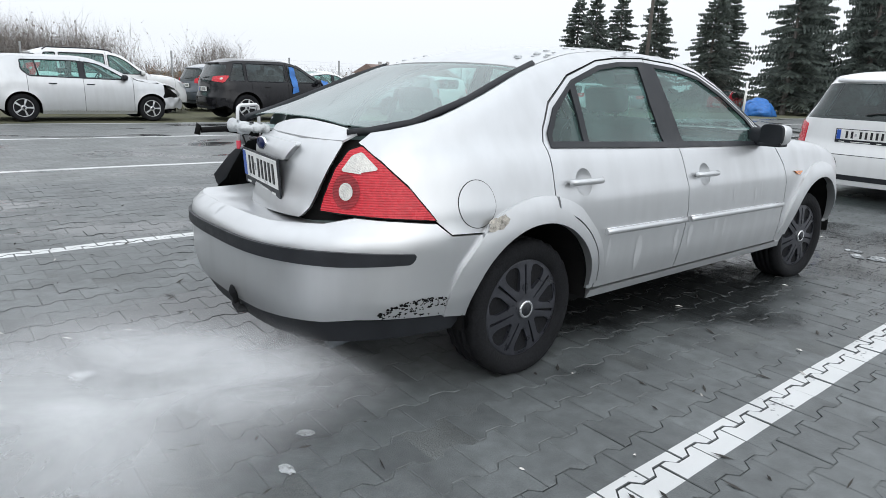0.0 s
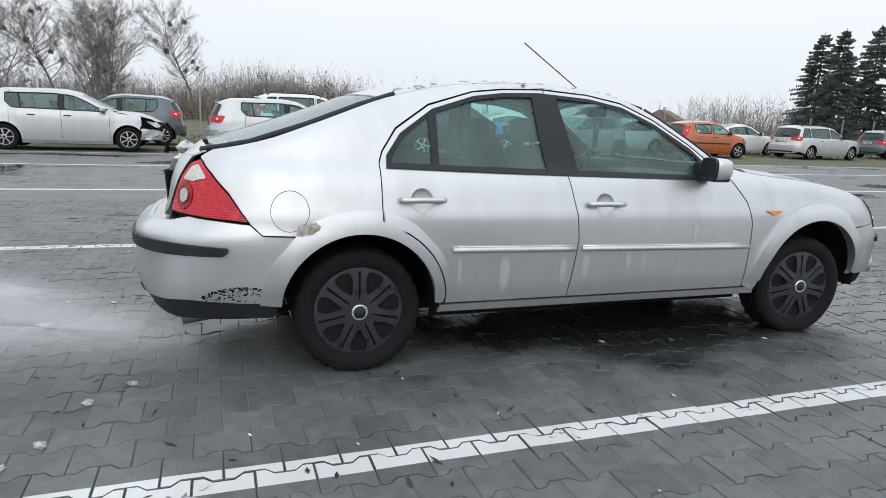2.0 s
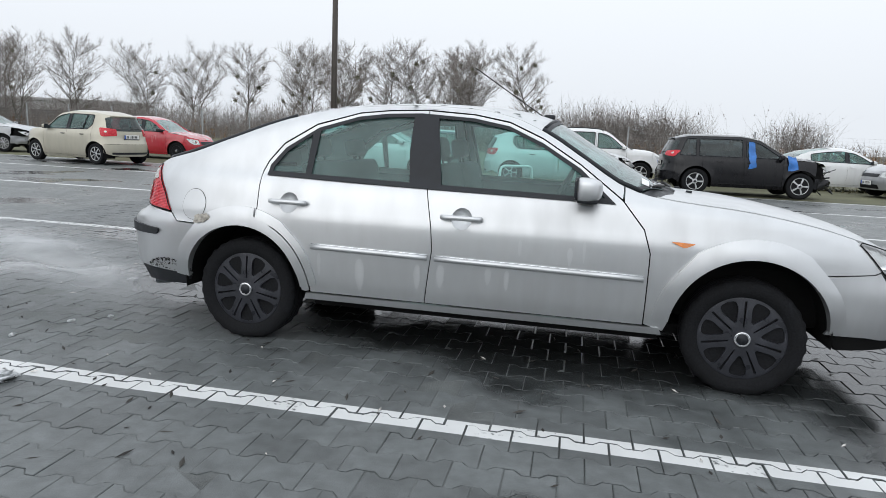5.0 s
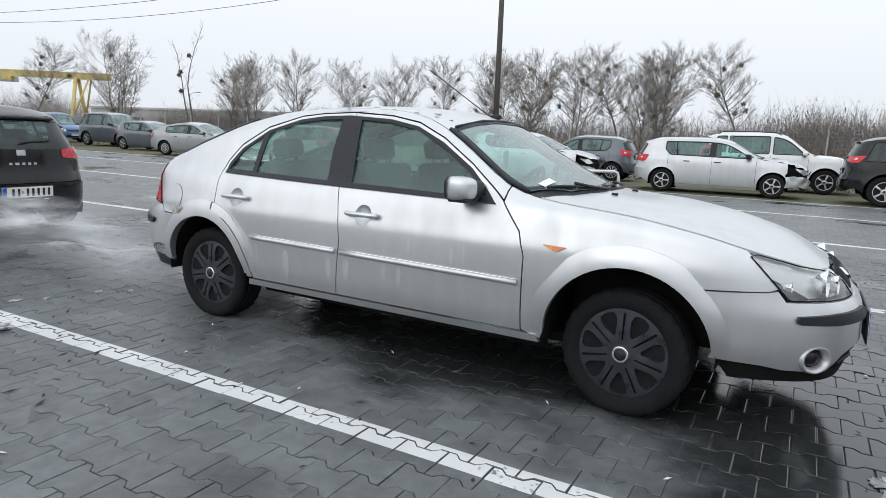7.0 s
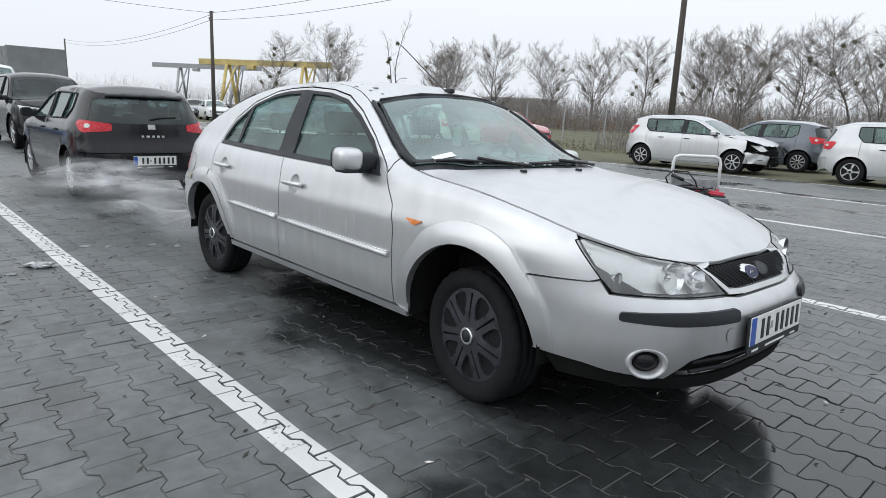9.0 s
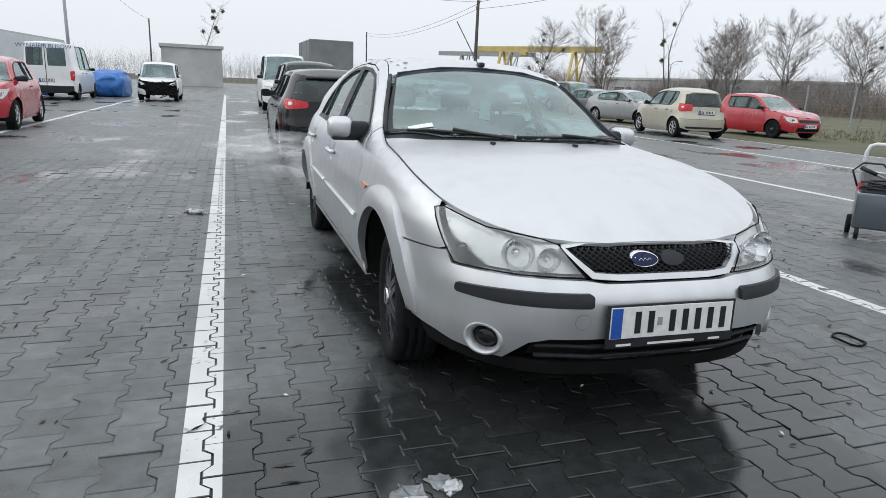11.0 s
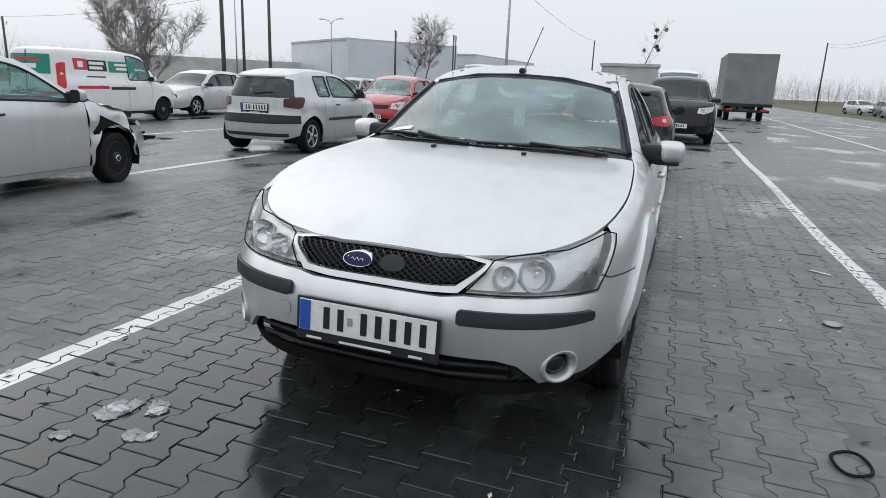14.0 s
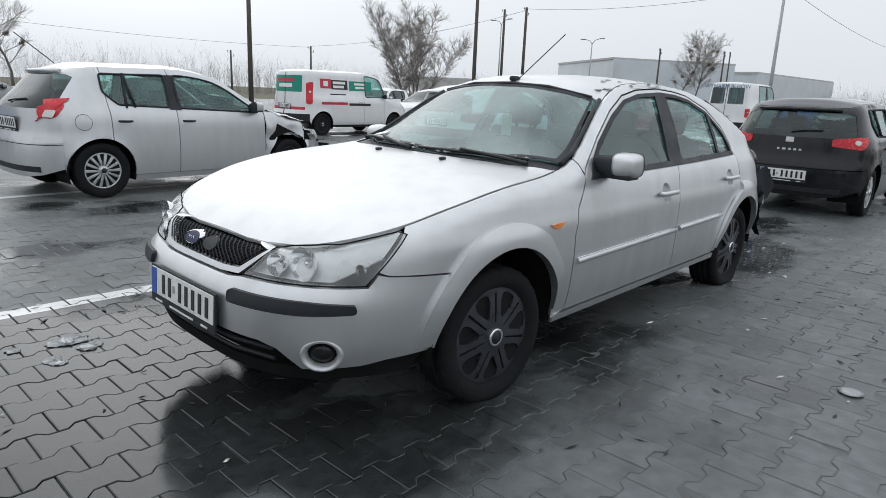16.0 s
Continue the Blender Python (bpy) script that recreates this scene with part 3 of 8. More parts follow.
def plate_mesh(n=7, seed=0):
    """The letters of a plate as plain bars."""
    rnd = random.Random(seed)
    bm = bmesh.new()
    y = -0.185
    for k in range(n):
        wd = rnd.choice((0.022, 0.026, 0.028))
        if k == 2:
            y += 0.03
        box(0.003, wd, 0.07, 0, (0.0, y + wd / 2, 0), bm)
        y += wd + 0.026
    return bm


CHARS = {}


def number_plate(car, m, seed=0, fine=False):
    """A plate with a dark holder, a blue end and plain bars for its characters; it faces +x of its pose."""
    p = part("number_plate", box(0.008, 0.52, 0.114, 0.002), PLATE, car, "white number plate in a black holder")
    p.matrix_local = m
    part("holder", box(0.008, 0.545, 0.158 if fine else 0.14, 0.003, (-0.003, 0, -0.014)), TRIM, p)
    part("blue_band", box(0.003, 0.042, 0.108, 0, (0.005, -0.236, 0)), PLATEBLUE, p)
    if not fine:
        tagged(part("characters", plate_mesh(7, seed), INK, p), kind="stuff").location = (0.0055, 0, 0)
        return p
    if not CHARS:
        CHARS["bar"] = data_of(box(0.003, 0.024, 0.08, 0.001), INK, "character")
    y = -0.175
    for k in range(7):
        y += 0.055 + (0.035 if k == 2 else 0)
        ob = new("character", CHARS["bar"])
        ob.parent = p
        ob.location = (0.0055, y - 0.03, 0)
    part("seal", box(0.002, 0.02, 0.03, 0, (0.005, -0.058, 0.0)), STEEL, p)
    for y, w in ((-0.2, 0.06), (0.0, 0.2), (0.19, 0.05)):
        part("holder_mark", box(0.002, w, 0.008, 0, (0.002, y, -0.081)), PLATE, p)
    return p


def mirror(car, x, y, z, material, hand):
    """A door mirror: painted cap, black back half, glass and foot."""
    def shell(sx, sy, sz, cx, lo, hi):
        bm = bmesh.new()
        bmesh.ops.create_uvsphere(bm, u_segments=28, v_segments=18, radius=1)
        for v in bm.verts:
            q = [math.copysign(abs(c) ** 0.55, c) for c in v.co]
            v.co = Vector((max(lo, min(hi, q[0])) * sx, q[1] * sy * (1 - 0.12 * max(0, q[0])), q[2] * sz * (1 - 0.1 * max(0, q[0]))))
        bm.transform(pose(x + cx, y - hand * 0.115, z, 0, 0, -hand * 10))
        return shade(bm)
    mi = part("mirror", shell(0.082, 0.074, 0.060, 0.0, -0.35, 1), material, car)
    part("mirror_back", shell(0.082, 0.075, 0.061, -0.002, -0.5, -0.33), TRIM, mi)
    bm = box(0.006, 0.118, 0.090, 0.002, (0, 0, 0))
    bm.transform(pose(x - 0.040, y - hand * 0.115, z, 0, 0, -hand * 10))
    part("mirror_glass", bm, CHROME, mi)
    bm = box(0.105, 0.14, 0.105, 0.035, (x + 0.022, y - hand * 0.03, z - 0.014), seg=3)
    box(0.10, 0.13, 0.022, 0.008, (x + 0.012, y - hand * 0.10, z - 0.056), bm)
    box(0.15, 0.012, 0.11, 0.005, (x + 0.05, y + hand * 0.045, z - 0.045), bm)
    part("mirror_foot", shade(bm), TRIM, mi)


def dish(x, z):
    return [(x + 0.056 * math.cos(t), z + 0.058 * math.sin(t)) for t in (2 * math.pi * k / 24 for k in range(24))]


def pull(car, sh, x, z, hand, material, long=0.2):
    """A pull handle before a dished recess."""
    c = sh.sx(x)
    a = [sh.wall(sh.sx(x + long * t), z + 0.006 * (1 - (2 * t - 0) ** 2 * 0.3), 0.012 + 0.022 * (1 - (2 * abs(t) / 1.0) ** 6), hand) for t in (-0.5, -0.42, -0.3, 0, 0.3, 0.42, 0.5)]
    h = part("door_handle", shade(tube(a, 0.014, 10)), material, car)
    lp = dish(x, z)
    part("recess", skin([sh.uv(lp)], lambda s, zz, o: sh.wall(s, zz, o - 0.026 * max(0, 1 - ((zz - z) / 0.058) ** 2 - ((s - c) / 0.056) ** 2) ** 0.7, hand), 0.012, 0), material, h)


# ---- the silver saloon ----
car = thing("silver_hatchback", "dirty silver five-door saloon with a crushed boot, standing on wet paving", "car", pose(0, 0.012, -0.012, -0.81, 0.15, 0))
ZR, ZF, AR, AF = 0.318, 0.330, 0.366, 0.386
body = Shell(2.335, -2.39, 0.868, 1.15, -1.15,
             side=[(0.12, 0.11), (0.26, 0.05), (0.33, 0.028), (0.45, 0.008), (0.6, 0.0), (0.73, 0.003), (0.765, 0.007), (0.785, 0.014), (0.84, 0.028), (0.9, 0.045), (0.955, 0.07), (0.985, 0.098), (1.1, 0.150), (1.25, 0.222), (1.36, 0.282), (1.42, 0.33)],
             front=[(0.18, 0.10), (0.24, 0.05), (0.32, 0.02), (0.45, 0.0), (0.57, 0.005), (0.61, 0.045), (0.66, 0.075), (0.71, 0.105), (0.76, 0.16), (0.85, 0.24)],
             rear=[(0.2, 0.12), (0.3, 0.04), (0.45, 0.0), (0.62, 0.0), (0.67, 0.018), (0.70, 0.09), (0.76, 0.13), (0.88, 0.152), (0.98, 0.188), (1.05, 0.22)],
             edge=[(-2.4, 1.0), (-2.1, 1.03), (-1.85, 1.075), (-1.58, 1.165), (-1.16, 1.315), (-0.8, 1.388), (-0.4, 1.41), (-0.1, 1.40), (0.1, 1.366), (0.29, 1.29), (0.5, 1.165), (0.72, 1.03), (0.86, 0.985), (1.0, 0.965), (1.33, 0.935), (1.66, 0.882), (1.88, 0.828), (2.05, 0.788), (2.2, 0.754), (2.34, 0.727)],
             centre=[(-2.4, 1.02), (-2.3, 1.035), (-2.08, 1.06), (-1.9, 1.105), (-1.5, 1.245), (-1.22, 1.345), (-0.8, 1.422), (-0.35, 1.445), (0.05, 1.43), (0.28, 1.39), (0.6, 1.225), (0.85, 1.09), (1.02, 1.0), (1.15, 0.985), (1.4, 0.965), (1.7, 0.915), (1.95, 0.85), (2.12, 0.795), (2.25, 0.745)],
             arches=[(-1.377, ZR, AR), (1.377, ZF, AF)], n=3.2, rim=0.04, flare=0.0, crown=2.4)

G = 0.004
belt = [(-1.24, 0.985), (-0.3, 0.965), (0.72, 0.945)]
bz = ease(belt)
for hand in (1, -1):
    hurt = hand < 0
    # front wing
    part("front_wing", body.flank([(0.8785, 0.33), (0.975, 0.30)] + arc(1.377, ZF, AF, 178, 54)[0:] + [(1.63, 0.655), (1.95, 0.672), (1.985, 0.685), (1.875, 0.815)] + [(x, body.edge(x) - 0.002) for x in (1.86, 1.8, 1.73, 1.66, 1.58, 1.5, 1.42, 1.33, 1.25, 1.17, 1.09, 1.0, 0.92, 0.86, 0.80, 0.735)] + [(0.732, 0.95), (0.8405, 0.82), (0.8785, 0.70), (0.8785, 0.5)], hand, 0.03), SILVER, car)
    part("front_door", body.flank([(0.872, 0.325), (0.872, 0.70), (0.835, 0.815), (0.722, 0.952), (0.5, 1.118), (0.29, 1.246), (0.1, 1.327), (-0.1, 1.362), (-0.364, 1.376), (-0.335, 1.15), (-0.306, 0.955), (-0.262, 0.75), (-0.25, 0.63), (-0.285, 0.325)], hand, 0.03,
         holes=[[(0.66, 0.955), (0.50, 1.085), (0.29, 1.212), (0.1, 1.296), (-0.1, 1.333), (-0.325, 1.343), (-0.29, 1.15), (-0.262, 0.972)], dish(-0.10, 0.806)]), SILVER, car)
    part("rear_door", body.flank([(-0.2905, 0.325), (-0.2555, 0.63), (-0.2675, 0.75), (-0.3115, 0.957), (-0.3405, 1.15), (-0.3695, 1.377), (-0.6, 1.366), (-0.77, 1.345), (-1.014, 1.268), (-1.19, 1.15), (-1.265, 1.045), (-1.285, 0.99), (-1.282, 0.73), (-1.21, 0.70)] + arc(-1.377, ZR, AR + 0.055, 62, 8, 8) + [(-0.958, 0.325)], hand, 0.03,
         holes=[[(-0.40, 0.972), (-0.42, 1.15), (-0.428, 1.345), (-0.6, 1.337), (-0.77, 1.313), (-0.99, 1.24), (-1.16, 1.12), (-1.23, 1.02), (-1.235, 0.988)], dish(-1.095, 0.826)]), SILVER, car)
    quarter = [(-0.99, 0.325), (-0.968, 0.33)] + arc(-1.377, ZR, AR + 0.048, 8, 62, 8) + [(-1.215, 0.705), (-1.2875, 0.735), (-1.2905, 0.995), (-1.272, 1.05), (-1.196, 1.158), (-1.018, 1.277), (-0.77, 1.353), (-0.6, 1.374), (-0.37, 1.385), (-0.1, 1.370), (0.1, 1.336), (0.29, 1.255), (0.5, 1.127), (0.722, 0.962), (0.728, 1.024)] + [(0.7 - 0.08 * k, body.edge(0.7 - 0.08 * k) - 0.002) for k in range(35)] + [(-2.10, 1.028), (-2.15, 0.995), (-2.065, 0.935), (-1.97, 0.85), (-1.868, 0.718), (-1.815, 0.672), (-1.60, 0.668)] + arc(-1.377, ZR, AR, 124, 2, 14)
    if hurt:
        quarter = clip(quarter, 0, -1.74, False)
    part("rear_wing", body.flank(quarter, hand, 0.03), SILVER, car, "silver rear wing, torn and crushed" if hurt else "silver rear wing with flaking filler over the arch")
    # glass
    part("front_side_glass", body.flank(rounded([(0.655, 0.952), (0.50, 1.087), (0.29, 1.214), (0.1, 1.298), (-0.1, 1.335), (-0.329, 1.345), (-0.29, 1.15), (-0.258, 0.968)], 0.012), hand, 0.07, 0.003, -0.008), GLASS, car)
    part("rear_side_glass", body.flank([(-0.395, 0.968), (-0.42, 1.15), (-0.428, 1.348), (-0.6, 1.340), (-0.77, 1.316), (-0.995, 1.245), (-1.0, 0.98)], hand, 0.07, 0.003, -0.008), GLASS, car)
    part("quarter_glass", body.flank([(-1.015, 0.98), (-1.012, 1.236), (-1.165, 1.122), (-1.236, 1.02), (-1.238, 0.985)], hand, 0.07, 0.003, -0.008), GLASS, car)
    # black frames round the glass
    part("window_seal", body.flank([(0.69, 0.935), (0.50, 1.103), (0.29, 1.228), (0.1, 1.310), (-0.1, 1.346), (-0.40, 1.362), (-0.6, 1.352), (-0.77, 1.328), (-1.0, 1.254), (-1.175, 1.132), (-1.25, 1.03), (-1.256, 0.972), (-0.35, 0.952)], hand, 0.035, 0.01, 0.0065,
         holes=[[(0.635, 0.960), (0.50, 1.077), (0.29, 1.204), (0.1, 1.290), (-0.1, 1.327), (-0.302, 1.338), (-0.268, 1.15), (-0.236, 0.976)], [(-0.415, 0.978), (-0.44, 1.15), (-0.444, 1.337), (-0.6, 1.331), (-0.77, 1.307), (-0.985, 1.236), (-0.993, 0.99)], [(-1.028, 0.992), (-1.028, 1.216), (-1.16, 1.113), (-1.226, 1.018), (-1.228, 0.996)]]), TRIM, car)
    part("sill", body.flank([(-0.985, 0.316), (0.955, 0.316), (0.972, 0.279), (-0.998, 0.279)], hand, 0.05, 0.03, 0.008), SILVER, car)
    part("underside", body.flank([(-0.99, 0.29), (0.97, 0.29), (0.97, 0.215), (-0.99, 0.215)], hand, 0.12, 0.02, -0.11), MATT, car)
    # rubbing strips, with a bright edge
    for a, b, za, zb in ((-0.945, -0.275, 0.592, 0.583), (-0.235, 0.855, 0.582, 0.568)):
        bm = tube([body.wall(body.sx(a + (b - a) * k / 8), za + (zb - za) * k / 8, 0.006, hand) for k in range(9)], 0.015, 10)
        part("door_moulding", bm, SILVER, car)
        part("bright_edge", tube([body.wall(body.sx(a + (b - a) * k / 8), za + (zb - za) * k / 8 + 0.016, 0.008, hand) for k in range(9)], 0.004, 6), CHROME, car)
    pull(car, body, -1.095, 0.826, hand, SILVER, 0.215)
    pull(car, body, -0.10, 0.806, hand, SILVER, 0.215)
    part("indicator", body.flank(rounded([(0.965, 0.772), (1.09, 0.768), (1.035, 0.742)], 0.012), hand, 0.03, 0.012, 0.009), AMBER, car)
    mirror(car, 0.53, -hand * 0.79, 1.005, SILVER, hand)
    # wheel housing
    for cx, cz, ra in ((-1.377, ZR, AR), (1.377, ZF, AF)):
        bm = bmesh.new()
        pts = arc(cx, cz, ra + 0.012, 186, -6, 22)
        rows = [[bm.verts.new((x, -hand * y, z)) for x, z in pts] for y in (0.83, 0.42)]
        for a, b, c, d in zip(rows[0], rows[0][1:], rows[1][1:], rows[1]):
            bm.faces.new((a, b, c, d))
        bm.faces.new(rows[1])
        part("wheel_housing", bm, MATT, car)
    for ln in ([(0.8755, 0.325), (0.8755, 0.70), (0.838, 0.82), (0.728, 0.957), (0.5, 1.123), (0.29, 1.251), (0.1, 1.332), (-0.1, 1.366), (-0.37, 1.381), (-0.6, 1.370), (-0.77, 1.349), (-1.016, 1.273), (-1.193, 1.154), (-1.269, 1.048), (-1.29, 0.99), (-1.287, 0.735), (-1.212, 0.702)] + arc(-1.377, ZR, AR + 0.0515, 62, 8, 10), [(-0.369, 1.377), (-0.34, 1.15), (-0.311, 0.956), (-0.267, 0.75), (-0.255, 0.63), (-0.29, 0.325)]):
        cut = body.uv(ln)
        fine = [p for a, b in zip(cut, cut[1:]) for p in [(a[0] + (b[0] - a[0]) * k / 6, a[1] + (b[1] - a[1]) * k / 6) for k in range(6)]]
        part("shut_line_seal", tube([body.wall(u, v, -0.014, hand) for u, v in fine], 0.0095, 5), MATT, car)
    # inner skin behind the shut lines
    part("inner_skin", body.flank([(2.2, 0.3), (2.2, 0.60), (1.9, 0.75), (0.8, 0.9), (-1.2, 0.93), (-2.0, 0.9), (-2.2, 0.66), (-2.2, 0.33), (-1.78, 0.33)] + arc(-1.377, ZR, AR + 0.02, 176, 4, 10) + [(0.97, 0.33)] + arc(1.377, ZF, AF + 0.02, 176, 4, 10), hand, 0.09, 0, -0.03), MATT, car)

# flares round the wheel arches
def flare(cx, cz, lp, hand, w=0.105, a0=4, a1=176):
    ra = AF if cx > 0 else AR

    def put(s, z, o):
        x = float(np.interp(s, body.S, body.P[:, 0]))
        q = (math.hypot(x - cx, z - cz) - ra) / w
        a = math.degrees(math.atan2(z - cz, x - cx))
        end = max(0.0, min(1.0, (a - a0) / 26, (a1 - a) / 26))
        d = 0.030 * (1 - 0.55 * max(0, min(1, q)) ** 1.5) * (0.4 + 0.6 * end * end * (3 - 2 * end))
        return body.wall(s, z, d if o == 0 else (-0.01 if o < 0 else d + o), hand)
    part("arch_flare", skin([body.uv(lp)], put, 0.022, 0.02), SILVER, car)


for hand in (1, -1):
    flare(1.377, ZF, arc(1.377, ZF, AF - 0.003, 176, 6, 30) + arc(1.377, ZF, AF + 0.075, 6, 40, 8) + arc(1.377, ZF, AF + 0.095, 60, 125, 12) + arc(1.377, ZF, AF + 0.08, 150, 176, 6), hand)
    flare(-1.377, ZR, arc(-1.377, ZR, AR - 0.003, 176, 5, 30) + arc(-1.377, ZR, AR + 0.047, 5, 61, 12) + [(-1.214, 0.705), (-1.291, 0.737)] + arc(-1.377, ZR, AR + 0.105, 80, 125, 10) + arc(-1.377, ZR, AR + 0.09, 150, 176, 6), hand)
    if hand > 0:
        flare(-1.377, ZR, [(-1.281, 0.733), (-1.209, 0.70)] + arc(-1.377, ZR, AR + 0.054, 60, 6, 12) + arc(-1.377, ZR, AR + 0.095, 6, 40, 8) + arc(-1.377, ZR, AR + 0.105, 58, 78, 5), hand)
# pale runs of dried salt on the doors
rnd = random.Random(6)
for x, z0, z1, w in ((-0.66, 0.36, 0.545, 0.035), (-0.33, 0.40, 0.54, 0.025), (-0.20, 0.42, 0.55, 0.03), (0.06, 0.46, 0.555, 0.022), (0.16, 0.44, 0.55, 0.02), (0.22, 0.63, 0.72, 0.012), (0.48, 0.60, 0.70, 0.018), (0.55, 0.62, 0.74, 0.01), (-0.9, 0.42, 0.56, 0.014)):
    lp = [(x + w * math.cos(t) * (0.75 + 0.25 * math.sin(t)) * rnd.uniform(0.85, 1.1), (z0 + z1) / 2 + (z1 - z0) / 2 * math.sin(t)) for t in (2 * math.pi * k / 22 for k in range(22))]
    part("dried_run", body.flank(lp, 1, 0.03, 0, 0.0012), RUN, car, "pale run of dried salt")

bm = bmesh.new()
for k in range(90):
    x, z = 0.86 - abs(rnd.gauss(0, 0.28)), 0.345 + abs(rnd.gauss(0, 0.035))
    if x < -0.2:
        continue
    r0 = rnd.uniform(0.0015, 0.0045)
    join(bm, body.flank([(x + r0 * rnd.uniform(0.7, 1.9) * math.cos(t), z + r0 * rnd.uniform(0.5, 1.0) * math.sin(t)) for t in (2 * math.pi * i / 6 for i in range(6))], 1, 0.05, 0, 0.0012))
tagged(part("mud_splash", bm, mat("dried_mud", (0.11, 0.105, 0.095), 0.95, 0, 0.3, 20), car, "dried mud flecks along the door foot"), kind="stuff")

# fuel flap and the flaking filler on the right wing
flap = [(-1.70 + 0.082 * math.cos(t), 0.777 + 0.088 * math.sin(t)) for t in (2 * math.pi * k / 40 for k in range(40))]
seam = [(-1.70 + 0.0845 * math.cos(t), 0.777 + 0.0905 * math.sin(t)) for t in (2 * math.pi * k / 40 for k in range(40))]
part("fuel_flap_gap", body.flank(seam, 1, 0.03, 0, 0.0012), MATT, car)
part("fuel_flap", body.flank(flap, 1, 0.03, 0.001, 0.0026), SILVER, car)

# roof, glass, bonnet, boot
sp = body.half
part("roof", body.deck([(0.27, -0.66), (0.31, -0.3), (0.325, 0), (0.31, 0.3), (0.27, 0.66), (-0.3, 0.7), (-0.9, 0.7), (-1.22, 0.66), (-1.285, 0.3), (-1.30, 0), (-1.285, -0.3), (-1.22, -0.66), (-0.9, -0.7), (-0.3, -0.7)], 0.05, 0.012, 0, 0.002), SILVER, car)
part("windscreen", body.deck([(0.285, -0.54), (0.325, -0.3), (0.34, 0), (0.325, 0.3), (0.285, 0.54), (0.80, 0.72), (0.955, 0.45), (1.0, 0), (0.955, -0.45), (0.80, -0.72)], 0.05, 0.004, -0.002, 0.022), SCREEN, car)
for hand in (1, -1):
    a = [body.roof(x, -hand * (body.half(x) - 0.012), 0.004) for x in (0.28, 0.4, 0.55, 0.7, 0.82)]
    part("screen_seal", tube(a, 0.012, 6), TRIM, car)
def screen_loop(inset, top, foot):
    """The outline of the windscreen, drawn in from its edges."""
    out = []
    for x, y in dense([(0.285 + top, -0.54), (0.325 + top, -0.3), (0.34 + top, 0), (0.325 + top, 0.3), (0.285 + top, 0.54), (0.80 - foot, 0.72), (0.955 - foot, 0.45), (1.0 - foot, 0), (0.955 - foot, -0.45), (0.80 - foot, -0.72)], 0.05):
        e = body.half(x) - inset
        out.append((x, max(-e, min(e, y))))
    return out


part("screen_band", skin([screen_loop(0.024, 0.002, 0.002), screen_loop(0.052, 0.035, 0.03)], lambda x, y, o: body.roof(x, y, o + 0.0015), 0.04, 0), TRIM, car, "black printed band round the windscreen")
part("screen_header", tube([body.roof(x, y, 0.003) for x, y in ((0.29, -0.53), (0.33, -0.27), (0.343, 0), (0.33, 0.27), (0.29, 0.53))], 0.010, 6), TRIM, car)
part("scuttle", body.deck([(0.80, -0.74), (0.955, -0.45), (1.0, 0), (0.955, 0.45), (0.80, 0.74), (0.90, 0.75), (1.02, 0.5), (1.075, 0), (1.02, -0.5), (0.90, -0.75)], 0.05, 0.01, -0.012, 0.01), TRIM, car)
part("bonnet", body.deck([(0.88, -0.80), (1.0, -0.55), (1.05, -0.25), (1.06, 0), (1.05, 0.25), (1.0, 0.55), (0.88, 0.80), (1.5, 0.85), (1.9, 0.85), (2.3, 0.6), (2.4, 0), (2.3, -0.6), (1.9, -0.85), (1.5, -0.85)], 0.045, 0.014, 0.003, 0.004), SILVER, car)
part("rear_window", body.deck([(-1.255, -0.60), (-1.315, -0.3), (-1.33, 0), (-1.315, 0.3), (-1.255, 0.60), (-1.6, 0.66), (-1.93, 0.68), (-2.03, 0.4), (-2.05, 0), (-2.03, -0.4), (-1.93, -0.68), (-1.6, -0.66)], 0.05, 0.004, 0.002, 0.03), SCREEN, car)
for hand in (1, -1):
    part("tailgate_gap", tube([body.roof(x, -hand * (body.half(x) - 0.012), 0.0) for x in (-1.17, -1.35, -1.6, -1.85, -2.0, -2.06)], 0.017, 6), TRIM, car, "black rubber gap along the tailgate")

# front bumper, lip, strips
def both(pts):
    """Right-hand rows from the side to the nose, and the same mirrored on."""
    r = body.uv(pts)
    return r + [(-s, z) for s, z in r[::-1]]


def wrap(lp, sh, g=0.045, thick=0.012, off=0.0, holes=()):
    return skin([lp, *holes], lambda s, z, o: sh.wall(s, z, o + off), g, thick)


intake = both([("f", 0.53, 0.335), ("f", 0.50, 0.398), ("f", 0.42, 0.42)])
fogs = []
for sg in (1, -1):
    c = body.sf(0.655) * sg
    fogs.append([(c + 0.066 * math.cos(t), 0.385 + 0.050 * math.sin(t)) for t in (2 * math.pi * k / 28 for k in range(28))])
low = [(1.745, 0.36), (1.95, 0.35), ("f", 0.74, 0.335), ("f", 0.60, 0.325), ("f", 0.52, 0.40), ("f", 0.45, 0.42), ("f", 0.25, 0.425)]
up = [("f", 0.25, 0.612), ("f", 0.33, 0.622), (2.02, 0.630), (1.985, 0.675), (1.95, 0.667), (1.64, 0.648)] + arc(1.377, ZF, AF, 52, 8, 8)
lo_r = body.uv(low)
outline = lo_r + [(-s, z) for s, z in lo_r[::-1]] + [(-s, z) for s, z in body.uv(up)[::-1]] + body.uv(up)
part("front_bumper", wrap(outline, body, 0.04, 0.02, 0.0, fogs), SILVER, car)
lip_lo = body.uv([(1.78, 0.345), (1.84, 0.27), ("f", 0.72, 0.27), ("f", 0.4, 0.262)])
lip_up = body.uv([("f", 0.60, 0.318), ("f", 0.74, 0.33), (1.95, 0.345)])
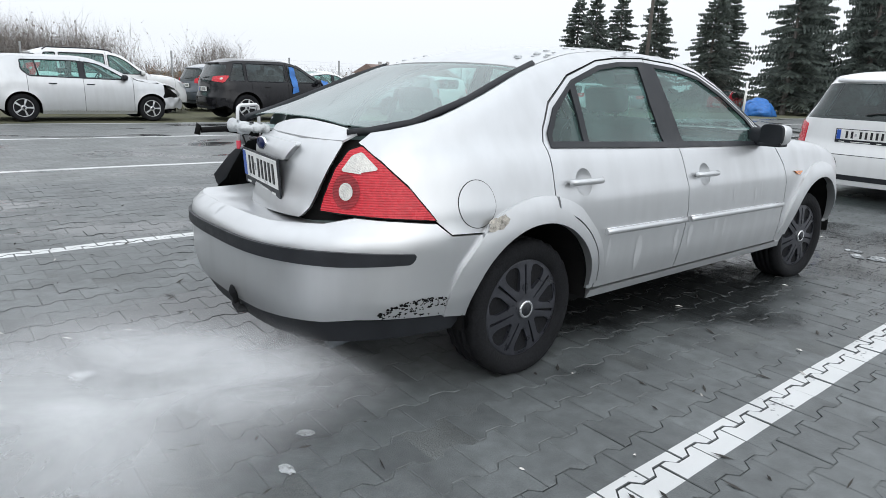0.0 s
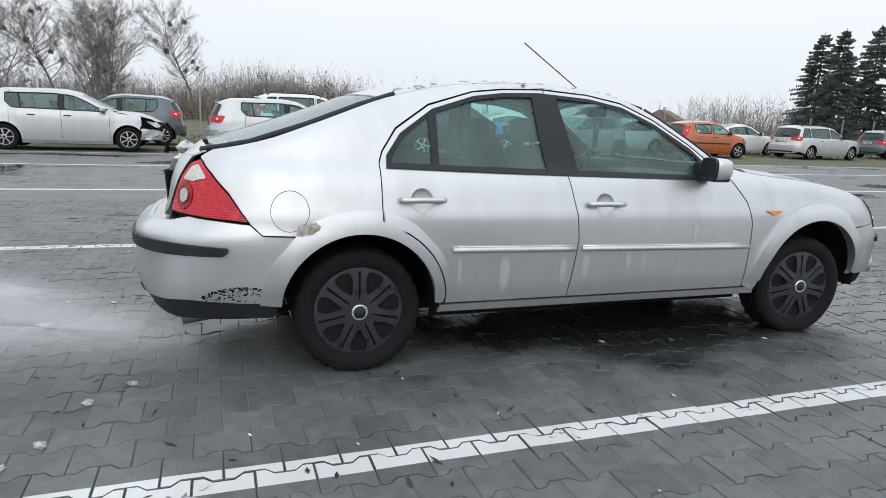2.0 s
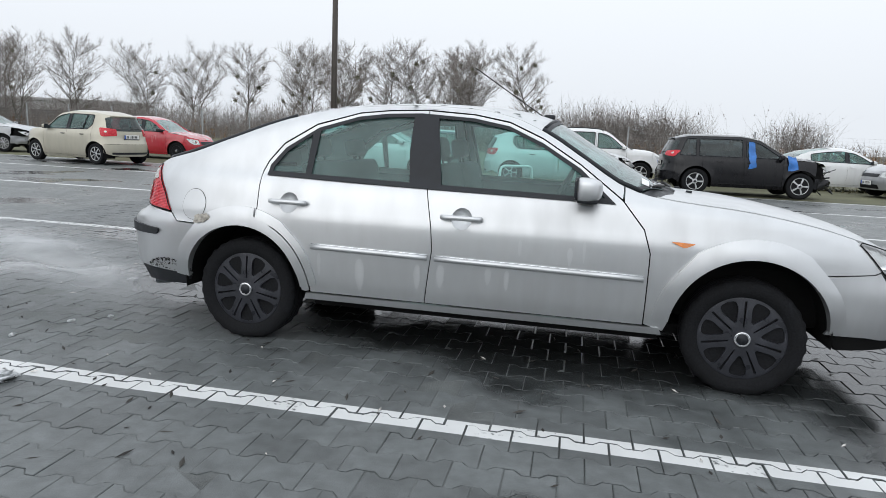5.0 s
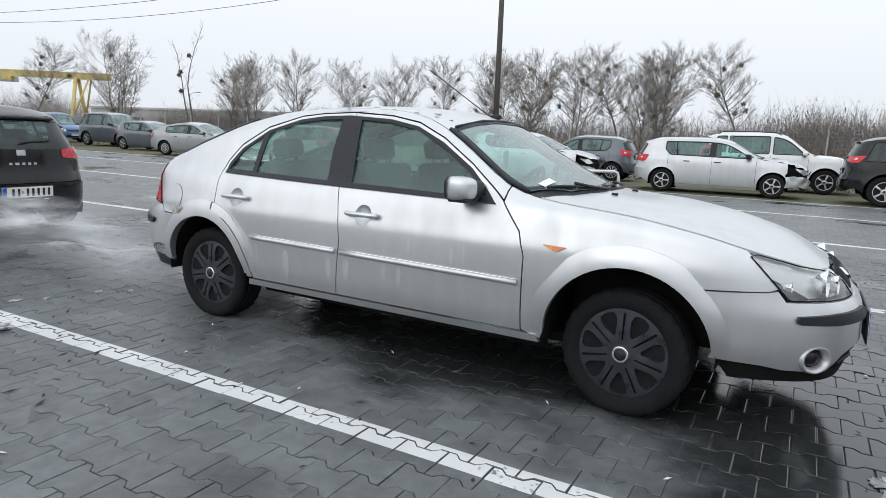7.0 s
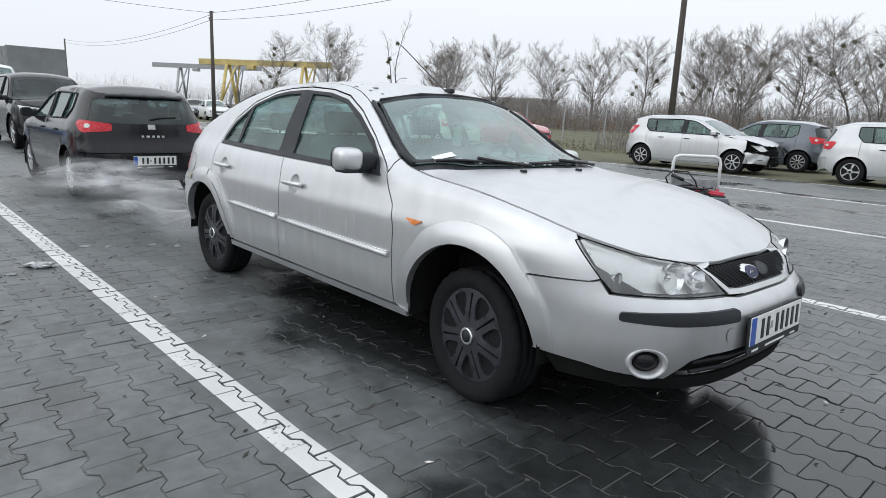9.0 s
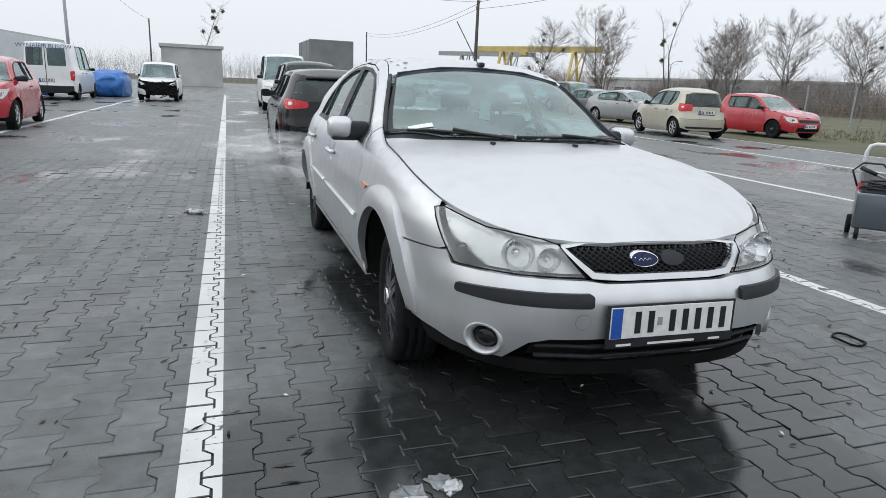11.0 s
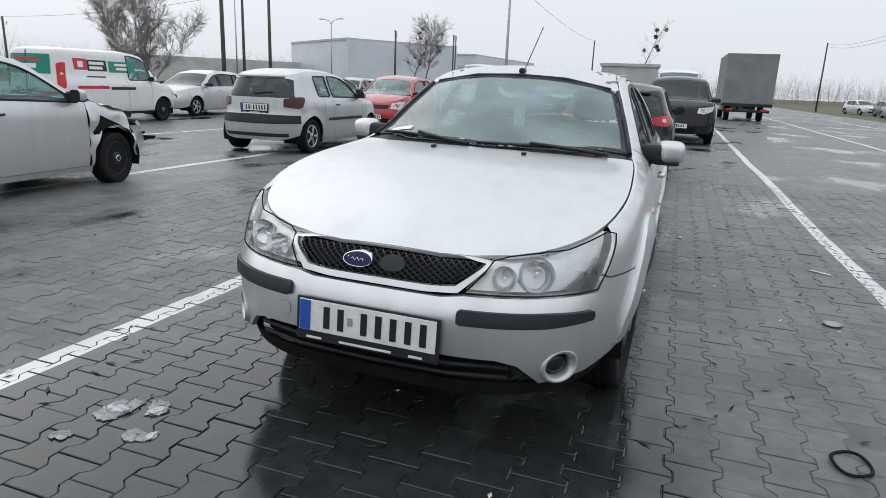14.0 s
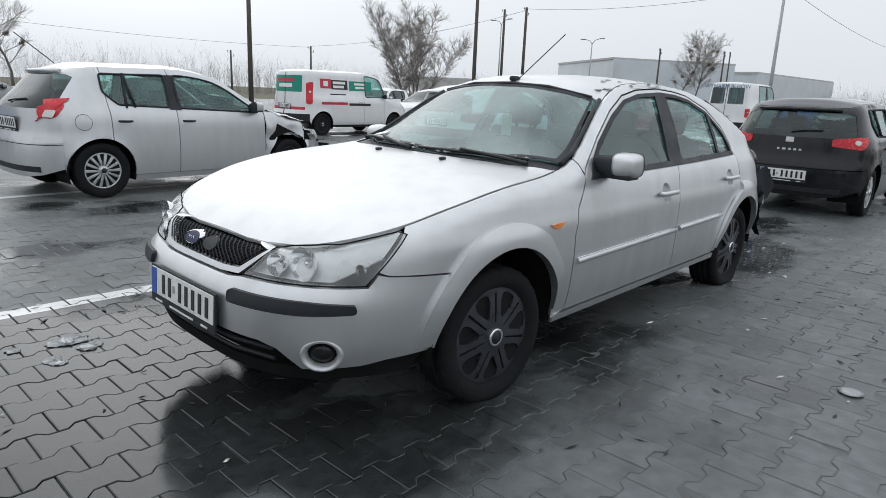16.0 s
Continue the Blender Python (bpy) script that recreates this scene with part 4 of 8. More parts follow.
part("bumper_lip", wrap(lip_lo + [(-s, z) for s, z in lip_lo[::-1]] + [(-s, z) for s, z in lip_up[::-1]] + lip_up, body, 0.06, 0.02, -0.025), MATT, car)
part("air_intake", wrap(intake, body, 0.06, 0.0, -0.05), MATT, car)
for z in (0.345, 0.385):
    part("intake_bar", tube([body.wall(body.sf(y), z, -0.02) for y in (-0.5, -0.3, 0, 0.3, 0.5)], 0.009, 6), TRIM, car)
ct = body.sf(0.345)
part("tow_eye_cover_gap", wrap([(ct + 0.029 * math.cos(t), 0.487 + 0.029 * math.sin(t)) for t in (2 * math.pi * k / 28 for k in range(28))], body, 0.03, 0, 0.0012), MIDP, car)
part("tow_eye_cover", wrap([(ct + 0.0275 * math.cos(t), 0.487 + 0.0275 * math.sin(t)) for t in (2 * math.pi * k / 28 for k in range(28))], body, 0.03, 0, 0.0022), SILVER, car)
for sg in (1, -1):
    st = [(sg * s, z) for s, z in body.uv([("f", 0.315, 0.540), ("f", 0.6, 0.538), (2.06, 0.544), (2.06, 0.577), ("f", 0.6, 0.586), ("f", 0.315, 0.588)])]
    part("bumper_strip", wrap(rounded(st, 0.012), body, 0.045, 0.018, 0.015), TRIM, car)
    # fog lamp
    n = body.wall(sg * body.sf(0.655), 0.385, 0.02) - body.wall(sg * body.sf(0.655), 0.385, 0)
    b = body.wall(sg * body.sf(0.655), 0.385, 0)
    q = n.to_track_quat("Y", "Z").to_matrix().to_4x4()
    bm = lathe([(0.040, -0.03), (0.041, -0.012), (0.050, 0.006), (0.056, 0.009), (0.060, 0.004), (0.063, -0.012)], 40, caps=False)
    q = q @ Matrix.Diagonal((1.28, 1, 1.02, 1))
    bm.transform(Matrix.Translation(b) @ q)
    fog = part("fog_lamp", bm, ALLOY, car)
    bm = lathe([(0.044, -0.05), (0.044, -0.036), (0.001, -0.036)], 24)
    bm.transform(Matrix.Translation(b) @ q)
    part("fog_well", bm, MATT, fog)
    bm = lathe([(0.036, -0.036), (0.036, -0.022), (0.022, -0.014), (0.001, -0.012)], 24)
    bm.transform(Matrix.Translation(b) @ q)
    part("fog_glass", bm, BLACKP, fog)
    # headlamp
    hl = [(sg * s, z) for s, z in body.uv([("f", 0.328, 0.632), ("f", 0.55, 0.634), (2.03, 0.640), (1.99, 0.683), (1.93, 0.75), (1.872, 0.812), (1.90, 0.819), (2.0, 0.797), (2.1, 0.773), ("f", 0.62, 0.757), ("f", 0.5, 0.742), ("f", 0.432, 0.731)])]
    lamp = part("headlamp", wrap(hl, body, 0.035, 0.02, 0.003), CLEAR, car, "clear plastic headlamp with scratches")
    part("reflector", wrap(hl, body, 0.05, 0.0, -0.045), REFLECT, lamp)
    for y, z, rad in ((0.475, 0.684, 0.043), (0.592, 0.698, 0.062), (0.745, 0.69, 0.022)):
        p = body.wall(sg * body.sf(y), z, -0.022)
        bm = lathe([(rad, 0.018), (rad * 0.93, 0.006), (rad * 0.70, -0.020), (rad * 0.40, -0.034), (rad * 0.24, -0.036), (rad * 0.22, -0.008), (rad * 0.12, 0.0), (0.001, 0.002)], 28, caps=False)
        bm.transform(Matrix.Translation(p) @ Vector((1, -sg * 0.15, 0.05)).to_track_quat("Y", "Z").to_matrix().to_4x4())
        part("lamp_bowl", bm, CHROME, lamp)
    part("lamp_seal", tube([body.wall(s, z, 0.004) for s, z in dense(hl, 0.05)] + [body.wall(*hl[0], 0.004)], 0.0028, 5), MATT, lamp)

# grille: surround, mesh, badge and its broken mount
gt = [("f", 0.20, 0.642), ("f", 0.292, 0.648), ("f", 0.403, 0.722), ("f", 0.3, 0.731)]
g_in = both(gt)
g_out = both([("f", 0.19, 0.622), ("f", 0.305, 0.629), ("f", 0.42, 0.722), ("f", 0.418, 0.728), ("f", 0.3, 0.7335)])
part("grille_surround", wrap(g_out, body, 0.03, 0.02, 0.001, [g_in]), SILVER, car, "silver grille surround")
part("grille_back", wrap(g_in, body, 0.05, 0.0, -0.05), MATT, car)
bm = bmesh.new()
smax = body.sf(0.40)
for k in range(-16, 46):
    for d in (1, -1):
        a = []
        for j in range(9):
            z = 0.645 + 0.088 * j / 8
            s = -smax + k * 0.030 + d * (z - 0.69) * 1.75
            if inside([g_in], s, z):
                a.append(body.wall(s, z, -0.006 + 0.004 * d))
        if len(a) > 1:
            tube(a, 0.0032, 4, bm)
part("grille_mesh", bm, TRIM, car)


def oval(sh, y, z, a, b, off, thick, g=0.02):
    c = sh.sf(y) if y >= 0 else sh.sf(y)
    return wrap([(c + a * math.cos(t), z + b * math.sin(t)) for t in (2 * math.pi * k / 32 for k in range(32))], sh, g, thick, off)


em = part("badge", oval(body, 0.085, 0.692, 0.058, 0.0245, 0.014, 0.02), CHROME, car, "blue oval badge with a chrome edge")
part("badge_face", oval(body, 0.085, 0.692, 0.0545, 0.0215, 0.0165, 0.002), BADGE, em)
bm = bmesh.new()
tube([body.wall(body.sf(0.058 + 0.009 * k), 0.692 + (0.005 if k % 2 else -0.004), 0.0175) for k in range(7)], 0.0016, 4, bm)
part("badge_mark", bm, CHROME, em)
part("badge_mount", oval(body, -0.045, 0.69, 0.05, 0.024, 0.004, 0.012), TRIM, car, "bare grey clip where a badge broke off")
number_plate(car, pose(2.350, 0.0, 0.490, 0, -3, 0), 3, True)

# rear bumper, valance, strip
rb_low = [(-1.735, 0.355), (-1.95, 0.358), (-2.15, 0.36), ("r", 0.6, 0.345), ("r", 0.3, 0.335), ("r", 0.0, 0.335), ("r", -0.3, 0.345), ("r", -0.55, 0.36)]
rb_up = [("r", -0.60, 0.43), ("r", -0.56, 0.52), ("r", -0.63, 0.60), ("r", -0.58, 0.685), ("r", -0.3, 0.69), ("r", 0.0, 0.69), ("r", 0.35, 0.69), ("r", 0.60, 0.705), ("r", 0.70, 0.735), (-2.16, 0.732), (-2.0, 0.722), (-1.872, 0.712), (-1.815, 0.665), (-1.60, 0.660)]
part("rear_bumper", wrap(body.uv(rb_low + rb_up + arc(-1.377, ZR, AR, 126, 172, 8)), body, 0.03, 0.02), SILVER, car, "silver rear bumper, scraped to black along its lower edge")
part("valance", wrap(body.uv([(-1.74, 0.35), (-1.95, 0.352), (-2.15, 0.354), ("r", 0.6, 0.34), ("r", 0.0, 0.33), ("r", -0.55, 0.345), ("r", -0.5, 0.25), ("r", 0.0, 0.24), ("r", 0.6, 0.25), (-2.1, 0.265), (-1.78, 0.285)]), body, 0.06, 0.02, -0.006), TRIM, car)
part("bumper_strip", wrap(rounded(body.uv([(-1.962, 0.585), (-1.955, 0.612), (-2.2, 0.622), ("r", 0.5, 0.622), ("r", 0.0, 0.618), ("r", -0.55, 0.615), ("r", -0.55, 0.575), ("r", 0.0, 0.57), ("r", 0.5, 0.570), (-2.2, 0.568), (-1.98, 0.573)]), 0.008), body, 0.045, 0.018, 0.015), TRIM, car)
rnd = random.Random(4)
bm = bmesh.new()
for k in range(230):
    x = -1.72 - rnd.random() ** 0.8 * 0.36
    top = 0.36 + 0.075 * math.sin(max(0.0, min(1.0, (-1.70 - x) / 0.40)) * math.pi) ** 0.6
    z = top - abs(rnd.gauss(0, 0.012)) if k % 3 else 0.362 + rnd.random() * (top - 0.36)
    lp = [(x + rnd.uniform(0.003, 0.013) * math.cos(t), z + rnd.uniform(0.002, 0.006) * math.sin(t)) for t in (2 * math.pi * i / 7 for i in range(7))]
    join(bm, wrap(body.uv(lp), body, 0.05, 0.0, 0.0012))
tagged(part("scrape", bm, MATT, car, "black scraped patches in the bumper paint"), kind="stuff")
bm = bmesh.new()
for k in range(12):
    x, z = -1.60 + rnd.uniform(-0.055, 0.075), 0.692 + rnd.uniform(-0.018, 0.025)
    lp = [(x + rnd.uniform(0.012, 0.035) * math.cos(t), z + rnd.uniform(0.008, 0.02) * math.sin(t)) for t in (2 * math.pi * i / 9 for i in range(9))]
    join(bm, wrap(body.uv(lp), body, 0.03, 0.002, 0.0225 + 0.0007 * k))
tagged(part("filler_patch", bm, mat("flaking_filler", (0.47, 0.44, 0.39), 0.9, 0, 0.45, 40, 0.8, 120), car, "flaking cream filler and rust"), kind="stuff")

# right tail lamp
lamp_lp = [(-2.135, 0.985), (-2.06, 0.925), (-1.965, 0.838), (-1.875, 0.726), (-2.0, 0.733), (-2.16, 0.742), ("r", 0.58, 0.748), ("r", 0.592, 0.80), ("r", 0.63, 0.90), ("r", 0.672, 0.968)]
lamp = part("tail_lamp", wrap(rounded(body.uv(lamp_lp), 0.015), body, 0.03, 0.02, 0.008), REDLENS, car, "red ribbed tail lamp with a clear reversing lens")
part("clear_lens", wrap(rounded(body.uv([(-2.135, 0.965), (-2.075, 0.905), (-2.14, 0.893), ("r", 0.71, 0.888), ("r", 0.65, 0.895), ("r", 0.682, 0.952)]), 0.012), body, 0.03, 0.004, 0.0125), CLEARLENS, lamp)
c = body.sr(0.668)
part("round_ring", wrap([(c + 0.06 * math.cos(t), 0.825 + 0.062 * math.sin(t)) for t in (2 * math.pi * k / 32 for k in range(32))], body, 0.025, 0.003, 0.0115), mat("deep_red_lens", (0.27, 0.004, 0.010), 0.3, 0, 0.1, 30, coat=0.5, spec=0.3, ribs=60), lamp)
part("round_lens", wrap([(c + 0.03 * math.cos(t), 0.825 + 0.031 * math.sin(t)) for t in (2 * math.pi * k / 24 for k in range(24))], body, 0.02, 0.004, 0.016), CLEARLENS, lamp)
part("lamp_edge", tube([body.wall(s, z, 0.006) for s, z in dense(body.uv(lamp_lp), 0.05)] + [body.wall(*body.uv(lamp_lp)[0], 0.006)], 0.0032, 5), MATT, lamp)

# boot lid: bent face and crumpled left corner, over a black opening


def lid(s, z, o):
    p = body.wall(s, z, o)
    k = max(0.0, min(1.0, (p.y - 0.10) / 0.45))
    w = noise.noise(Vector((p.y * 6, z * 7, 1.3))) * 0.03 * k
    return p + Vector((0.15 * max(0.0, p.y + 0.45) + 0.22 * k + w + max(0.0, 0.115 - body.rear(z)) * (z < 0.80), -0.10 * k, 0.02 * k + 0.6 * w))


part("boot_lid", skin([rounded(body.uv([("r", 0.65, 0.995), ("r", 0.60, 0.90), ("r", 0.52, 0.745), ("r", 0.47, 0.712), ("r", 0.0, 0.69), ("r", -0.42, 0.70), ("r", -0.60, 0.99), ("r", -0.3, 1.004), ("r", 0.0, 1.008), ("r", 0.3, 1.004)]), 0.02)], lid, 0.03, 0.02), SILVER, car, "silver boot lid with its far corner crushed in")


part("boot_opening", skin([body.uv([(-2.14, 1.0), ("r", 0.73, 0.72), ("r", 0.0, 0.66), ("r", -0.72, 0.70), ("r", -0.72, 0.98), ("r", 0.0, 1.0)])], lambda s, z, o: lid(s, z, -0.05), 0.07, 0.0), MATT, car)
edge_y = (0.56, 0.45, 0.3, 0.15, 0.0, -0.15, -0.3, -0.42, -0.5, -0.56)
lip = [body.wall(body.sr(-y), 0.688, -0.004) for y in edge_y]
part("bumper_shelf", skin([[(p.x, p.y) for p in lip] + [(-1.98, -0.54), (-1.98, 0.54)]], lambda x, y, o: Vector((x, y, 0.688 + 0.03 * max(0.0, x + 2.3) + o + 0.008 * noise.noise(Vector((x * 8, y * 6, 2))))), 0.05, 0.01), SILVER, car, "ledge on top of the rear bumper")
RIM = [lid(body.sr(y), 0.997, 0) for y in (0.648, 0.62, 0.55, 0.45, 0.3, 0.15, 0.0, -0.12, -0.25, -0.4, -0.5)]


def shelf(x, y, o):
    k = max(0.0, min(1.0, (y - 0.10) / 0.45))
    p = body.roof(x, y, 0.004)
    e = float(np.interp(y, [r.y for r in RIM], [r.x for r in RIM]))
    t = max(0.0, min(1.0, 1 - (x - e) / 0.10))
    return Vector((x, y, p.z + (0.999 - p.z) * t ** 2.5 + o + noise.noise(Vector((x * 9, y * 7, 0.2))) * 0.03 * k))


part("boot_top", skin([[(r.x - 0.001, r.y) for r in RIM] + [(-2.0, RIM[-1].y), (-2.06, 0.3), (-2.07, 0), (-2.06, -0.3), (-2.035, RIM[0].y)]], shelf, 0.025, 0.008), SILVER, car)
part("lid_handle_bar", skin([rounded(body.uv([("r", -0.26, 0.905), ("r", 0.29, 0.905), ("r", 0.37, 0.968), ("r", 0.36, 0.978), ("r", -0.26, 0.978)]), 0.008)], lambda s, z, o: lid(s, z, o + 0.020 + 0.006 * math.sin((z - 0.905) / 0.073 * math.pi)), 0.02, 0.03), SILVER, car, "silver bar over the rear plate")
pb = lid(body.sr(0.0), 0.95, 0.033)
bm = lathe([(0.034, -0.006), (0.034, 0.004), (0.030, 0.006)], 28, None, "x")
bm.transform(Matrix.Translation(pb) @ Matrix.Rotation(math.pi, 4, "Z") @ Matrix.Diagonal((1, 1.25, 0.8, 1)))
rb = part("rear_badge", bm, CHROME, car)
bm = lathe([(0.030, -0.006), (0.030, 0.007), (0.001, 0.009)], 28, None, "x")
bm.transform(Matrix.Translation(pb) @ Matrix.Rotation(math.pi, 4, "Z") @ Matrix.Diagonal((1, 1.25, 0.8, 1)))
part("badge_face", bm, BADGE, rb)
pl = number_plate(car, pose(lid(body.sr(0.0), 0.845, 0).x - 0.016, 0.0, 0.845, 0, 4, 171), 3, True)
rs = random.Random(31)
for k in range(7):
    b2 = bmesh.new()
    bmesh.ops.create_icosphere(b2, subdivisions=2, radius=1)
    for v in b2.verts:
        v.co += 0.5 * noise.noise_vector(v.co * 2 + Vector((k * 3, 0, 0)))
    q = shelf(-2.13 + rs.uniform(-0.05, 0.03), rs.uniform(0.12, 0.5), 0)
    b2.transform(Matrix.Translation(q) @ Matrix.Diagonal((rs.uniform(0.015, 0.04), rs.uniform(0.02, 0.05), rs.uniform(0.012, 0.035), 1)))
    part("snow_crust", shade(b2), SNOW, car, "crust of old snow on the bent boot lid")
# torn parts on the left rear corner
rnd = random.Random(11)


def torn(lp, place, amp, seed, g=0.05):
    bm = skin([lp], place, g, 0.0)
    for v in bm.verts:
        v.co += amp * noise.noise_vector(v.co * 7 + Vector((seed, 0, 0)))
    return bm


part("torn_liner", torn(body.uv([(-1.72, 0.70), (-1.80, 0.42), (-1.95, 0.36), (-2.1, 0.50), (-2.15, 0.72), (-2.0, 0.80), (-1.85, 0.76)]), lambda s, z, o: body.wall(s, z, -0.03, -1), 0.09, 2.0), MATT, car, "torn black wheel liner hanging loose")
bm = torn([(0, 0), (0.22, 0.02), (0.25, 0.14), (0.15, 0.24), (0.02, 0.2)], lambda u, v, o: Vector((-1.86 - 0.9 * u, 0.77 + 0.35 * u, 0.56 + 1.2 * v)), 0.035, 5.0)
part("torn_panel", bm, TRIM, car, "bent black panel sticking out of the rear corner")
part("bent_bracket", tube([(-2.0, 0.45, 0.95), (-2.15, 0.48, 0.975), (-2.26, 0.50, 0.97), (-2.27, 0.50, 0.995), (-2.28, 0.50, 0.95)], 0.014, 6), MATT, car)
part("crumpled_wing", torn(body.uv([(-1.735, 0.68), (-1.80, 0.72), (-1.86, 0.84), (-1.98, 0.92), (-2.06, 1.0), (-1.95, 1.03), (-1.85, 1.06), (-1.735, 1.11)]), lambda s, z, o: body.wall(s, z, 0.004 - 0.16 * max(0, min(1, (-1.735 - float(np.interp(s, body.S, body.P[:, 0]))) / 0.28)) ** 1.3, -1), 0.03, 9.0, 0.03), SILVER, car, "buckled silver bodywork")
part("torn_flare", torn([(0, 0), (0.10, 0.03), (0.13, 0.10), (0.06, 0.13), (0.0, 0.11)], lambda u, v, o: Vector((-1.70 - 0.9 * u, 0.90 - 0.25 * u, 0.585 + v)), 0.02, 4.0, 0.02), SILVER, car, "torn end of the wheel-arch lip")
bm = bmesh.new()
rt = random.Random(17)
for k in range(9):
    p = Vector((-1.70 - rt.uniform(0, 0.10), rt.uniform(0.70, 0.86), rt.uniform(0.50, 0.62)))
    w = rt.uniform(0.02, 0.05)
    a = [p + Vector((-0.012 * i + rt.gauss(0, 0.012), rt.gauss(0, 0.012), -0.05 * i)) for i in range(rt.randint(3, 6))]
    for u, v in zip(a, a[1:]):
        d = Vector((0.6 * w, w, 0))
        bm.faces.new([bm.verts.new(c) for c in (u - d, u + d, v + d * 0.8, v - d * 0.8)])
tagged(part("liner_shreds", bm, MATT, car, "shreds of torn wheel liner"), kind="stuff")
part("tow_ball", join(lathe([(0.001, 0.03), (0.02, 0.022), (0.026, 0.0), (0.02, -0.02), (0.012, -0.03), (0.012, -0.06)], 16, None, "z", (-2.37, -0.12, 0.365)), tube([(-2.37, -0.12, 0.315), (-2.36, -0.12, 0.285), (-2.26, -0.12, 0.275), (-2.1, -0.12, 0.28)], 0.018, 8)), RUBBER, car)
part("exhaust_pipe", tube([(-2.17, -0.52, 0.215), (-2.05, -0.52, 0.235), (-1.9, -0.48, 0.26)], 0.022, 12), GREYP, car)
part("floor_pan", box(3.3, 1.3, 0.06, 0.02, (0, 0, 0.27)), MATT, car)
part("engine_bay", box(0.9, 1.2, 0.35, 0.05, (1.5, 0, 0.5)), MATT, car)
part("boot_box", box(0.5, 1.2, 0.36, 0.05, (-1.95, 0, 0.5)), MATT, car)

for x in (-1.377, 1.377):
    for y in (-0.715, 0.735):
        bad = y > 0 and x < 0
        wheel(car, x, y, 0.303 + 0.01414 * y - (0.02 if bad else 0), 0.302, 0.20, "double", COVER, 0 if x < 0 else -5, 0, 0.12 if bad else (0.055 if y > 0 else 0.042))
fit_out(car, 0.02, 0.33, 0.75, True, 0.72, 0.95)
part("head_lining", body.deck([(0.25, -0.6), (0.25, 0.6), (-1.1, 0.6), (-1.1, -0.6)], 0.12, 0, -0.03, 0.03), LINER, car)
part("parcel_shelf", box(0.55, 1.2, 0.02, 0.008, (-1.62, 0, 0.96)), CLOTH, car)
for hand in (1, -1):
    part("door_card", body.flank([(0.8, 0.4), (0.8, 0.93), (-1.2, 0.95), (-1.2, 0.75), (-0.9, 0.4)], hand, 0.15, 0, -0.075), CLOTH, car)
# aerial, washer jets, wipers, sticker, hanging tag
ae = part("aerial", tube([(0.27, 0, 1.385), (0.22, 0, 1.415), (-0.21, 0, 1.69)], 0.0035, 6), INK, car)
part("aerial_foot", shade(box(0.07, 0.035, 0.03, 0.012, (0.285, 0, 1.398))), TRIM, ae)
for y in (-0.235, 0.235):
    part("washer_jet", shade(box(0.035, 0.022, 0.014, 0.006, (1.13, y, body.roof(1.13, y).z + 0.008))), TRIM, car)
for y0, y1, x0, x1 in ((-0.62, -0.10, 0.885, 1.008), (-0.05, 0.60, 1.01, 0.925)):
    pts = [(x0 + (x1 - x0) * t + 0.02 * math.sin(math.pi * t), y0 + (y1 - y0) * t) for t in (0, 0.2, 0.4, 0.6, 0.8, 1)]
    wp = part("wiper", tube([body.roof(x, y, 0.016) for x, y in pts], 0.008, 6), INK, car)
    part("wiper_arm", tube([body.roof(x + 0.03 * t, y + 0.02, 0.03 - 0.012 * t) for (x, y), t in zip(pts[2:], (0, 0.4, 0.8, 1.2))], 0.009, 6), INK, wp)
    rs = random.Random(int(y0 * 100))
    bm = bmesh.new()
    for k in range(26):
        t = rs.random()
        x, y = x0 + (x1 - x0) * t + 0.02 * math.sin(math.pi * t) + rs.uniform(-0.035, 0.0), y0 + (y1 - y0) * t
        bmesh.ops.create_icosphere(bm, subdivisions=1, radius=rs.uniform(0.005, 0.014), matrix=Matrix.Translation(body.roof(x, y, 0.006)) @ Matrix.Diagonal((1, 1.6, 0.6, 1)))
    tagged(part("slush", shade(bm), SNOW, car, "crumbs of frozen slush along the wiper"), kind="stuff")
part("screen_sticker", body.deck([(0.865, -0.60), (0.825, -0.60), (0.835, -0.47), (0.875, -0.47)], 0.03, 0.001, 0.006, 0.03), PLATE, car)
part("hanging_tag", join(box(0.004, 0.07, 0.12, 0.002, (0.36, 0.02, 1.13)), tube([(0.36, 0.02, 1.19), (0.34, 0.0, 1.30)], 0.002, 4)), mat("pale_green_tag", (0.42, 0.55, 0.45), 0.7), car)
part("rear_view_mirror", shade(box(0.03, 0.2, 0.065, 0.015, (0.34, 0, 1.30))), TRIM, car)
rs = random.Random(8)
bm = bmesh.new()
for k in range(60):
    x, y = rs.uniform(-1.15, 0.25), rs.choice((-1, 1)) * rs.uniform(0.38, 0.55)
    bmesh.ops.create_icosphere(bm, subdivisions=1, radius=rs.uniform(0.006, 0.02), matrix=Matrix.Translation(body.roof(x, y, 0.0)) @ Matrix.Diagonal((1.5, 1, 0.35, 1)))
tagged(part("roof_frost", shade(bm), SNOW, car, "thin frost on the roof"), kind="stuff")


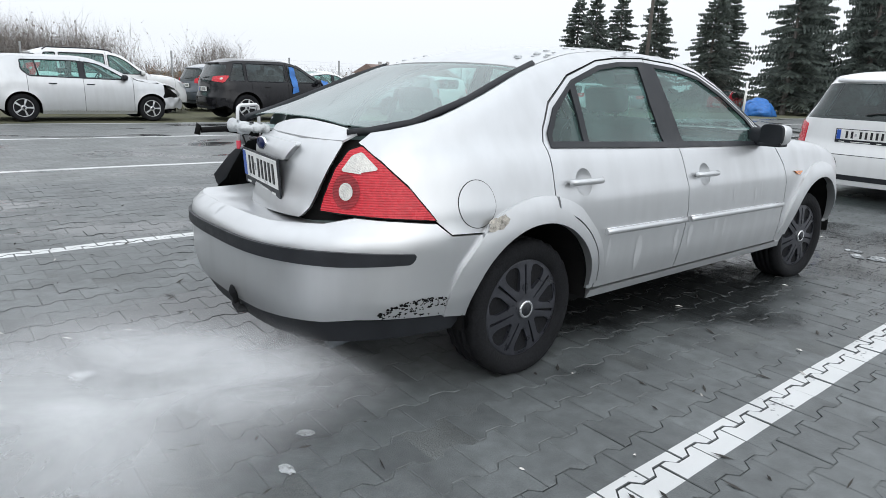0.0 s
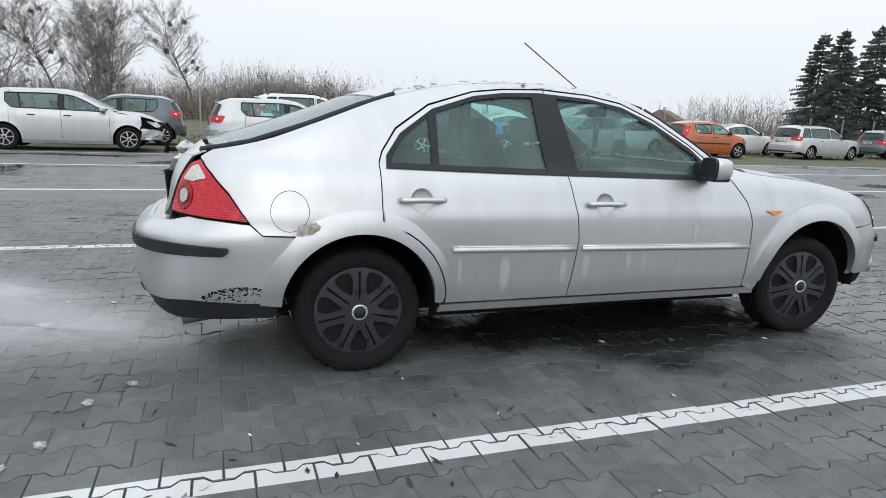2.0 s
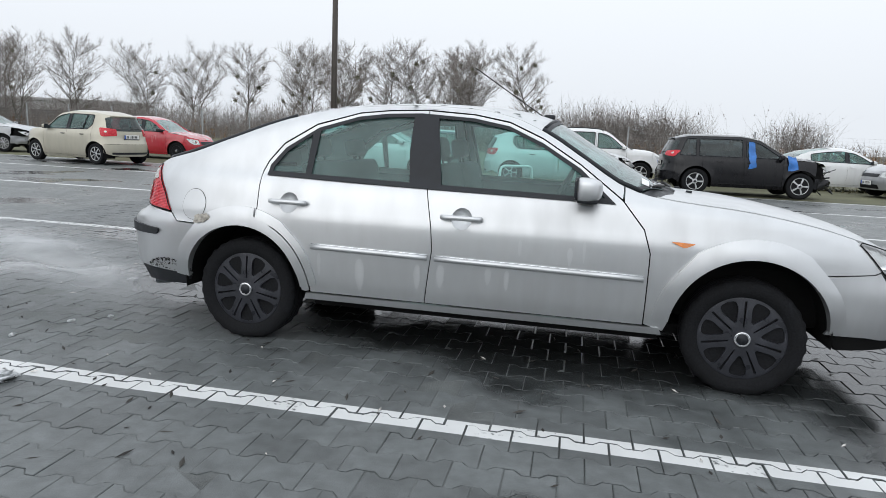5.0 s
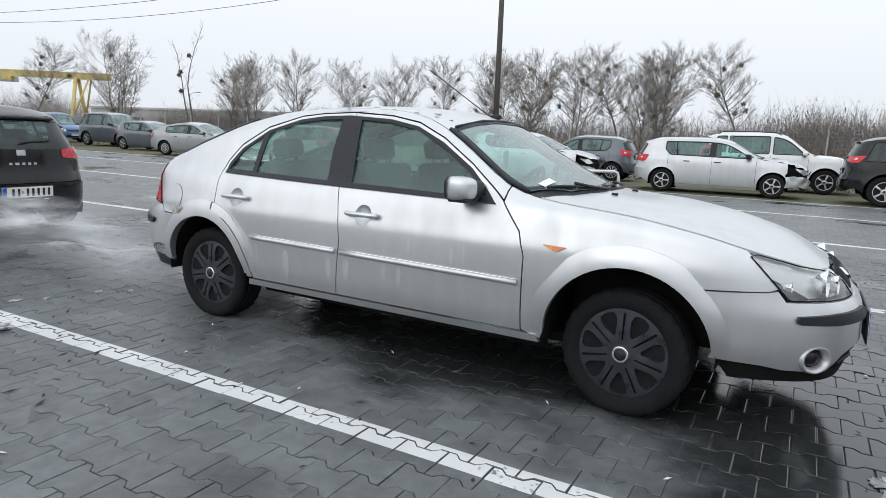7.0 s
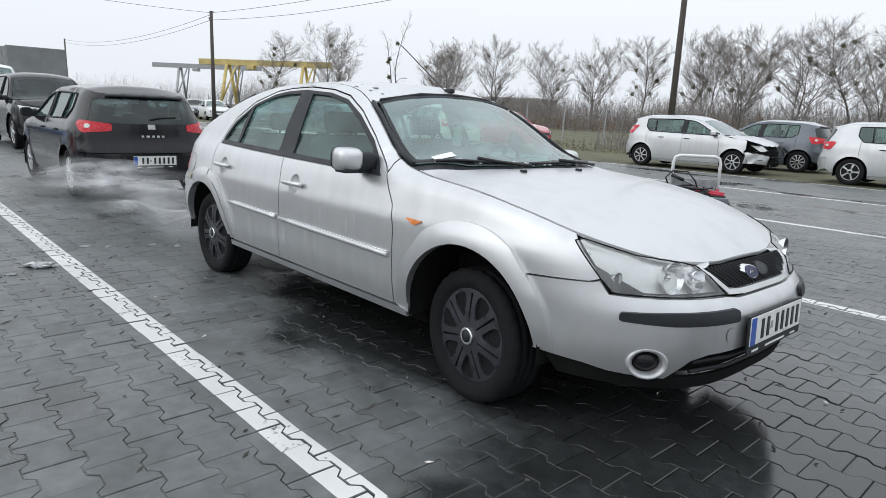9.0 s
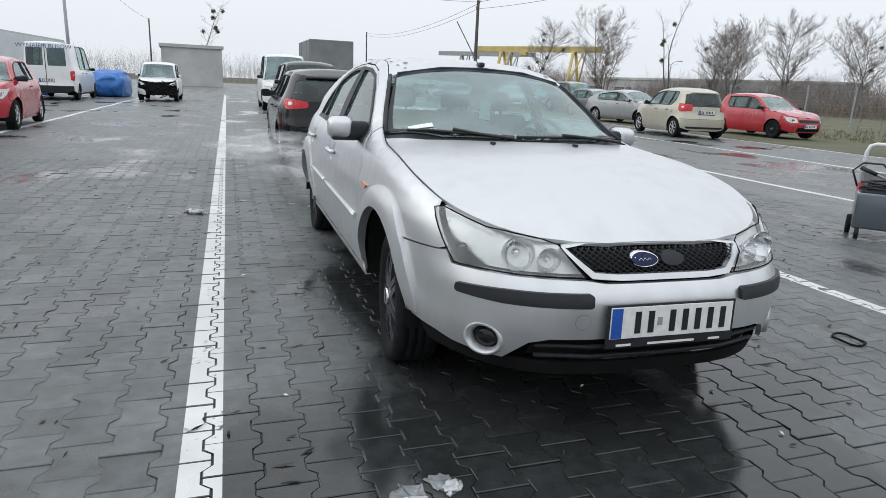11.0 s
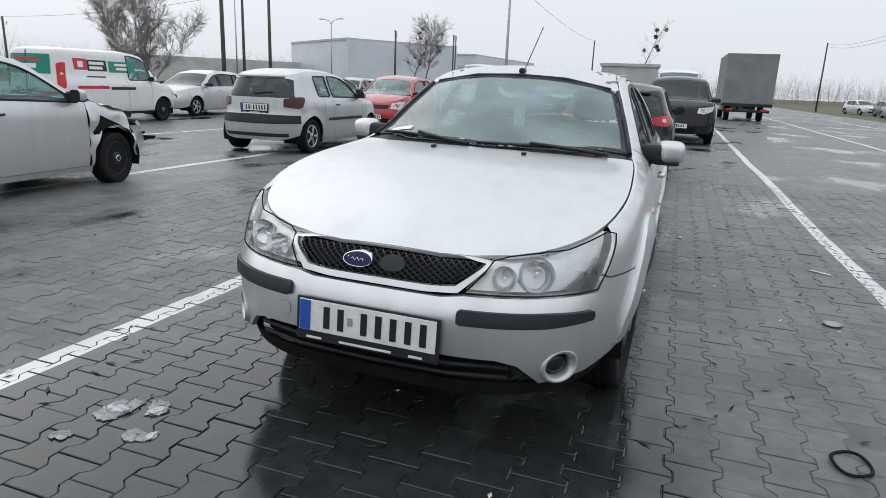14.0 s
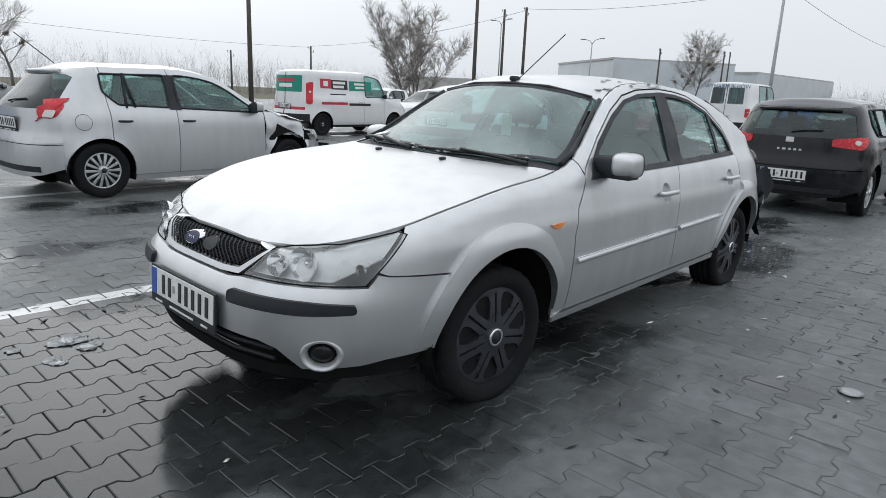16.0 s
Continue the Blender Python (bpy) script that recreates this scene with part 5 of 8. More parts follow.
# ---- the other parked vehicles ----
def vehicle(name, label, m, paint_m, kind="hatch", wb=2.5, fo=0.8, ro=0.65, w=0.83, h=1.46, belt=0.95, hood=0.95, nose=0.72, cowl=0.85, tip=0.15, deck=1.0,
            r=0.3, wheels="five", wheel_m=None, doors=4, glass=None, lamps=None, tail=None, tail_z=(0.72, 0.95), tail_y=(0.48, 0.80), strip=False, wreck=0, seed=0, black_low=False, rails=False,
            g=0.09, seats=True, back_glass=True, plate=True, wing_mirrors=True, group="parked vehicles", low_trim=False, rise=0.04, drop=0.10, slope=None, pillar=None, kick=0.13, black_pillar=True):
    """A parked vehicle, x ahead, its origin on the ground midway between the axles. cowl, tip: foot and top of the windscreen, before the middle."""
    c = thing(name, label, {"suv": "car", "van": "van"}.get(kind, "car"), m, group)
    glass = glass or GLASS
    lamps, tail = lamps or CLEAR, tail or REDLENS
    xf, xr = wb / 2 + fo, -wb / 2 - ro
    za = r + 0.005
    ar = r + (0.07 if kind == "suv" else 0.055)
    sill = 0.22 if kind not in ("suv", "van") else 0.28
    top = h - 0.045
    side = [(0.1, 0.1), (sill, 0.045), (0.36, 0.012), (0.55, 0), (belt - 0.16, 0.008), (belt - 0.03, 0.04), (belt + 0.02, 0.075)]
    lean = {"van": 0.16, "suv": 0.36}.get(kind, 0.42)
    side += [(h, 0.075 + lean * (h - belt - 0.02)), (h + 0.2, 0.2 + lean * (h - belt))]
    frontc = [(0.15, 0.08), (0.3, 0.02), (0.48, 0), (0.58, 0.015), (nose, 0.10), (nose + 0.1, 0.18), (h, 0.3)]
    box_back = kind in ("hatch", "suv", "van", "wagon")
    rl = {"van": 0.05, "suv": 0.12, "wagon": 0.14}.get(kind, 0.16)
    shear = {"van": 0.02, "suv": 0.38, "wagon": 0.5, "hatch": 0.42}.get(kind, 0.0) if slope is None else slope
    rearc = [(0.15, 0.08), (0.3, 0.02), (0.5, 0), (0.62, 0.01), (0.70, 0.05), (belt, 0.075), (h, 0.075 + rl * (h - belt)), (h + 0.2, 0.1 + rl * (h - belt + 0.2))]
    edge = [(xf, nose), (xf - 0.22, nose + 0.05), (xf - 0.5, nose + 0.13), (cowl + 0.12, hood - 0.03), (cowl - 0.06, hood + 0.03), (tip + 0.10, top - 0.13), (tip - 0.08, top - 0.06), (tip - 0.45, top - 0.015)]
    mid = [(xf, nose + 0.02), (xf - 0.25, nose + 0.09), (xf - 0.55, nose + 0.18), (cowl + 0.22, hood + 0.03), (cowl + 0.12, hood + 0.035), (tip + 0.04, h - 0.05), (tip - 0.2, h - 0.01), (tip - 0.5, h)]
    if box_back:
        edge += [(xr + 0.9, top - 0.03), (xr + 0.45, top - (0.03 if kind in ("van", "wagon") else drop * 0.45)), (xr, top - (0.05 if kind == "van" else (0.08 if kind == "wagon" else drop)))]
        mid += [(xr + 0.9, h - 0.01), (xr + 0.45, h - (0.015 if kind in ("van", "wagon") else drop * 0.3)), (xr, h - (0.02 if kind == "van" else (0.05 if kind == "wagon" else drop * 0.7)))]
    else:
        edge += [(-0.55, top - 0.03), (xr + 0.72, deck + 0.17), (xr + 0.45, deck + 0.02), (xr, deck - 0.02)]
        mid += [(-0.6, h - 0.02), (xr + 0.62, deck + 0.12), (xr + 0.42, deck + 0.03), (xr, deck)]
    sh = Shell(xf, xr, w, xf - 0.95, xr + 0.75, side, frontc, rearc, edge, mid, [(-wb / 2, za, ar), (wb / 2, za, ar)], 3.0, 0.045, 0.014, 2.4, 0.035, shear, belt)
    ed = sh.edge
    low = sill + 0.02
    xa = wb / 2 - ar - 0.05
    xb = pillar if pillar is not None else (-0.12 if doors == 4 else -0.42)
    xc = -wb / 2 + (ar * 0.35 if doors == 4 else ar + 0.1)
    wtop = lambda x: ed(x) - 0.07
    xw_r = (xr + (0.74 if kind == "hatch" else (0.42 if kind in ("wagon", "suv") else 0.35))) if box_back else xr + 0.80
    xw_f = cowl - 0.14
    outline = [(xr + 0.30, low + 0.10)] + [(-wb / 2 - ar, low)] + arc(-wb / 2, za, ar, 178, 2, 14) + [(-wb / 2 + ar, low), (wb / 2 - ar, low)] + arc(wb / 2, za, ar, 178, 40, 12)
    fr_x = wb / 2 + ar * 0.75
    outline += [(fr_x, 0.60), (fr_x + 0.04, 0.66)]
    xs = [fr_x + 0.04 - (fr_x + 0.04 - (xr + 0.30)) * k / 36 for k in range(37)]
    outline += [(x, ed(x) - 0.002) for x in xs]
    rear_top = outline[-1]
    # side windows
    wins = []

    def win(x0, x1, up=0.0):
        zb = lambda x: belt + 0.005 - rise * x / wb * (kind not in ("van", "wagon", "suv"))
        pts = [(x0 + up * 1.1, zb(x0 + up)), (x0, zb(x0) + up)] if up else [(x0, zb(x0))]
        n = 10
        pts += [(x0 + (x1 - x0) * k / n, max(zb(x1) + 0.015, wtop(x0 + (x1 - x0) * k / n))) for k in range(n + 1)]
        pts.append((x1, zb(x1)))
        return rounded(pts, 0.035, 3)
    if kind == "van":
        spans = [(0.25, xw_f)] if not back_glass else [(0.25, xw_f), (-0.9, 0.15)]
    else:
        spans = [(xb + 0.05, xw_f)]
        x2 = max(xw_r, xc - 0.12)
        spans.append((x2 + (0.03 if doors == 4 else 0), xb - 0.05))
        if kind in ("wagon", "suv") and x2 - xw_r > 0.25:
            spans.append((xw_r, x2 - 0.05))
    for k, (a, b) in enumerate(spans):
        if b - a > 0.15:
            wins.append(win(a, b, kick if k == 1 and kind == "hatch" and doors == 4 else 0.0))
    pm = paint_m
    for hand in (1, -1):
        cuts = [xr - 1, xc, xb, xa, xf + 1] if kind != "van" else [xr - 1, 0.15, xa, xf + 1]
        names = ["rear_wing", "rear_door" if doors == 4 else "side_panel", "front_door", "front_wing"] if kind != "van" else ["side_panel", "front_door", "front_wing"]
        for k, nm in enumerate(names):
            f = lambda lp: clip(clip(lp, 0, cuts[k + 1] - 0.004, True), 0, cuts[k] + 0.004, False)
            pc = f(outline)
            hs = [q for q in (f(wn) for wn in wins) if len(q) > 3 and max(p[0] for p in q) - min(p[0] for p in q) > 0.02]
            bent = nm == "front_wing" and hand > 0 and name == "silver_hatchback_wreck"
            if bent:
                part(nm, shade(torn(sh.uv(pc), lambda s, z, o: sh.wall(s, z, -0.05 * max(0, min(1, (float(np.interp(s, sh.S, sh.P[:, 0])) - xa) / 0.3)), 1), 0.03, 3.0, 0.05)), pm, c, "crushed and torn front wing")
            elif len(pc) > 3:
                part(nm, sh.flank(pc, hand, g, 0.015, 0, hs), pm, c)
        for wn in wins:
            part("side_glass", sh.flank(wn, hand, 0.12, 0.003, -0.008), glass, c)
            part("glass_seal", tube([sh.wall(s, z, 0.002, hand) for s, z in sh.uv(wn)] + [sh.wall(*sh.uv(wn)[0], 0.002, hand)], 0.012, 5), TRIM, c)
        if black_pillar and doors == 4 and kind in ("hatch", "sedan"):
            pc = [(xb - 0.075, belt + 0.0), (xb + 0.075, belt - 0.005), (xb + 0.07, wtop(xb + 0.07) + 0.004), (xb - 0.07, wtop(xb - 0.07) + 0.004)]
            part("pillar_trim", sh.flank(pc, hand, 0.12, 0.003, 0.006), TRIM, c)
            if kind == "hatch":
                x2 = spans[1][0] + 0.27
                part("window_bar", tube([sh.wall(sh.sx(x2 + 0.05), belt + 0.02, 0.004, hand), sh.wall(sh.sx(x2), wtop(x2) - 0.01, 0.004, hand)], 0.016, 5), TRIM, c)
        part("sill", sh.flank([(-wb / 2 + ar, low - 0.005), (wb / 2 - ar, low - 0.005), (wb / 2 - ar, low - 0.07), (-wb / 2 + ar, low - 0.07)], hand, 0.2, 0.03, -0.01), TRIM if (black_low or low_trim) else pm, c)
        if doors == 4 or kind == "van":
            for x in ((xb - 0.62, xb + 0.14) if doors == 4 else (0.3,)):
                hx = x if x > xb else max(x, xc + 0.14)
                part("door_handle", shade(tube([sh.wall(sh.sx(hx + t), belt - 0.13, 0.028 - 6 * t * t, hand) for t in (-0.08, -0.05, 0, 0.05, 0.08)], 0.013, 6)), TRIM if seed % 2 else pm, c)
        else:
            part("door_handle", shade(tube([sh.wall(sh.sx(xb + 0.16 + t), belt - 0.13, 0.028 - 6 * t * t, hand) for t in (-0.08, -0.05, 0, 0.05, 0.08)], 0.013, 6)), TRIM, c)
        if strip:
            part("side_strip", sh.flank([(xc + 0.12, 0.56), (xa - 0.06, 0.56), (xa - 0.06, 0.61), (xc + 0.12, 0.61)], hand, 0.15, 0.012, 0.012), TRIM, c)
        if wing_mirrors:
            mirror(c, cowl - 0.22, -hand * (w - 0.055), belt + 0.05, pm if seed % 3 else TRIM, hand)
        for cx in (-wb / 2, wb / 2):
            bm = bmesh.new()
            pts = arc(cx, za, ar + 0.01, 200, -20, 16)
            rows = [[bm.verts.new((x, -hand * y, z)) for x, z in pts] for y in (w - 0.02, w - 0.40)]
            for a, b, d, e in zip(rows[0], rows[0][1:], rows[1][1:], rows[1]):
                bm.faces.new((a, b, d, e))
            bm.faces.new(rows[1])
            part("wheel_housing", bm, MATT, c)
        part("inner_skin", sh.flank([(fr_x, 0.3), (fr_x, 0.6), (xa, belt - 0.08), (xr + 0.35, belt - 0.08), (xr + 0.35, 0.35)] + arc(-wb / 2, za, ar + 0.02, 176, 4, 8) + arc(wb / 2, za, ar + 0.02, 176, 4, 8), hand, 0.2, 0, -0.03), MATT, c)
    # nose
    mirrorz = lambda lp: [(-s, z) for s, z in lp[::-1]]
    tb = [(fr_x + 0.005, low + 0.10)] + [(wb / 2 + ar * math.cos(radians(a)), za + ar * math.sin(radians(a))) for a in (5, 20, 38)] + [(fr_x + 0.01, 0.60), (fr_x + 0.05, 0.66), (fr_x + 0.05, ed(fr_x + 0.05) - 0.003)]
    xs = [fr_x + 0.05 + (xf - fr_x - 0.05) * k / 10 for k in range(1, 10)]
    rt = sh.uv([tb[0]]) + sh.uv(tb[1:]) + sh.uv([(x, ed(x) - 0.003) for x in xs])
    bot = sh.uv([(xf - 0.25, low + 0.02), ("f", 0.35, low)])
    right = bot[::-1] + rt
    if not wreck or wreck == 2:
        part("front_bumper", wrap(right + mirrorz(right), sh, g, 0.02), pm, c)
        grl = sh.uv([("f", 0.42, nose - 0.16), ("f", 0.45, nose - 0.06)])
        part("grille", wrap(grl + mirrorz(grl), sh, 0.1, 0.01, 0.004), TRIM, c)
        grl = sh.uv([("f", 0.5, low + 0.04), ("f", 0.45, low + 0.16)])
        part("air_intake", wrap(grl + mirrorz(grl), sh, 0.1, 0.01, 0.004), MATT, c)
        for sg in (1, -1):
            hl = [(sg * s, z) for s, z in sh.uv([("f", 0.48, nose - 0.15), ("f", 0.66, nose - 0.17), (xf - 0.30, nose - 0.10), (xf - 0.42, nose + 0.03), (xf - 0.2, nose + 0.01), ("f", 0.52, nose - 0.02)])]
            lp = part("headlamp", wrap(hl, sh, 0.07, 0.015, 0.010), CLEAR, c)
            part("reflector", wrap(hl, sh, 0.1, 0.0, 0.004), REFLECT, lp)
            p = sh.wall(sg * sh.sf(0.62), nose - 0.085, 0.0)
            part("lamp_bowl", lathe([(0.06, 0.012), (0.05, 0.006), (0.02, 0.0), (0.001, 0.004)], 16, None, "x", p + Vector((0.0, 0, 0))), CHROME, lp)
        if plate:
            number_plate(c, pose(xf + 0.012, 0, low + 0.20), seed, 40 <= seed < 45)
    else:
        rs = random.Random(seed)
        part("crushed_front", torn(right + mirrorz(right), lambda s, z, o: sh.wall(s, z, -0.10 - 0.10 * rs.random()), 0.07, seed, 0.08), MATT, c, "black broken structure where the bumper is gone")
        bm = bmesh.new()
        for k in range(16):
            p = Vector((xf - rs.uniform(0.05, 0.35), rs.uniform(-w * 0.85, w * 0.85), rs.uniform(0.25, nose)))
            tube([p, p + Vector((rs.uniform(-0.15, 0.15), rs.uniform(-0.25, 0.25), rs.uniform(-0.18, 0.15))), p + Vector((rs.uniform(-0.2, 0.1), rs.uniform(-0.3, 0.3), rs.uniform(-0.2, 0.1)))], rs.uniform(0.008, 0.022), 5, bm)
        tagged(part("wreckage", bm, TRIM, c), kind="stuff")
        for sg in (1, -1):
            hl = [(sg * s, z) for s, z in sh.uv([("f", 0.52, nose - 0.10), ("f", 0.7, nose - 0.13), (xf - 0.30, nose - 0.07), (xf - 0.42, nose + 0.02), (xf - 0.2, nose + 0.01)])]
            part("broken_headlamp", torn(hl, lambda s, z, o: sh.wall(s, z, 0.0), 0.03, seed), REFLECT, c)
        part("hanging_bumper", torn([(s, z) for s, z in sh.uv([(fr_x + 0.02, 0.30), (fr_x + 0.02, 0.58), (xf - 0.18, 0.56), ("f", 0.5, 0.48), ("f", 0.5, 0.30)])], lambda s, z, o: sh.wall(s, z, 0.0), 0.04, seed + 3), pm, c)
    # bonnet, screens, roof
    bn = [(cowl + 0.05, -w), (cowl + 0.16, -0.4), (cowl + 0.19, 0), (cowl + 0.16, 0.4), (cowl + 0.05, w), (xf - 0.5, w), (xf - 0.05, 0.5), (xf, 0), (xf - 0.05, -0.5), (xf - 0.5, -w)]
    if wreck:
        part("bonnet", shade(torn(dense([(x, max(-sh.half(x) + 0.005, min(sh.half(x) - 0.005, y))) for x, y in dense(bn, g)], g), lambda x, y, o: sh.roof(x, y, 0.004), 0.035, seed, g)), pm, c, "buckled bonnet")
    else:
        part("bonnet", sh.deck(bn, g, 0.014, 0.003, 0.004), pm, c)
    part("windscreen", sh.deck([(tip + 0.10, -w), (tip + 0.12, 0), (tip + 0.10, w), (cowl - 0.06, w), (cowl + 0.10, 0.45), (cowl + 0.14, 0), (cowl + 0.10, -0.45), (cowl - 0.06, -w)], 0.1, 0.004, 0, 0.045), glass if glass is DARKGLASS else SCREEN, c)
    for hand in (1, -1):
        part("screen_pillar", tube([sh.roof(x, -hand * (sh.half(x) - 0.022), -0.006) for x in (tip + 0.02, tip + 0.12, (tip + cowl) / 2, cowl - 0.06, cowl + 0.02)], 0.026, 6), pm, c)
    part("scuttle", sh.deck([(cowl - 0.06, -w), (cowl + 0.10, -0.45), (cowl + 0.14, 0), (cowl + 0.10, 0.45), (cowl - 0.06, w), (cowl + 0.05, w), (cowl + 0.16, 0.4), (cowl + 0.19, 0), (cowl + 0.16, -0.4), (cowl + 0.05, -w)], g, 0.01, -0.008, 0.01), TRIM, c)
    back_x = sh.B[0, 0] if box_back else -0.62
    part("roof", sh.deck([(tip + 0.09, -w), (tip + 0.11, 0), (tip + 0.09, w), (back_x + 0.05, w), (back_x, 0), (back_x + 0.05, -w)], g, 0.012, 0, 0.002), pm, c)
    low_r = sh.uv([(xr + 0.30, low + 0.10), (xr + 0.12, low + 0.03), ("r", 0.4, low)])
    if box_back:
        up_r = sh.uv([(xr + 0.30, ed(xr + 0.30) - 0.003)] + [(xr + 0.30 - 0.28 * k / 6, ed(xr + 0.30 - 0.28 * k / 6) - 0.003) for k in range(1, 7)] + [("r", 0.3, ed(xr) - 0.003)])
        mirr = lambda lp: [(2 * sh.top - s, z) for s, z in lp[::-1]]
        zt = ed(xr) - 0.05
        hole = sh.uv([("r", w - 0.10, belt - 0.01), ("r", w - 0.15, zt - 0.03), ("r", w - 0.25, zt - 0.005), ("r", 0.25, zt)])
        hole = hole + mirr(hole)
        rearp = low_r + mirr(low_r) + mirr(up_r)[::-1] + up_r[::-1]
        gap = belt - 0.0
        lower, upper = clip(rearp, 1, 0.585, True), clip(rearp, 1, 0.592, False)
        part("rear_bumper", wrap(lower, sh, g, 0.02, 0.012), TRIM if black_low else pm, c)
        if kind == "van":
            gw = []
            for sg in (1, -1):
                q = [(s if sg > 0 else 2 * sh.top - s, z) for s, z in sh.uv([("r", 0.08, belt + 0.12), ("r", w - 0.22, belt + 0.12), ("r", w - 0.22, h - 0.28), ("r", 0.08, h - 0.28)])]
                gw.append(rounded(q, 0.04))
            hs = gw if back_glass else []
            for side_cut, keep in ((sh.top - 0.004, True), (sh.top + 0.004, False)):
                piece = clip(upper, 0, side_cut, keep)
                part("rear_door", wrap(piece, sh, g, 0.02, 0, [q for q in hs if (q[0][0] < sh.top) == keep]), pm, c)
            for q in hs:
                part("rear_glass", wrap(q, sh, 0.12, 0.003, -0.006), DARKGLASS, c)
            part("door_joint", wrap(sh.uv([("r", 0.012, 0.45), ("r", 0.012, h - 0.12)]) + mirr(sh.uv([("r", 0.012, 0.45), ("r", 0.012, h - 0.12)])), sh, 0.1, 0.004, 0.006), TRIM, c)
        else:
            part("tailgate", wrap(upper, sh, g, 0.02, 0, [hole]), pm, c)
            part("rear_window", wrap(hole, sh, 0.1, 0.003, -0.004), DARKGLASS, c)
            part("rear_wiper", tube([sh.wall(sh.sr(y), belt + 0.05 + zz, 0.015) for y, zz in ((0, 0), (0.1, 0.02), (0.35, 0.035))], 0.010, 5), INK, c)
            part("roof_lip", tube([sh.wall(sh.sr(y), ed(xr) - 0.02, 0.03) for y in (-0.5, -0.25, 0, 0.25, 0.5)], 0.022, 6), pm, c)
        part("tail_panel", wrap(sh.uv([("r", 0.62, 0.30), ("r", 0.62, 0.36)]) + mirr(sh.uv([("r", 0.62, 0.30), ("r", 0.62, 0.36)])), sh, 0.1, 0.01, 0.016), TRIM, c)
    else:
        mirr = lambda lp: [(2 * sh.top - s, z) for s, z in lp[::-1]]
        up_r = sh.uv([(xr + 0.30, ed(xr + 0.30) - 0.003), (xr + 0.1, ed(xr + 0.1) - 0.003), ("r", 0.4, deck - 0.025)])
        rearp = low_r + mirr(low_r) + mirr(up_r)[::-1] + up_r[::-1]
        part("rear_bumper", wrap(clip(rearp, 1, 0.60, True), sh, g, 0.02, 0.010), pm, c)
        part("boot_face", wrap(clip(rearp, 1, 0.607, False), sh, g, 0.02), pm, c)
        part("rear_window", sh.deck([(-0.64, -w), (-0.66, 0), (-0.64, w), (xr + 0.52, w), (xr + 0.46, 0), (xr + 0.52, -w)], 0.1, 0.004, 0, 0.05), glass, c)
        for hand in (1, -1):
            part("rear_pillar", tube([sh.roof(x, -hand * (sh.half(x) - 0.025), -0.004) for x in (-0.6, -0.8, (xr + 0.5 - 0.8) / 2, xr + 0.5)], 0.028, 6), pm, c)
        part("boot_lid", sh.deck([(xr + 0.51, -w), (xr + 0.45, 0), (xr + 0.51, w), (xr, w), (xr, -w)], g, 0.012, 0.002, 0.004), pm, c)
    for sg in (1, -1):
        y0, y1 = tail_y
        s0, s1 = sh.sr(y0), sh.sr(min(y1, w - 0.06))
        tl = [(s0, tail_z[0] + 0.03), (s1, tail_z[0]), (s1 - 0.07, tail_z[0] + 0.03), (s1 - 0.15, tail_z[1] - 0.03), (s1 - 0.13, tail_z[1]), (s1, tail_z[1]), (s0, tail_z[1] - 0.035)]
        tl = [(s if sg > 0 else 2 * sh.top - s, z) for s, z in tl]
        lp = part("tail_lamp", wrap(rounded(tl, 0.025), sh, 0.06, 0.015, 0.010), tail, c)
        q = sum((Vector(p) for p in tl), Vector((0, 0))) / len(tl)
        part("clear_lens", wrap([(q.x + 0.045 * math.cos(t), q.y - 0.0 + 0.028 * math.sin(t)) for t in (2 * math.pi * k / 14 for k in range(14))], sh, 0.05, 0.004, 0.015), CLEARLENS if tail is REDLENS else SMOKE, lp)
    if plate:
        pz = 0.47 if kind in ("sedan", "low") else 0.80
        pz = PLATES.get(name, pz)
        q = sh.wall(sh.top, pz, 0.012)
        number_plate(c, pose(q.x - 0.006, 0, pz, 0, 4, 180), seed, 40 <= seed < 50)
    if rails:
        for hand in (1, -1):
            part("roof_rail", tube([sh.roof(x, -hand * (sh.half(x) - 0.06), 0.05 if k not in (0, 4) else 0.0) for k, x in enumerate((tip - 0.1, tip - 0.2, -0.5, xr + 0.7, xr + 0.6))], 0.016, 6), TRIM, c)
    part("floor_pan", box(wb + 0.5, w * 1.5, 0.08, 0.02, (0, 0, sill + 0.03)), MATT, c)
    if kind != "van":
        part("head_lining", sh.deck([(tip, -w), (tip, w), (xr + 0.85, w), (xr + 0.85, -w)], 0.25, 0, -0.035, 0.04), LINER, c)
    if seats:
        fit_out(c, 0.0 if kind != "van" else 0.35, sill + 0.06 + (0.1 if kind in ("suv", "van") else 0), w - 0.06, kind != "van", cowl - 0.22, belt - 0.02)
    for x in (-wb / 2, wb / 2):
        for y in (-w + 0.115, w - 0.115):
            flat = name == "silver_hatchback_wreck" and x > 0 and y < 0
            wheel(c, x, y, za - (0.02 if flat else 0), r, 0.19, "steel" if flat else wheels, TRIM if flat else (wheel_m or ALLOY), 8 if flat else 0, 0, 0.05 if flat else 0.0)
    return c, sh


PLATES = {"black_hatchback": 0.50, "white_estate": 0.82, "silver_small_hatchback": 0.79}
CARS = "cars parked in rows on the lot"
small = dict(wb=2.46, fo=0.76, ro=0.66)
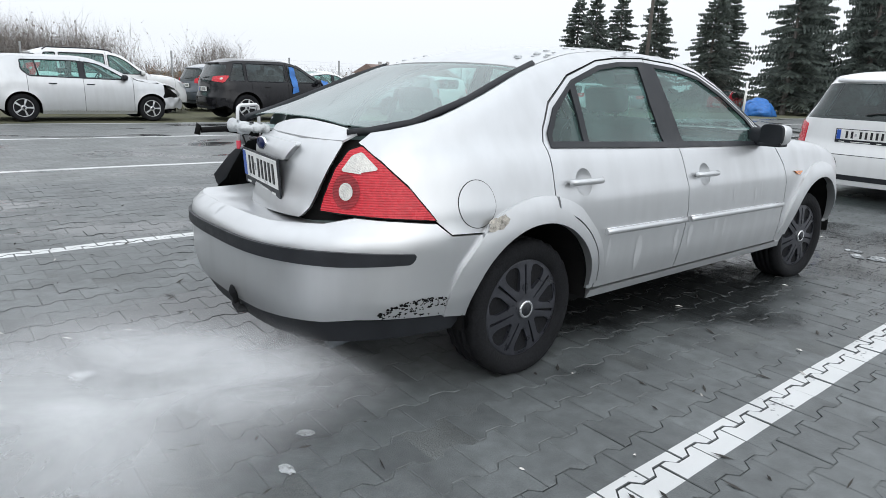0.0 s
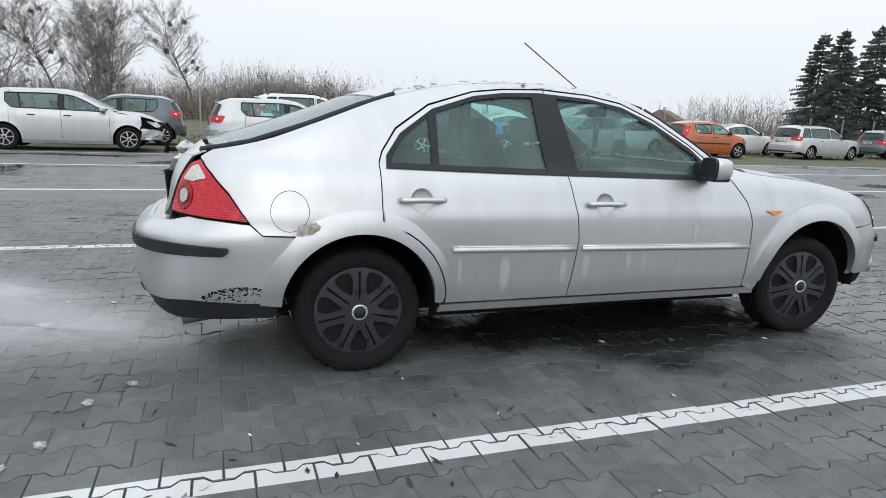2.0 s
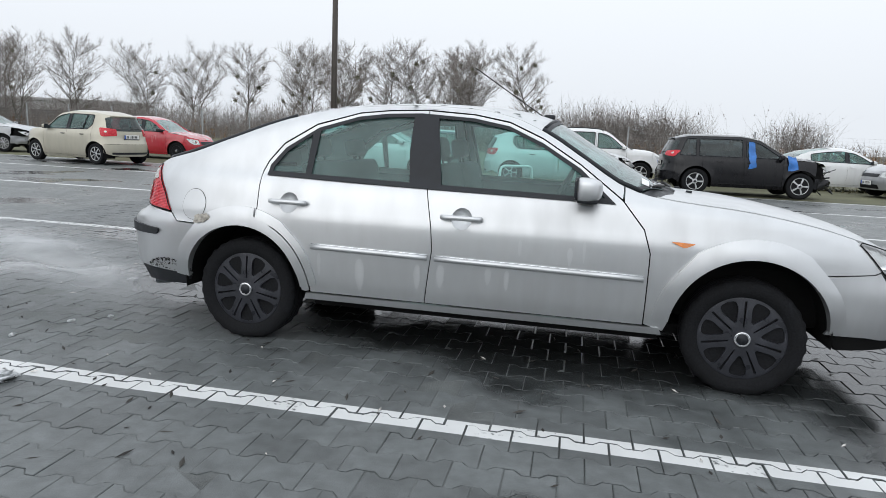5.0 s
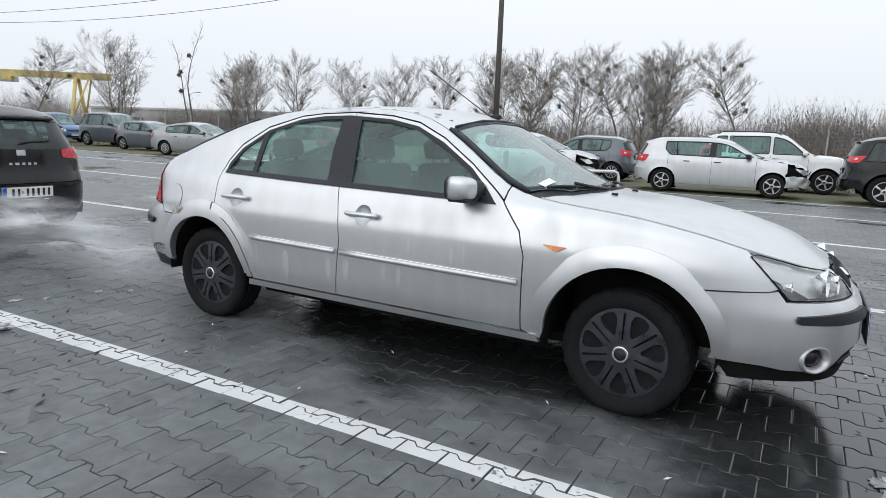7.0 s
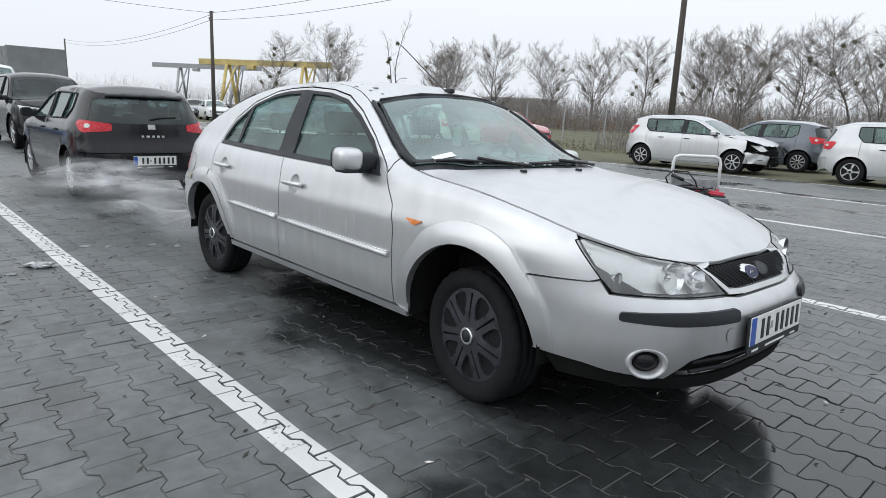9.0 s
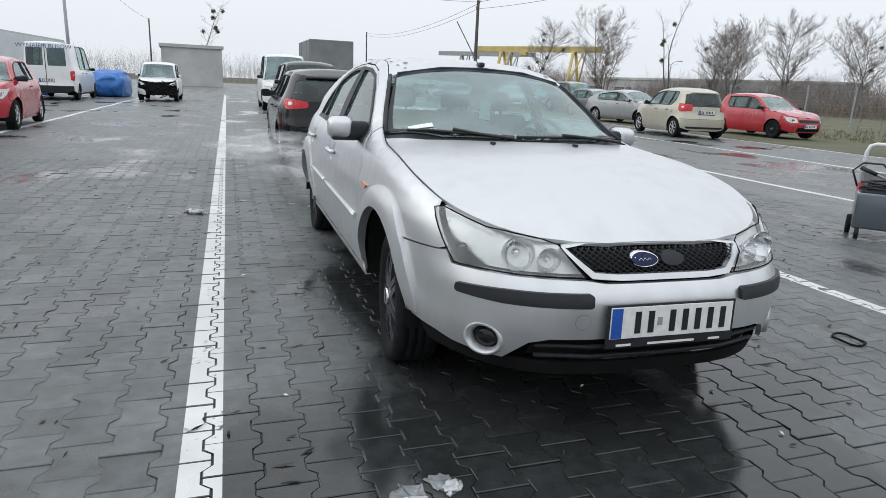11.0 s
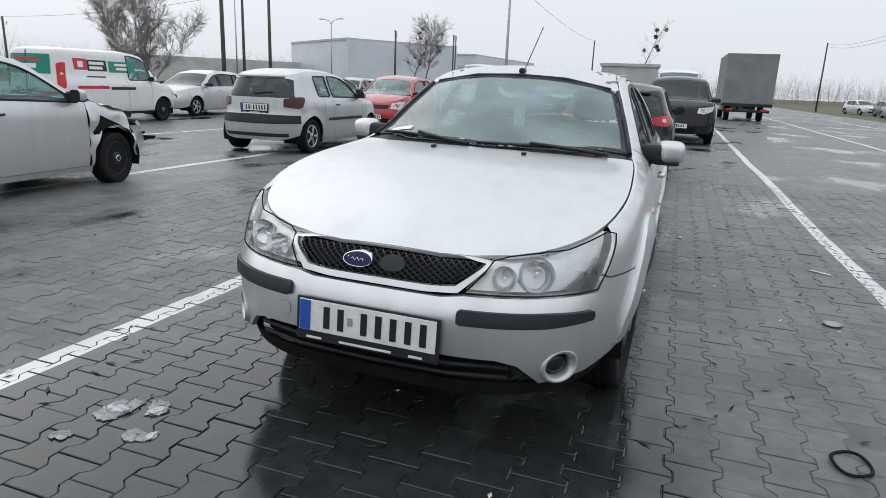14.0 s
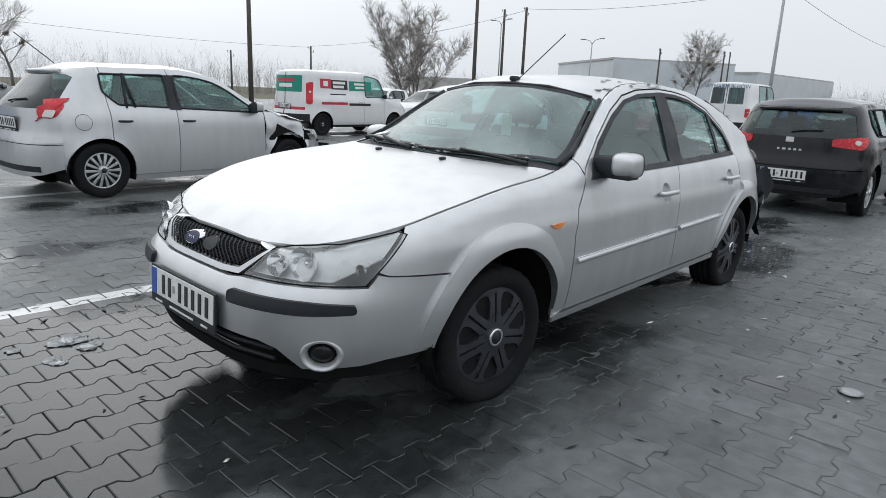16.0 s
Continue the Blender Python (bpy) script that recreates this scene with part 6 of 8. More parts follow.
# row along the verge
vehicle("pale_hatchback", "pale silver hatchback with its front bumper smashed off", pose(-0.05, 15.2, 0, 0, 0, 1), PEARL, "hatch", 2.685, 0.9, 0.85, 0.86, 1.48, 0.97, 0.98, 0.74, 0.95, 0.25, seed=3, wreck=1, doors=4, wheels="five", group=CARS, tail_z=(0.78, 0.98))
vehicle("pale_wrecked_hatchback", "pale silver hatchback with a broken front corner", pose(-5.4, 15.0, 0, 0, 0, 1), PEARL, "hatch", 2.65, 0.86, 0.72, 0.86, 1.48, 0.97, 0.97, 0.74, 0.98, 0.22, seed=5, wreck=1, wheels="seven", group=CARS, tail_z=(0.9, 1.15))
vehicle("grey_hatchback", "dark grey hatchback parked nose to the verge", pose(-4.75, 17.9, 0, 0, 0, 182), GREYP, "hatch", **small, h=1.47, seed=6, wheels="ten", group=CARS, tail_z=(0.82, 1.02))
vehicle("white_off_roader", "white off-roader with roof rails behind other cars", pose(1.15, 18.3, 0, 0, 0, 2), WHITE, "suv", 2.64, 0.85, 0.9, 0.88, 1.72, 1.08, 1.08, 0.88, 0.95, 0.2, r=0.34, seed=7, rails=True, group=CARS, tail_z=(0.95, 1.3))
sportage, sport_sh = vehicle("black_off_roader", "black off-roader with blue plastic taped in its window", pose(4.92, 15.05, 0, 0, 0, 2), BLACKP, "suv", 2.64, 0.9, 0.88, 0.9, 1.63, 1.03, 1.05, 0.86, 0.98, 0.2, r=0.345, seed=8, wreck=1, glass=DARKGLASS, group=CARS, tail_z=(0.98, 1.16), rails=False)
for x0, wd in ((0.05, 0.16), (1.05, 0.22)):
    lp = [(x0 - wd / 2, 1.45 if x0 < 0.5 else 1.12), (x0 + wd / 2, 1.45 if x0 < 0.5 else 1.1), (x0 + wd / 2 + 0.04, 0.78), (x0 - wd / 3, 0.74)]
    part("blue_plastic", torn(sport_sh.uv(lp), lambda s, z, o: sport_sh.wall(s, z, 0.035), 0.03, 3.0, 0.05), TARP, sportage, "torn blue plastic sheet")
vehicle("dark_grey_hatchback", "dark hatchback behind the black off-roader", pose(5.4, 19.4, 0, 0, 0, 12), GREYP, "hatch", **small, h=1.5, seed=9, glass=DARKGLASS, group=CARS, tail_z=(0.85, 1.05))
vehicle("white_saloon", "white saloon in the second row", pose(9.3, 20.2, 0, 0, 0, 5), WHITE, "sedan", 2.6, 0.9, 0.95, 0.85, 1.45, deck=1.03, seed=10, group=CARS)
vehicle("dented_grey_hatchback", "grey small hatchback with dented doors", pose(10.95, 17.6, 0, 0, 0, 187), MIDP, "hatch", 2.37, 0.7, 0.55, 0.82, 1.5, 0.98, 0.98, 0.78, 0.92, 0.28, seed=11, black_pillar=False, wheels="steel", wheel_m=TRIM, group=CARS)
vehicle("white_hatchback", "white hatchback in the second row", pose(14.6, 20.4, 0, 0, 0, 180), WHITE, "hatch", **small, seed=12, group=CARS)
vehicle("orange_small_hatchback", "bright orange small hatchback on wet asphalt", pose(17.3, 18.4, 0, 0, 0, -3), ORANGEP, "hatch", 2.37, 0.66, 0.5, 0.79, 1.48, 0.96, 0.97, 0.76, 0.9, 0.3, seed=13, kick=0.03, black_pillar=False, strip=True, group=CARS, tail_z=(0.85, 1.25), tail_y=(0.62, 0.74))
vehicle("white_far_saloon", "white saloon beyond the orange car", pose(22.0, 21.5, 0, 0, 0, 3), WHITE, "sedan", 2.6, 0.9, 0.95, 0.85, 1.45, deck=1.03, seed=14, group=CARS)
vehicle("pale_estate", "pale silver estate car with roof rails", pose(24.2, 18.9, 0, 0, 0, 4), PEARL, "wagon", 2.7, 0.9, 1.0, 0.87, 1.5, seed=15, rails=True, group=CARS, tail_z=(0.8, 1.0))
vehicle("dark_far_hatchback", "dark hatchback at the end of the row", pose(31.0, 20.3, 0, 0, 0, 3), GREYP, "hatch", **small, seed=16, glass=DARKGLASS, group=CARS)
vehicle("beige_hatchback", "beige small hatchback with rounded back", pose(-14.0, 12.75, 0, 0, 0, 170), BEIGEP, "hatch", 2.43, 0.68, 0.6, 0.82, 1.54, 0.97, 0.98, 0.8, 0.85, 0.28, seed=17, wheels="seven", group=CARS, tail_z=(0.8, 1.05))
vehicle("red_saloon", "red hatchback with a bumped nose", pose(-14.55, 16.9, 0, 0, 0, 0), REDP, "hatch", 2.48, 0.8, 0.62, 0.83, 1.49, seed=18, wheels="steel", wheel_m=TRIM, group=CARS, wreck=2)
vehicle("silver_wrecked_saloon", "silver saloon with its front wing crushed", pose(-20.9, 15.6, 0, 0, 0, 12), MIDP, "sedan", 2.64, 0.95, 1.0, 0.88, 1.44, deck=1.02, seed=19, wreck=1, wheels="ten", group=CARS)
vehicle("dark_hatchback", "dark grey hatchback parked in the long row", pose(-26.6, 17.4, 0, 0, 0, 4), GREYP, "hatch", 2.6, 0.85, 0.75, 0.86, 1.46, seed=20, group=CARS)
vehicle("dark_off_roader", "dark grey off-roader with a crushed bonnet", pose(-32.0, 19.0, 0, 0, 0, 3), GREYP, "suv", 2.79, 0.85, 1.0, 0.93, 1.86, 1.15, 1.12, 0.95, 0.95, 0.3, r=0.38, seed=21, wreck=1, group=CARS)
vehicle("grey_five_door", "grey five-door hatchback in the long row", pose(-33.6, 15.6, 0, 0, 0, -18), GREYP, "hatch", 2.6, 0.85, 0.75, 0.86, 1.46, seed=22, group=CARS)
vehicle("blue_van", "blue delivery van in the long row", pose(-39.0, 19.5, 0, 0, 0, 0), BLUEP, "van", 2.7, 0.8, 0.75, 0.87, 1.82, 1.1, 1.1, 0.85, 1.1, 0.6, seed=23, back_glass=True, group=CARS)
vehicle("white_row_saloon", "white saloon in the long row", pose(-43.0, 16.8, 0, 0, 0, -12), WHITE, "sedan", 2.6, 0.9, 0.95, 0.85, 1.45, deck=1.03, seed=24, group=CARS)
for k, (x, y, pm) in enumerate(((-48.5, 17.5, GREYP), (-53.5, 18.5, BLACKP), (-59, 18.0, MIDP), (-65, 19.0, GREYP), (-46.0, 21.5, WHITE), (-71, 18.0, PEARL))):
    vehicle("far_car", "car far along the row, seen small", pose(x, y, 0, 0, 0, -8 + 5 * k), pm, "hatch" if k % 2 else "sedan", 2.6, 0.85, 0.8, 0.86, 1.46, seed=30 + k, g=0.16, seats=False, glass=DARKGLASS, group=CARS)
# beside and behind the saloon
ibiza, ibiza_sh = vehicle("black_hatchback", "glossy black five-door hatchback with red tail lamps", pose(-7.2, 0.08, 0, 0, 0, 180), BLACKP, "hatch", 2.46, 0.84, 0.74, 0.845, 1.445, 0.96, 0.96, 0.72, 0.92, 0.25, seed=40, g=0.06, wheels="ten", group=CARS, tail_z=(0.83, 0.98), tail_y=(0.47, 0.76))
for y0, y1, z0, z1 in ((-0.045, 0.045, 0.885, 0.945), (-0.13, -0.10, 0.785, 0.81), (-0.07, -0.03, 0.785, 0.81), (0.0, 0.03, 0.785, 0.81), (0.06, 0.09, 0.785, 0.81), (0.12, 0.15, 0.785, 0.81)):
    part("tail_badge", wrap(ibiza_sh.uv([("r", y1, z0), ("r", y1, z1), ("r", y0, z1), ("r", y0, z0)]), ibiza_sh, 0.1, 0.004, 0.008), ALLOY, ibiza)
getz, getz_sh = vehicle("silver_small_hatchback", "silver three-door hatchback with black bumper strips", pose(-7.08, -6.0, 0, 0, 0, 182), DULLSILVER, "hatch", 2.455, 0.72, 0.63, 0.83, 1.48, 0.97, 0.97, 0.76, 0.88, 0.28, seed=41, g=0.06, doors=3, strip=True, wheels="five", tail=SMOKE, group=CARS, tail_z=(0.78, 0.98), tail_y=(0.55, 0.76))
part("rear_strip", wrap(getz_sh.uv([("r", 0.76, 0.53), ("r", 0.76, 0.67), ("r", 0.0, 0.68), ("r", -0.76, 0.67), ("r", -0.76, 0.53), ("r", 0, 0.52)]), getz_sh, 0.1, 0.02, 0.022), TRIM, getz)
vehicle("red_small_hatchback", "red three-door hatchback with snow dust on its roof", pose(-12.55, -6.45, 0, 0, 0, 3), REDP, "hatch", 2.37, 0.66, 0.58, 0.82, 1.5, 0.98, 0.98, 0.8, 0.9, 0.3, seed=42, g=0.07, doors=3, wheels="five", group=CARS)
corsa, corsa_sh = vehicle("silver_hatchback_wreck", "silver five-door hatchback with a crushed front wing", pose(-0.36, -6.02, 0, 0, 0, 184), PEARL, "hatch", 2.51, 0.82, 0.67, 0.845, 1.49, 0.97, 0.96, 0.69, 0.90, 0.22, rise=0.10, drop=0.07, slope=0.75, pillar=-0.36, seed=43, g=0.06, wreck=1, wheels="fourteen", group=CARS, tail_z=(0.86, 1.02), tail_y=(0.60, 0.72))
tl = part("tail_lamp_cover", wrap(rounded(corsa_sh.uv([("r", 0.60, 0.83), (-1.84, 0.83), (-1.72, 0.91), (-1.60, 1.05), (-1.60, 1.08), (-1.82, 1.06), ("r", 0.67, 1.0)]), 0.03), corsa_sh, 0.04, 0.02, 0.018), REDLENS, corsa, "large red tail lamp wrapped round the corner")
part("clear_lens", wrap(rounded(corsa_sh.uv([("r", 0.66, 0.88), ("r", 0.74, 0.875), ("r", 0.76, 0.95), ("r", 0.69, 0.955)]), 0.015), corsa_sh, 0.03, 0.004, 0.025), CLEARLENS, tl)
cf = [(-1.42 + 0.085 * math.cos(t), 0.83 + 0.085 * math.sin(t)) for t in (2 * math.pi * k / 32 for k in range(32))]
part("fuel_flap_gap", corsa_sh.flank(cf, 1, 0.03, 0, 0.002), MATT, corsa)
part("fuel_flap", corsa_sh.flank([(-1.42 + (x + 1.42) * 0.94, 0.83 + (z - 0.83) * 0.94) for x, z in cf], 1, 0.03, 0.001, 0.0036), PEARL, corsa)
part("bumper_strip", wrap(rounded(corsa_sh.uv([("r", 0.55, 0.60), (-1.85, 0.60), (-1.62, 0.615), (-1.62, 0.655), (-1.85, 0.655), ("r", 0.55, 0.65)]), 0.015), corsa_sh, 0.05, 0.02, 0.018), PEARL, corsa)
part("window_bar", tube([corsa_sh.wall(corsa_sh.sx(-0.93 + 0.10 * (z - 0.98)), z, -0.002, 1) for z in (0.98, 1.1, 1.2, 1.3, 1.36)], 0.014, 6), TRIM, corsa)
part("aerial", tube([(-1.35, 0, 1.44), (-1.42, 0, 1.50), (-1.72, 0, 1.74)], 0.006, 5), INK, corsa)
dok, dok_sh = vehicle("white_delivery_van", "white delivery van with green and red stickers", pose(-8.9, -13.4, 0, 0, 0, 183), WHITE, "van", 2.81, 0.85, 0.72, 0.86, 1.82, 1.08, 1.06, 0.82, 1.2, 0.75, r=0.31, seed=44, g=0.08, wheels="steel", wheel_m=TRIM, back_glass=False, black_low=True, group=CARS, tail_z=(0.85, 1.45), tail_y=(0.74, 0.80))
for nm, x0, x1, z0, z1, mt, up in (("red_sticker", -1.42, -1.02, 1.30, 1.56, REDST, 0), ("dark_sticker", -1.02, -0.42, 1.28, 1.54, INK, 0), ("green_sticker", -0.36, 0.52, 1.26, 1.53, GREEN, 0), ("red_stripe", -1.45, -0.5, 0.86, 0.93, REDST, 0), ("dark_stripe", -0.44, 0.4, 0.84, 0.91, INK, 0), ("dark_slit", -1.1, -0.5, 1.10, 1.16, INK, 0),
                             ("white_mark", -1.30, -1.14, 1.36, 1.50, PLATE, 1), ("white_bar", -0.96, -0.50, 1.43, 1.50, PLATE, 1), ("white_bar", -0.96, -0.56, 1.32, 1.39, PLATE, 1), ("white_bar", -0.16, 0.28, 1.42, 1.48, PLATE, 1), ("pale_bar", -0.12, 0.24, 1.32, 1.38, PLATE, 1)):
    part(nm, dok_sh.flank([(x0, z0), (x1, z0), (x1, z1), (x0, z1)], 1, 0.1, 0.001, 0.003 + 0.003 * up), mt, dok)
for nm, y0, y1, z0, z1, mt, up in (("green_panel", -0.64, 0.64, 1.18, 1.62, GREEN, 0), ("red_band", -0.72, 0.72, 0.70, 0.78, REDST, 0), ("red_bar", -0.38, 0.38, 1.46, 1.54, REDST, 1), ("white_bar", -0.3, 0.3, 1.30, 1.40, PLATE, 1)):
    part(nm, wrap(dok_sh.uv([("r", y1, z0), ("r", y1, z1), ("r", y0, z1), ("r", y0, z0)]), dok_sh, 0.1, 0.001, 0.004 + 0.003 * up), mt, dok)
van, van_sh = vehicle("white_high_van", "white high-roofed van with dark rear windows", pose(-29.0, -8.4, 0, 0, 0, 180), WHITE, "van", 3.4, 0.9, 1.0, 0.99, 2.35, 1.25, 1.2, 0.95, 1.5, 0.95, r=0.33, seed=45, g=0.12, wheels="steel", wheel_m=TRIM, black_low=True, group=CARS, tail_z=(0.8, 1.2), tail_y=(0.86, 0.95), seats=False)
txt = bpy.data.curves.new("lettering", "FONT")
txt.body, txt.size, txt.align_x, txt.extrude = "WYNAJEM BUSÓW", 0.235, "CENTER", 0.004
tx = new("lettering", txt)
tx.data.materials.append(BLUEP)
tx.parent = van
tx.matrix_local = Matrix.Translation((van_sh.wall(van_sh.top, 2.12, 0.02).x - 0.01, 0, 2.05)) @ Euler((radians(90), 0, radians(-90))).to_matrix().to_4x4()
vehicle("small_white_van", "small white van with a dark damaged nose", pose(-30.5, -4.5, 0, 0, 0, 0), WHITE, "van", 2.7, 0.8, 0.75, 0.87, 1.8, 1.1, 1.05, 0.85, 1.1, 0.6, seed=46, g=0.12, group=CARS, wreck=1, seats=False)
vehicle("dark_tall_off_roader", "dark tall off-roader facing the aisle", pose(-15.9, 0.9, 0, 0, 0, 1), BLACKP, "suv", 2.8, 0.9, 1.0, 0.96, 1.80, 1.12, 1.12, 0.98, 0.95, 0.3, r=0.38, seed=47, g=0.09, glass=DARKGLASS, group=CARS)
vehicle("white_panel_van", "white van behind the dark off-roader", pose(-24.5, 0.8, 0, 0, 0, 0), WHITE, "van", 3.2, 0.9, 1.0, 0.97, 2.25, 1.25, 1.2, 0.95, 1.45, 0.95, r=0.33, seed=48, g=0.12, group=CARS, seats=False)
vehicle("white_estate", "dirty white estate car with a wide rear window", pose(7.35, 0.16, 0, 0, 0, 0), WHITE, "wagon", 2.58, 0.85, 0.98, 0.85, 1.58, 1.0, 0.97, 0.74, 0.9, 0.25, seed=49, g=0.07, strip=True, group=CARS, tail_z=(0.64, 0.95), tail_y=(0.68, 0.78))
for k, (x, y, yaw, pm) in enumerate(((-6.5, -19.5, 175, BLACKP), (-1.0, -20.5, 182, MIDP), (3.0, -11.5, 185, BLUEP), (2.0, -20.0, 180, WHITE), (-18.0, -22.0, 20, WHITE), (-22.5, -21.5, 15, WHITE), (-14.0, -14.5, 5, PEARL), (-19.5, -12.8, 0, GREYP), (-24.0, -14.0, 8, MIDP), (-29.5, -16.0, 12, PEARL), (-35.0, -15.0, 4, GREYP), (-28.0, -22.0, 5, BLACKP), (-40.0, -18.5, 5, WHITE), (-34.5, -11.5, 3, MIDP), (-46, -20, 9, GREYP), (44, 22, 10, REDP))):
    vehicle("distant_car", "car parked further off on the lot", pose(x, y, 0, 0, 0, yaw), pm, "sedan" if k % 2 else "hatch", 2.6, 0.86, 0.82, 0.86, 1.47, seed=60 + k, g=0.14, seats=False, glass=DARKGLASS, group=CARS)

# canvas truck
tr = thing("canvas_truck", "box truck with a grey canvas cover, seen from behind", "truck", pose(-37.5, 4.3, 0, 0, 0, 181), "trucks")
part("load_cover", shade(box(5.2, 2.5, 2.6, 0.05, (-0.6, 0, 2.22)), False), CANVAS, tr)
part("load_bed", box(5.25, 2.5, 0.16, 0.02, (-0.6, 0, 0.86)), TRIM, tr)
part("cab", shade(box(1.7, 2.0, 1.5, 0.18, (3.0, 0, 1.2), seg=3)), WHITE, tr)
part("rear_beam", box(0.12, 2.3, 0.14, 0.02, (-3.15, 0, 0.55)), TRIM, tr)
for y in (-0.85, 0.85):
    part("tail_lamp", box(0.05, 0.3, 0.12, 0.01, (-3.22, y, 0.62)), REDLENS, tr)
    for x in (-1.8, 2.7):
        part("tyre", lathe([(0.25, -0.12), (0.38, -0.13), (0.40, -0.1), (0.40, 0.1), (0.38, 0.13), (0.25, 0.12)], 28, None, "y", (x, y, 0.40)), RUBBER, tr)
    part("chassis_rail", box(5.8, 0.09, 0.2, 0.01, (0, y * 0.5, 0.68)), TRIM, tr)
for x in (-3.0, -1.8, -0.6, 0.6, 1.8):
    part("cover_rib", box(0.05, 2.54, 2.62, 0.01, (x, 0, 2.22)), CANVAS, tr)


# ---- trees, brush and distance ----
def twig(bm, a, b, ra, rb, n=3):
    """A thin tapered branch piece, open-ended."""
    d = (b - a)
    if d.length < 1e-6:
        return
    d.normalize()
    u = d.orthogonal().normalized()
    v = d.cross(u)
    q = []
    for p, r in ((a, ra), (b, rb)):
        q.append([bm.verts.new(p + r * (math.cos(t) * u + math.sin(t) * v)) for t in (2 * math.pi * k / n for k in range(n))])
    for k in range(n):
        bm.faces.new((q[0][k], q[0][(k + 1) % n], q[1][(k + 1) % n], q[1][k]))


def bare_tree(seed, h, spread=0.43, stems=1, low=0.16, nests=0, rise=0.62, branches=40, twigs=1.15, splay=(0.04, 0.11)):
    """Trunks with a leader, ascending limbs that fork, and bare twigs, as two meshes; some with balls of mistletoe."""
    rnd = random.Random(seed)
    trunk, crown = bmesh.new(), bmesh.new()
    ends = []

    def limb(p, d, length, r, steps, bm, n, curl, rend=0.35):
        """A bending branch; returns its joints."""
        out = [(p, d, r)]
        for k in range(steps):
            d = (d + Vector((rnd.gauss(0, 0.10), rnd.gauss(0, 0.10), curl + rnd.gauss(0, 0.05)))).normalized()
            e = p + d * length / steps
            r2 = r * rend ** (1 / steps)
            twig(bm, p, e, r, r2, n)
            p, r = e, r2
            out.append((p, d, r))
        return out

    def at(line, t):
        k = min(len(line) - 2, int(t * (len(line) - 1)))
        f = t * (len(line) - 1) - k
        return line[k][0].lerp(line[k + 1][0], f), line[k][1], line[k][2]
    for s in range(stems):
        a = 2 * math.pi * (s + rnd.random() * 0.5) / stems
        out = Vector((math.cos(a), math.sin(a), 0)) * (0.0 if stems == 1 else rnd.uniform(*splay))
        base = out * 1.2
        hs = h * (1.0 if s == 0 else rnd.uniform(0.78, 0.98))
        lead = limb(base, (Vector((0, 0, 1)) + out).normalized(), hs, h * 0.0165 / stems ** 0.35, 9, trunk, 7, 0.03, 0.12)
        nb = int(branches / stems ** 0.6)
        for k in range(nb):
            t = low + (0.97 - low) * (k + rnd.random()) / nb
            p, d, r = at(lead, t)
            q = (t - low) / (1 - low)
            ln = h * spread * (0.22 + 0.78 * math.sin(math.pi * (0.14 + 0.74 * q)) ** 0.8) * rnd.uniform(0.65, 1.15) / stems ** 0.25
            a = 2.4 * k + rnd.gauss(0, 0.5)
            side = Vector((math.cos(a), math.sin(a), rise * rnd.uniform(0.6, 1.4))) + out * 1.2
            bl = limb(p, side.normalized(), ln, max(0.022, min(r * 0.62, ln * 0.02)), 5, trunk if ln > 0.18 * h else crown, 4, 0.06)
            m = max(3, int(ln * 3.2 * twigs))
            for i in range(m):
                tt = 0.22 + 0.78 * (i + rnd.random()) / m
                p2, d2, r2 = at(bl, min(0.99, tt))
                ax = Vector((rnd.gauss(0, 1), rnd.gauss(0, 1), rnd.gauss(0.3, 0.6))).normalized()
                sl = limb(p2, (d2 + ax * 0.85).normalized(), max(0.5, ln * rnd.uniform(0.25, 0.5) * (1.2 - 0.6 * tt)), max(0.010, r2 * 0.5), 3, crown, 3, 0.07)
                for _ in range(int(7 * twigs)):
                    p3, d3, r3 = at(sl, rnd.uniform(0.25, 0.99))
                    ax = Vector((rnd.gauss(0, 1), rnd.gauss(0, 1), rnd.gauss(0.3, 0.7))).normalized()
                    twig(crown, p3, p3 + (d3 + ax * 0.8).normalized() * rnd.uniform(0.3, 0.8), 0.0085, 0.004, 3)
            if q < 0.8:
                ends.append(bl[-2][0])
    balls = []
    for k in range(nests):
        p = rnd.choice(ends)
        b = bmesh.new()
        for _ in range(70):
            d = Vector((rnd.gauss(0, 1), rnd.gauss(0, 1), rnd.gauss(0, 1))).normalized()
            twig(b, p, p + d * rnd.uniform(0.2, 0.36), 0.03, 0.02, 3)
        balls.append(b)
    zmax = max(v.co.z for v in crown.verts)
    for b in (trunk, crown, *balls):
        b.transform(Matrix.Scale(h / zmax, 4))
    return trunk, crown, balls


def plant(kind, label, bms, m, group):
    t = thing(kind, label, "tree", m, group)
    part("trunk", bms[0], BARK, t)
    part("crown", bms[1], TWIG, t)
    for b in bms[2]:
        part("mistletoe", b, MISTLE, t, "ball of mistletoe")
    return t


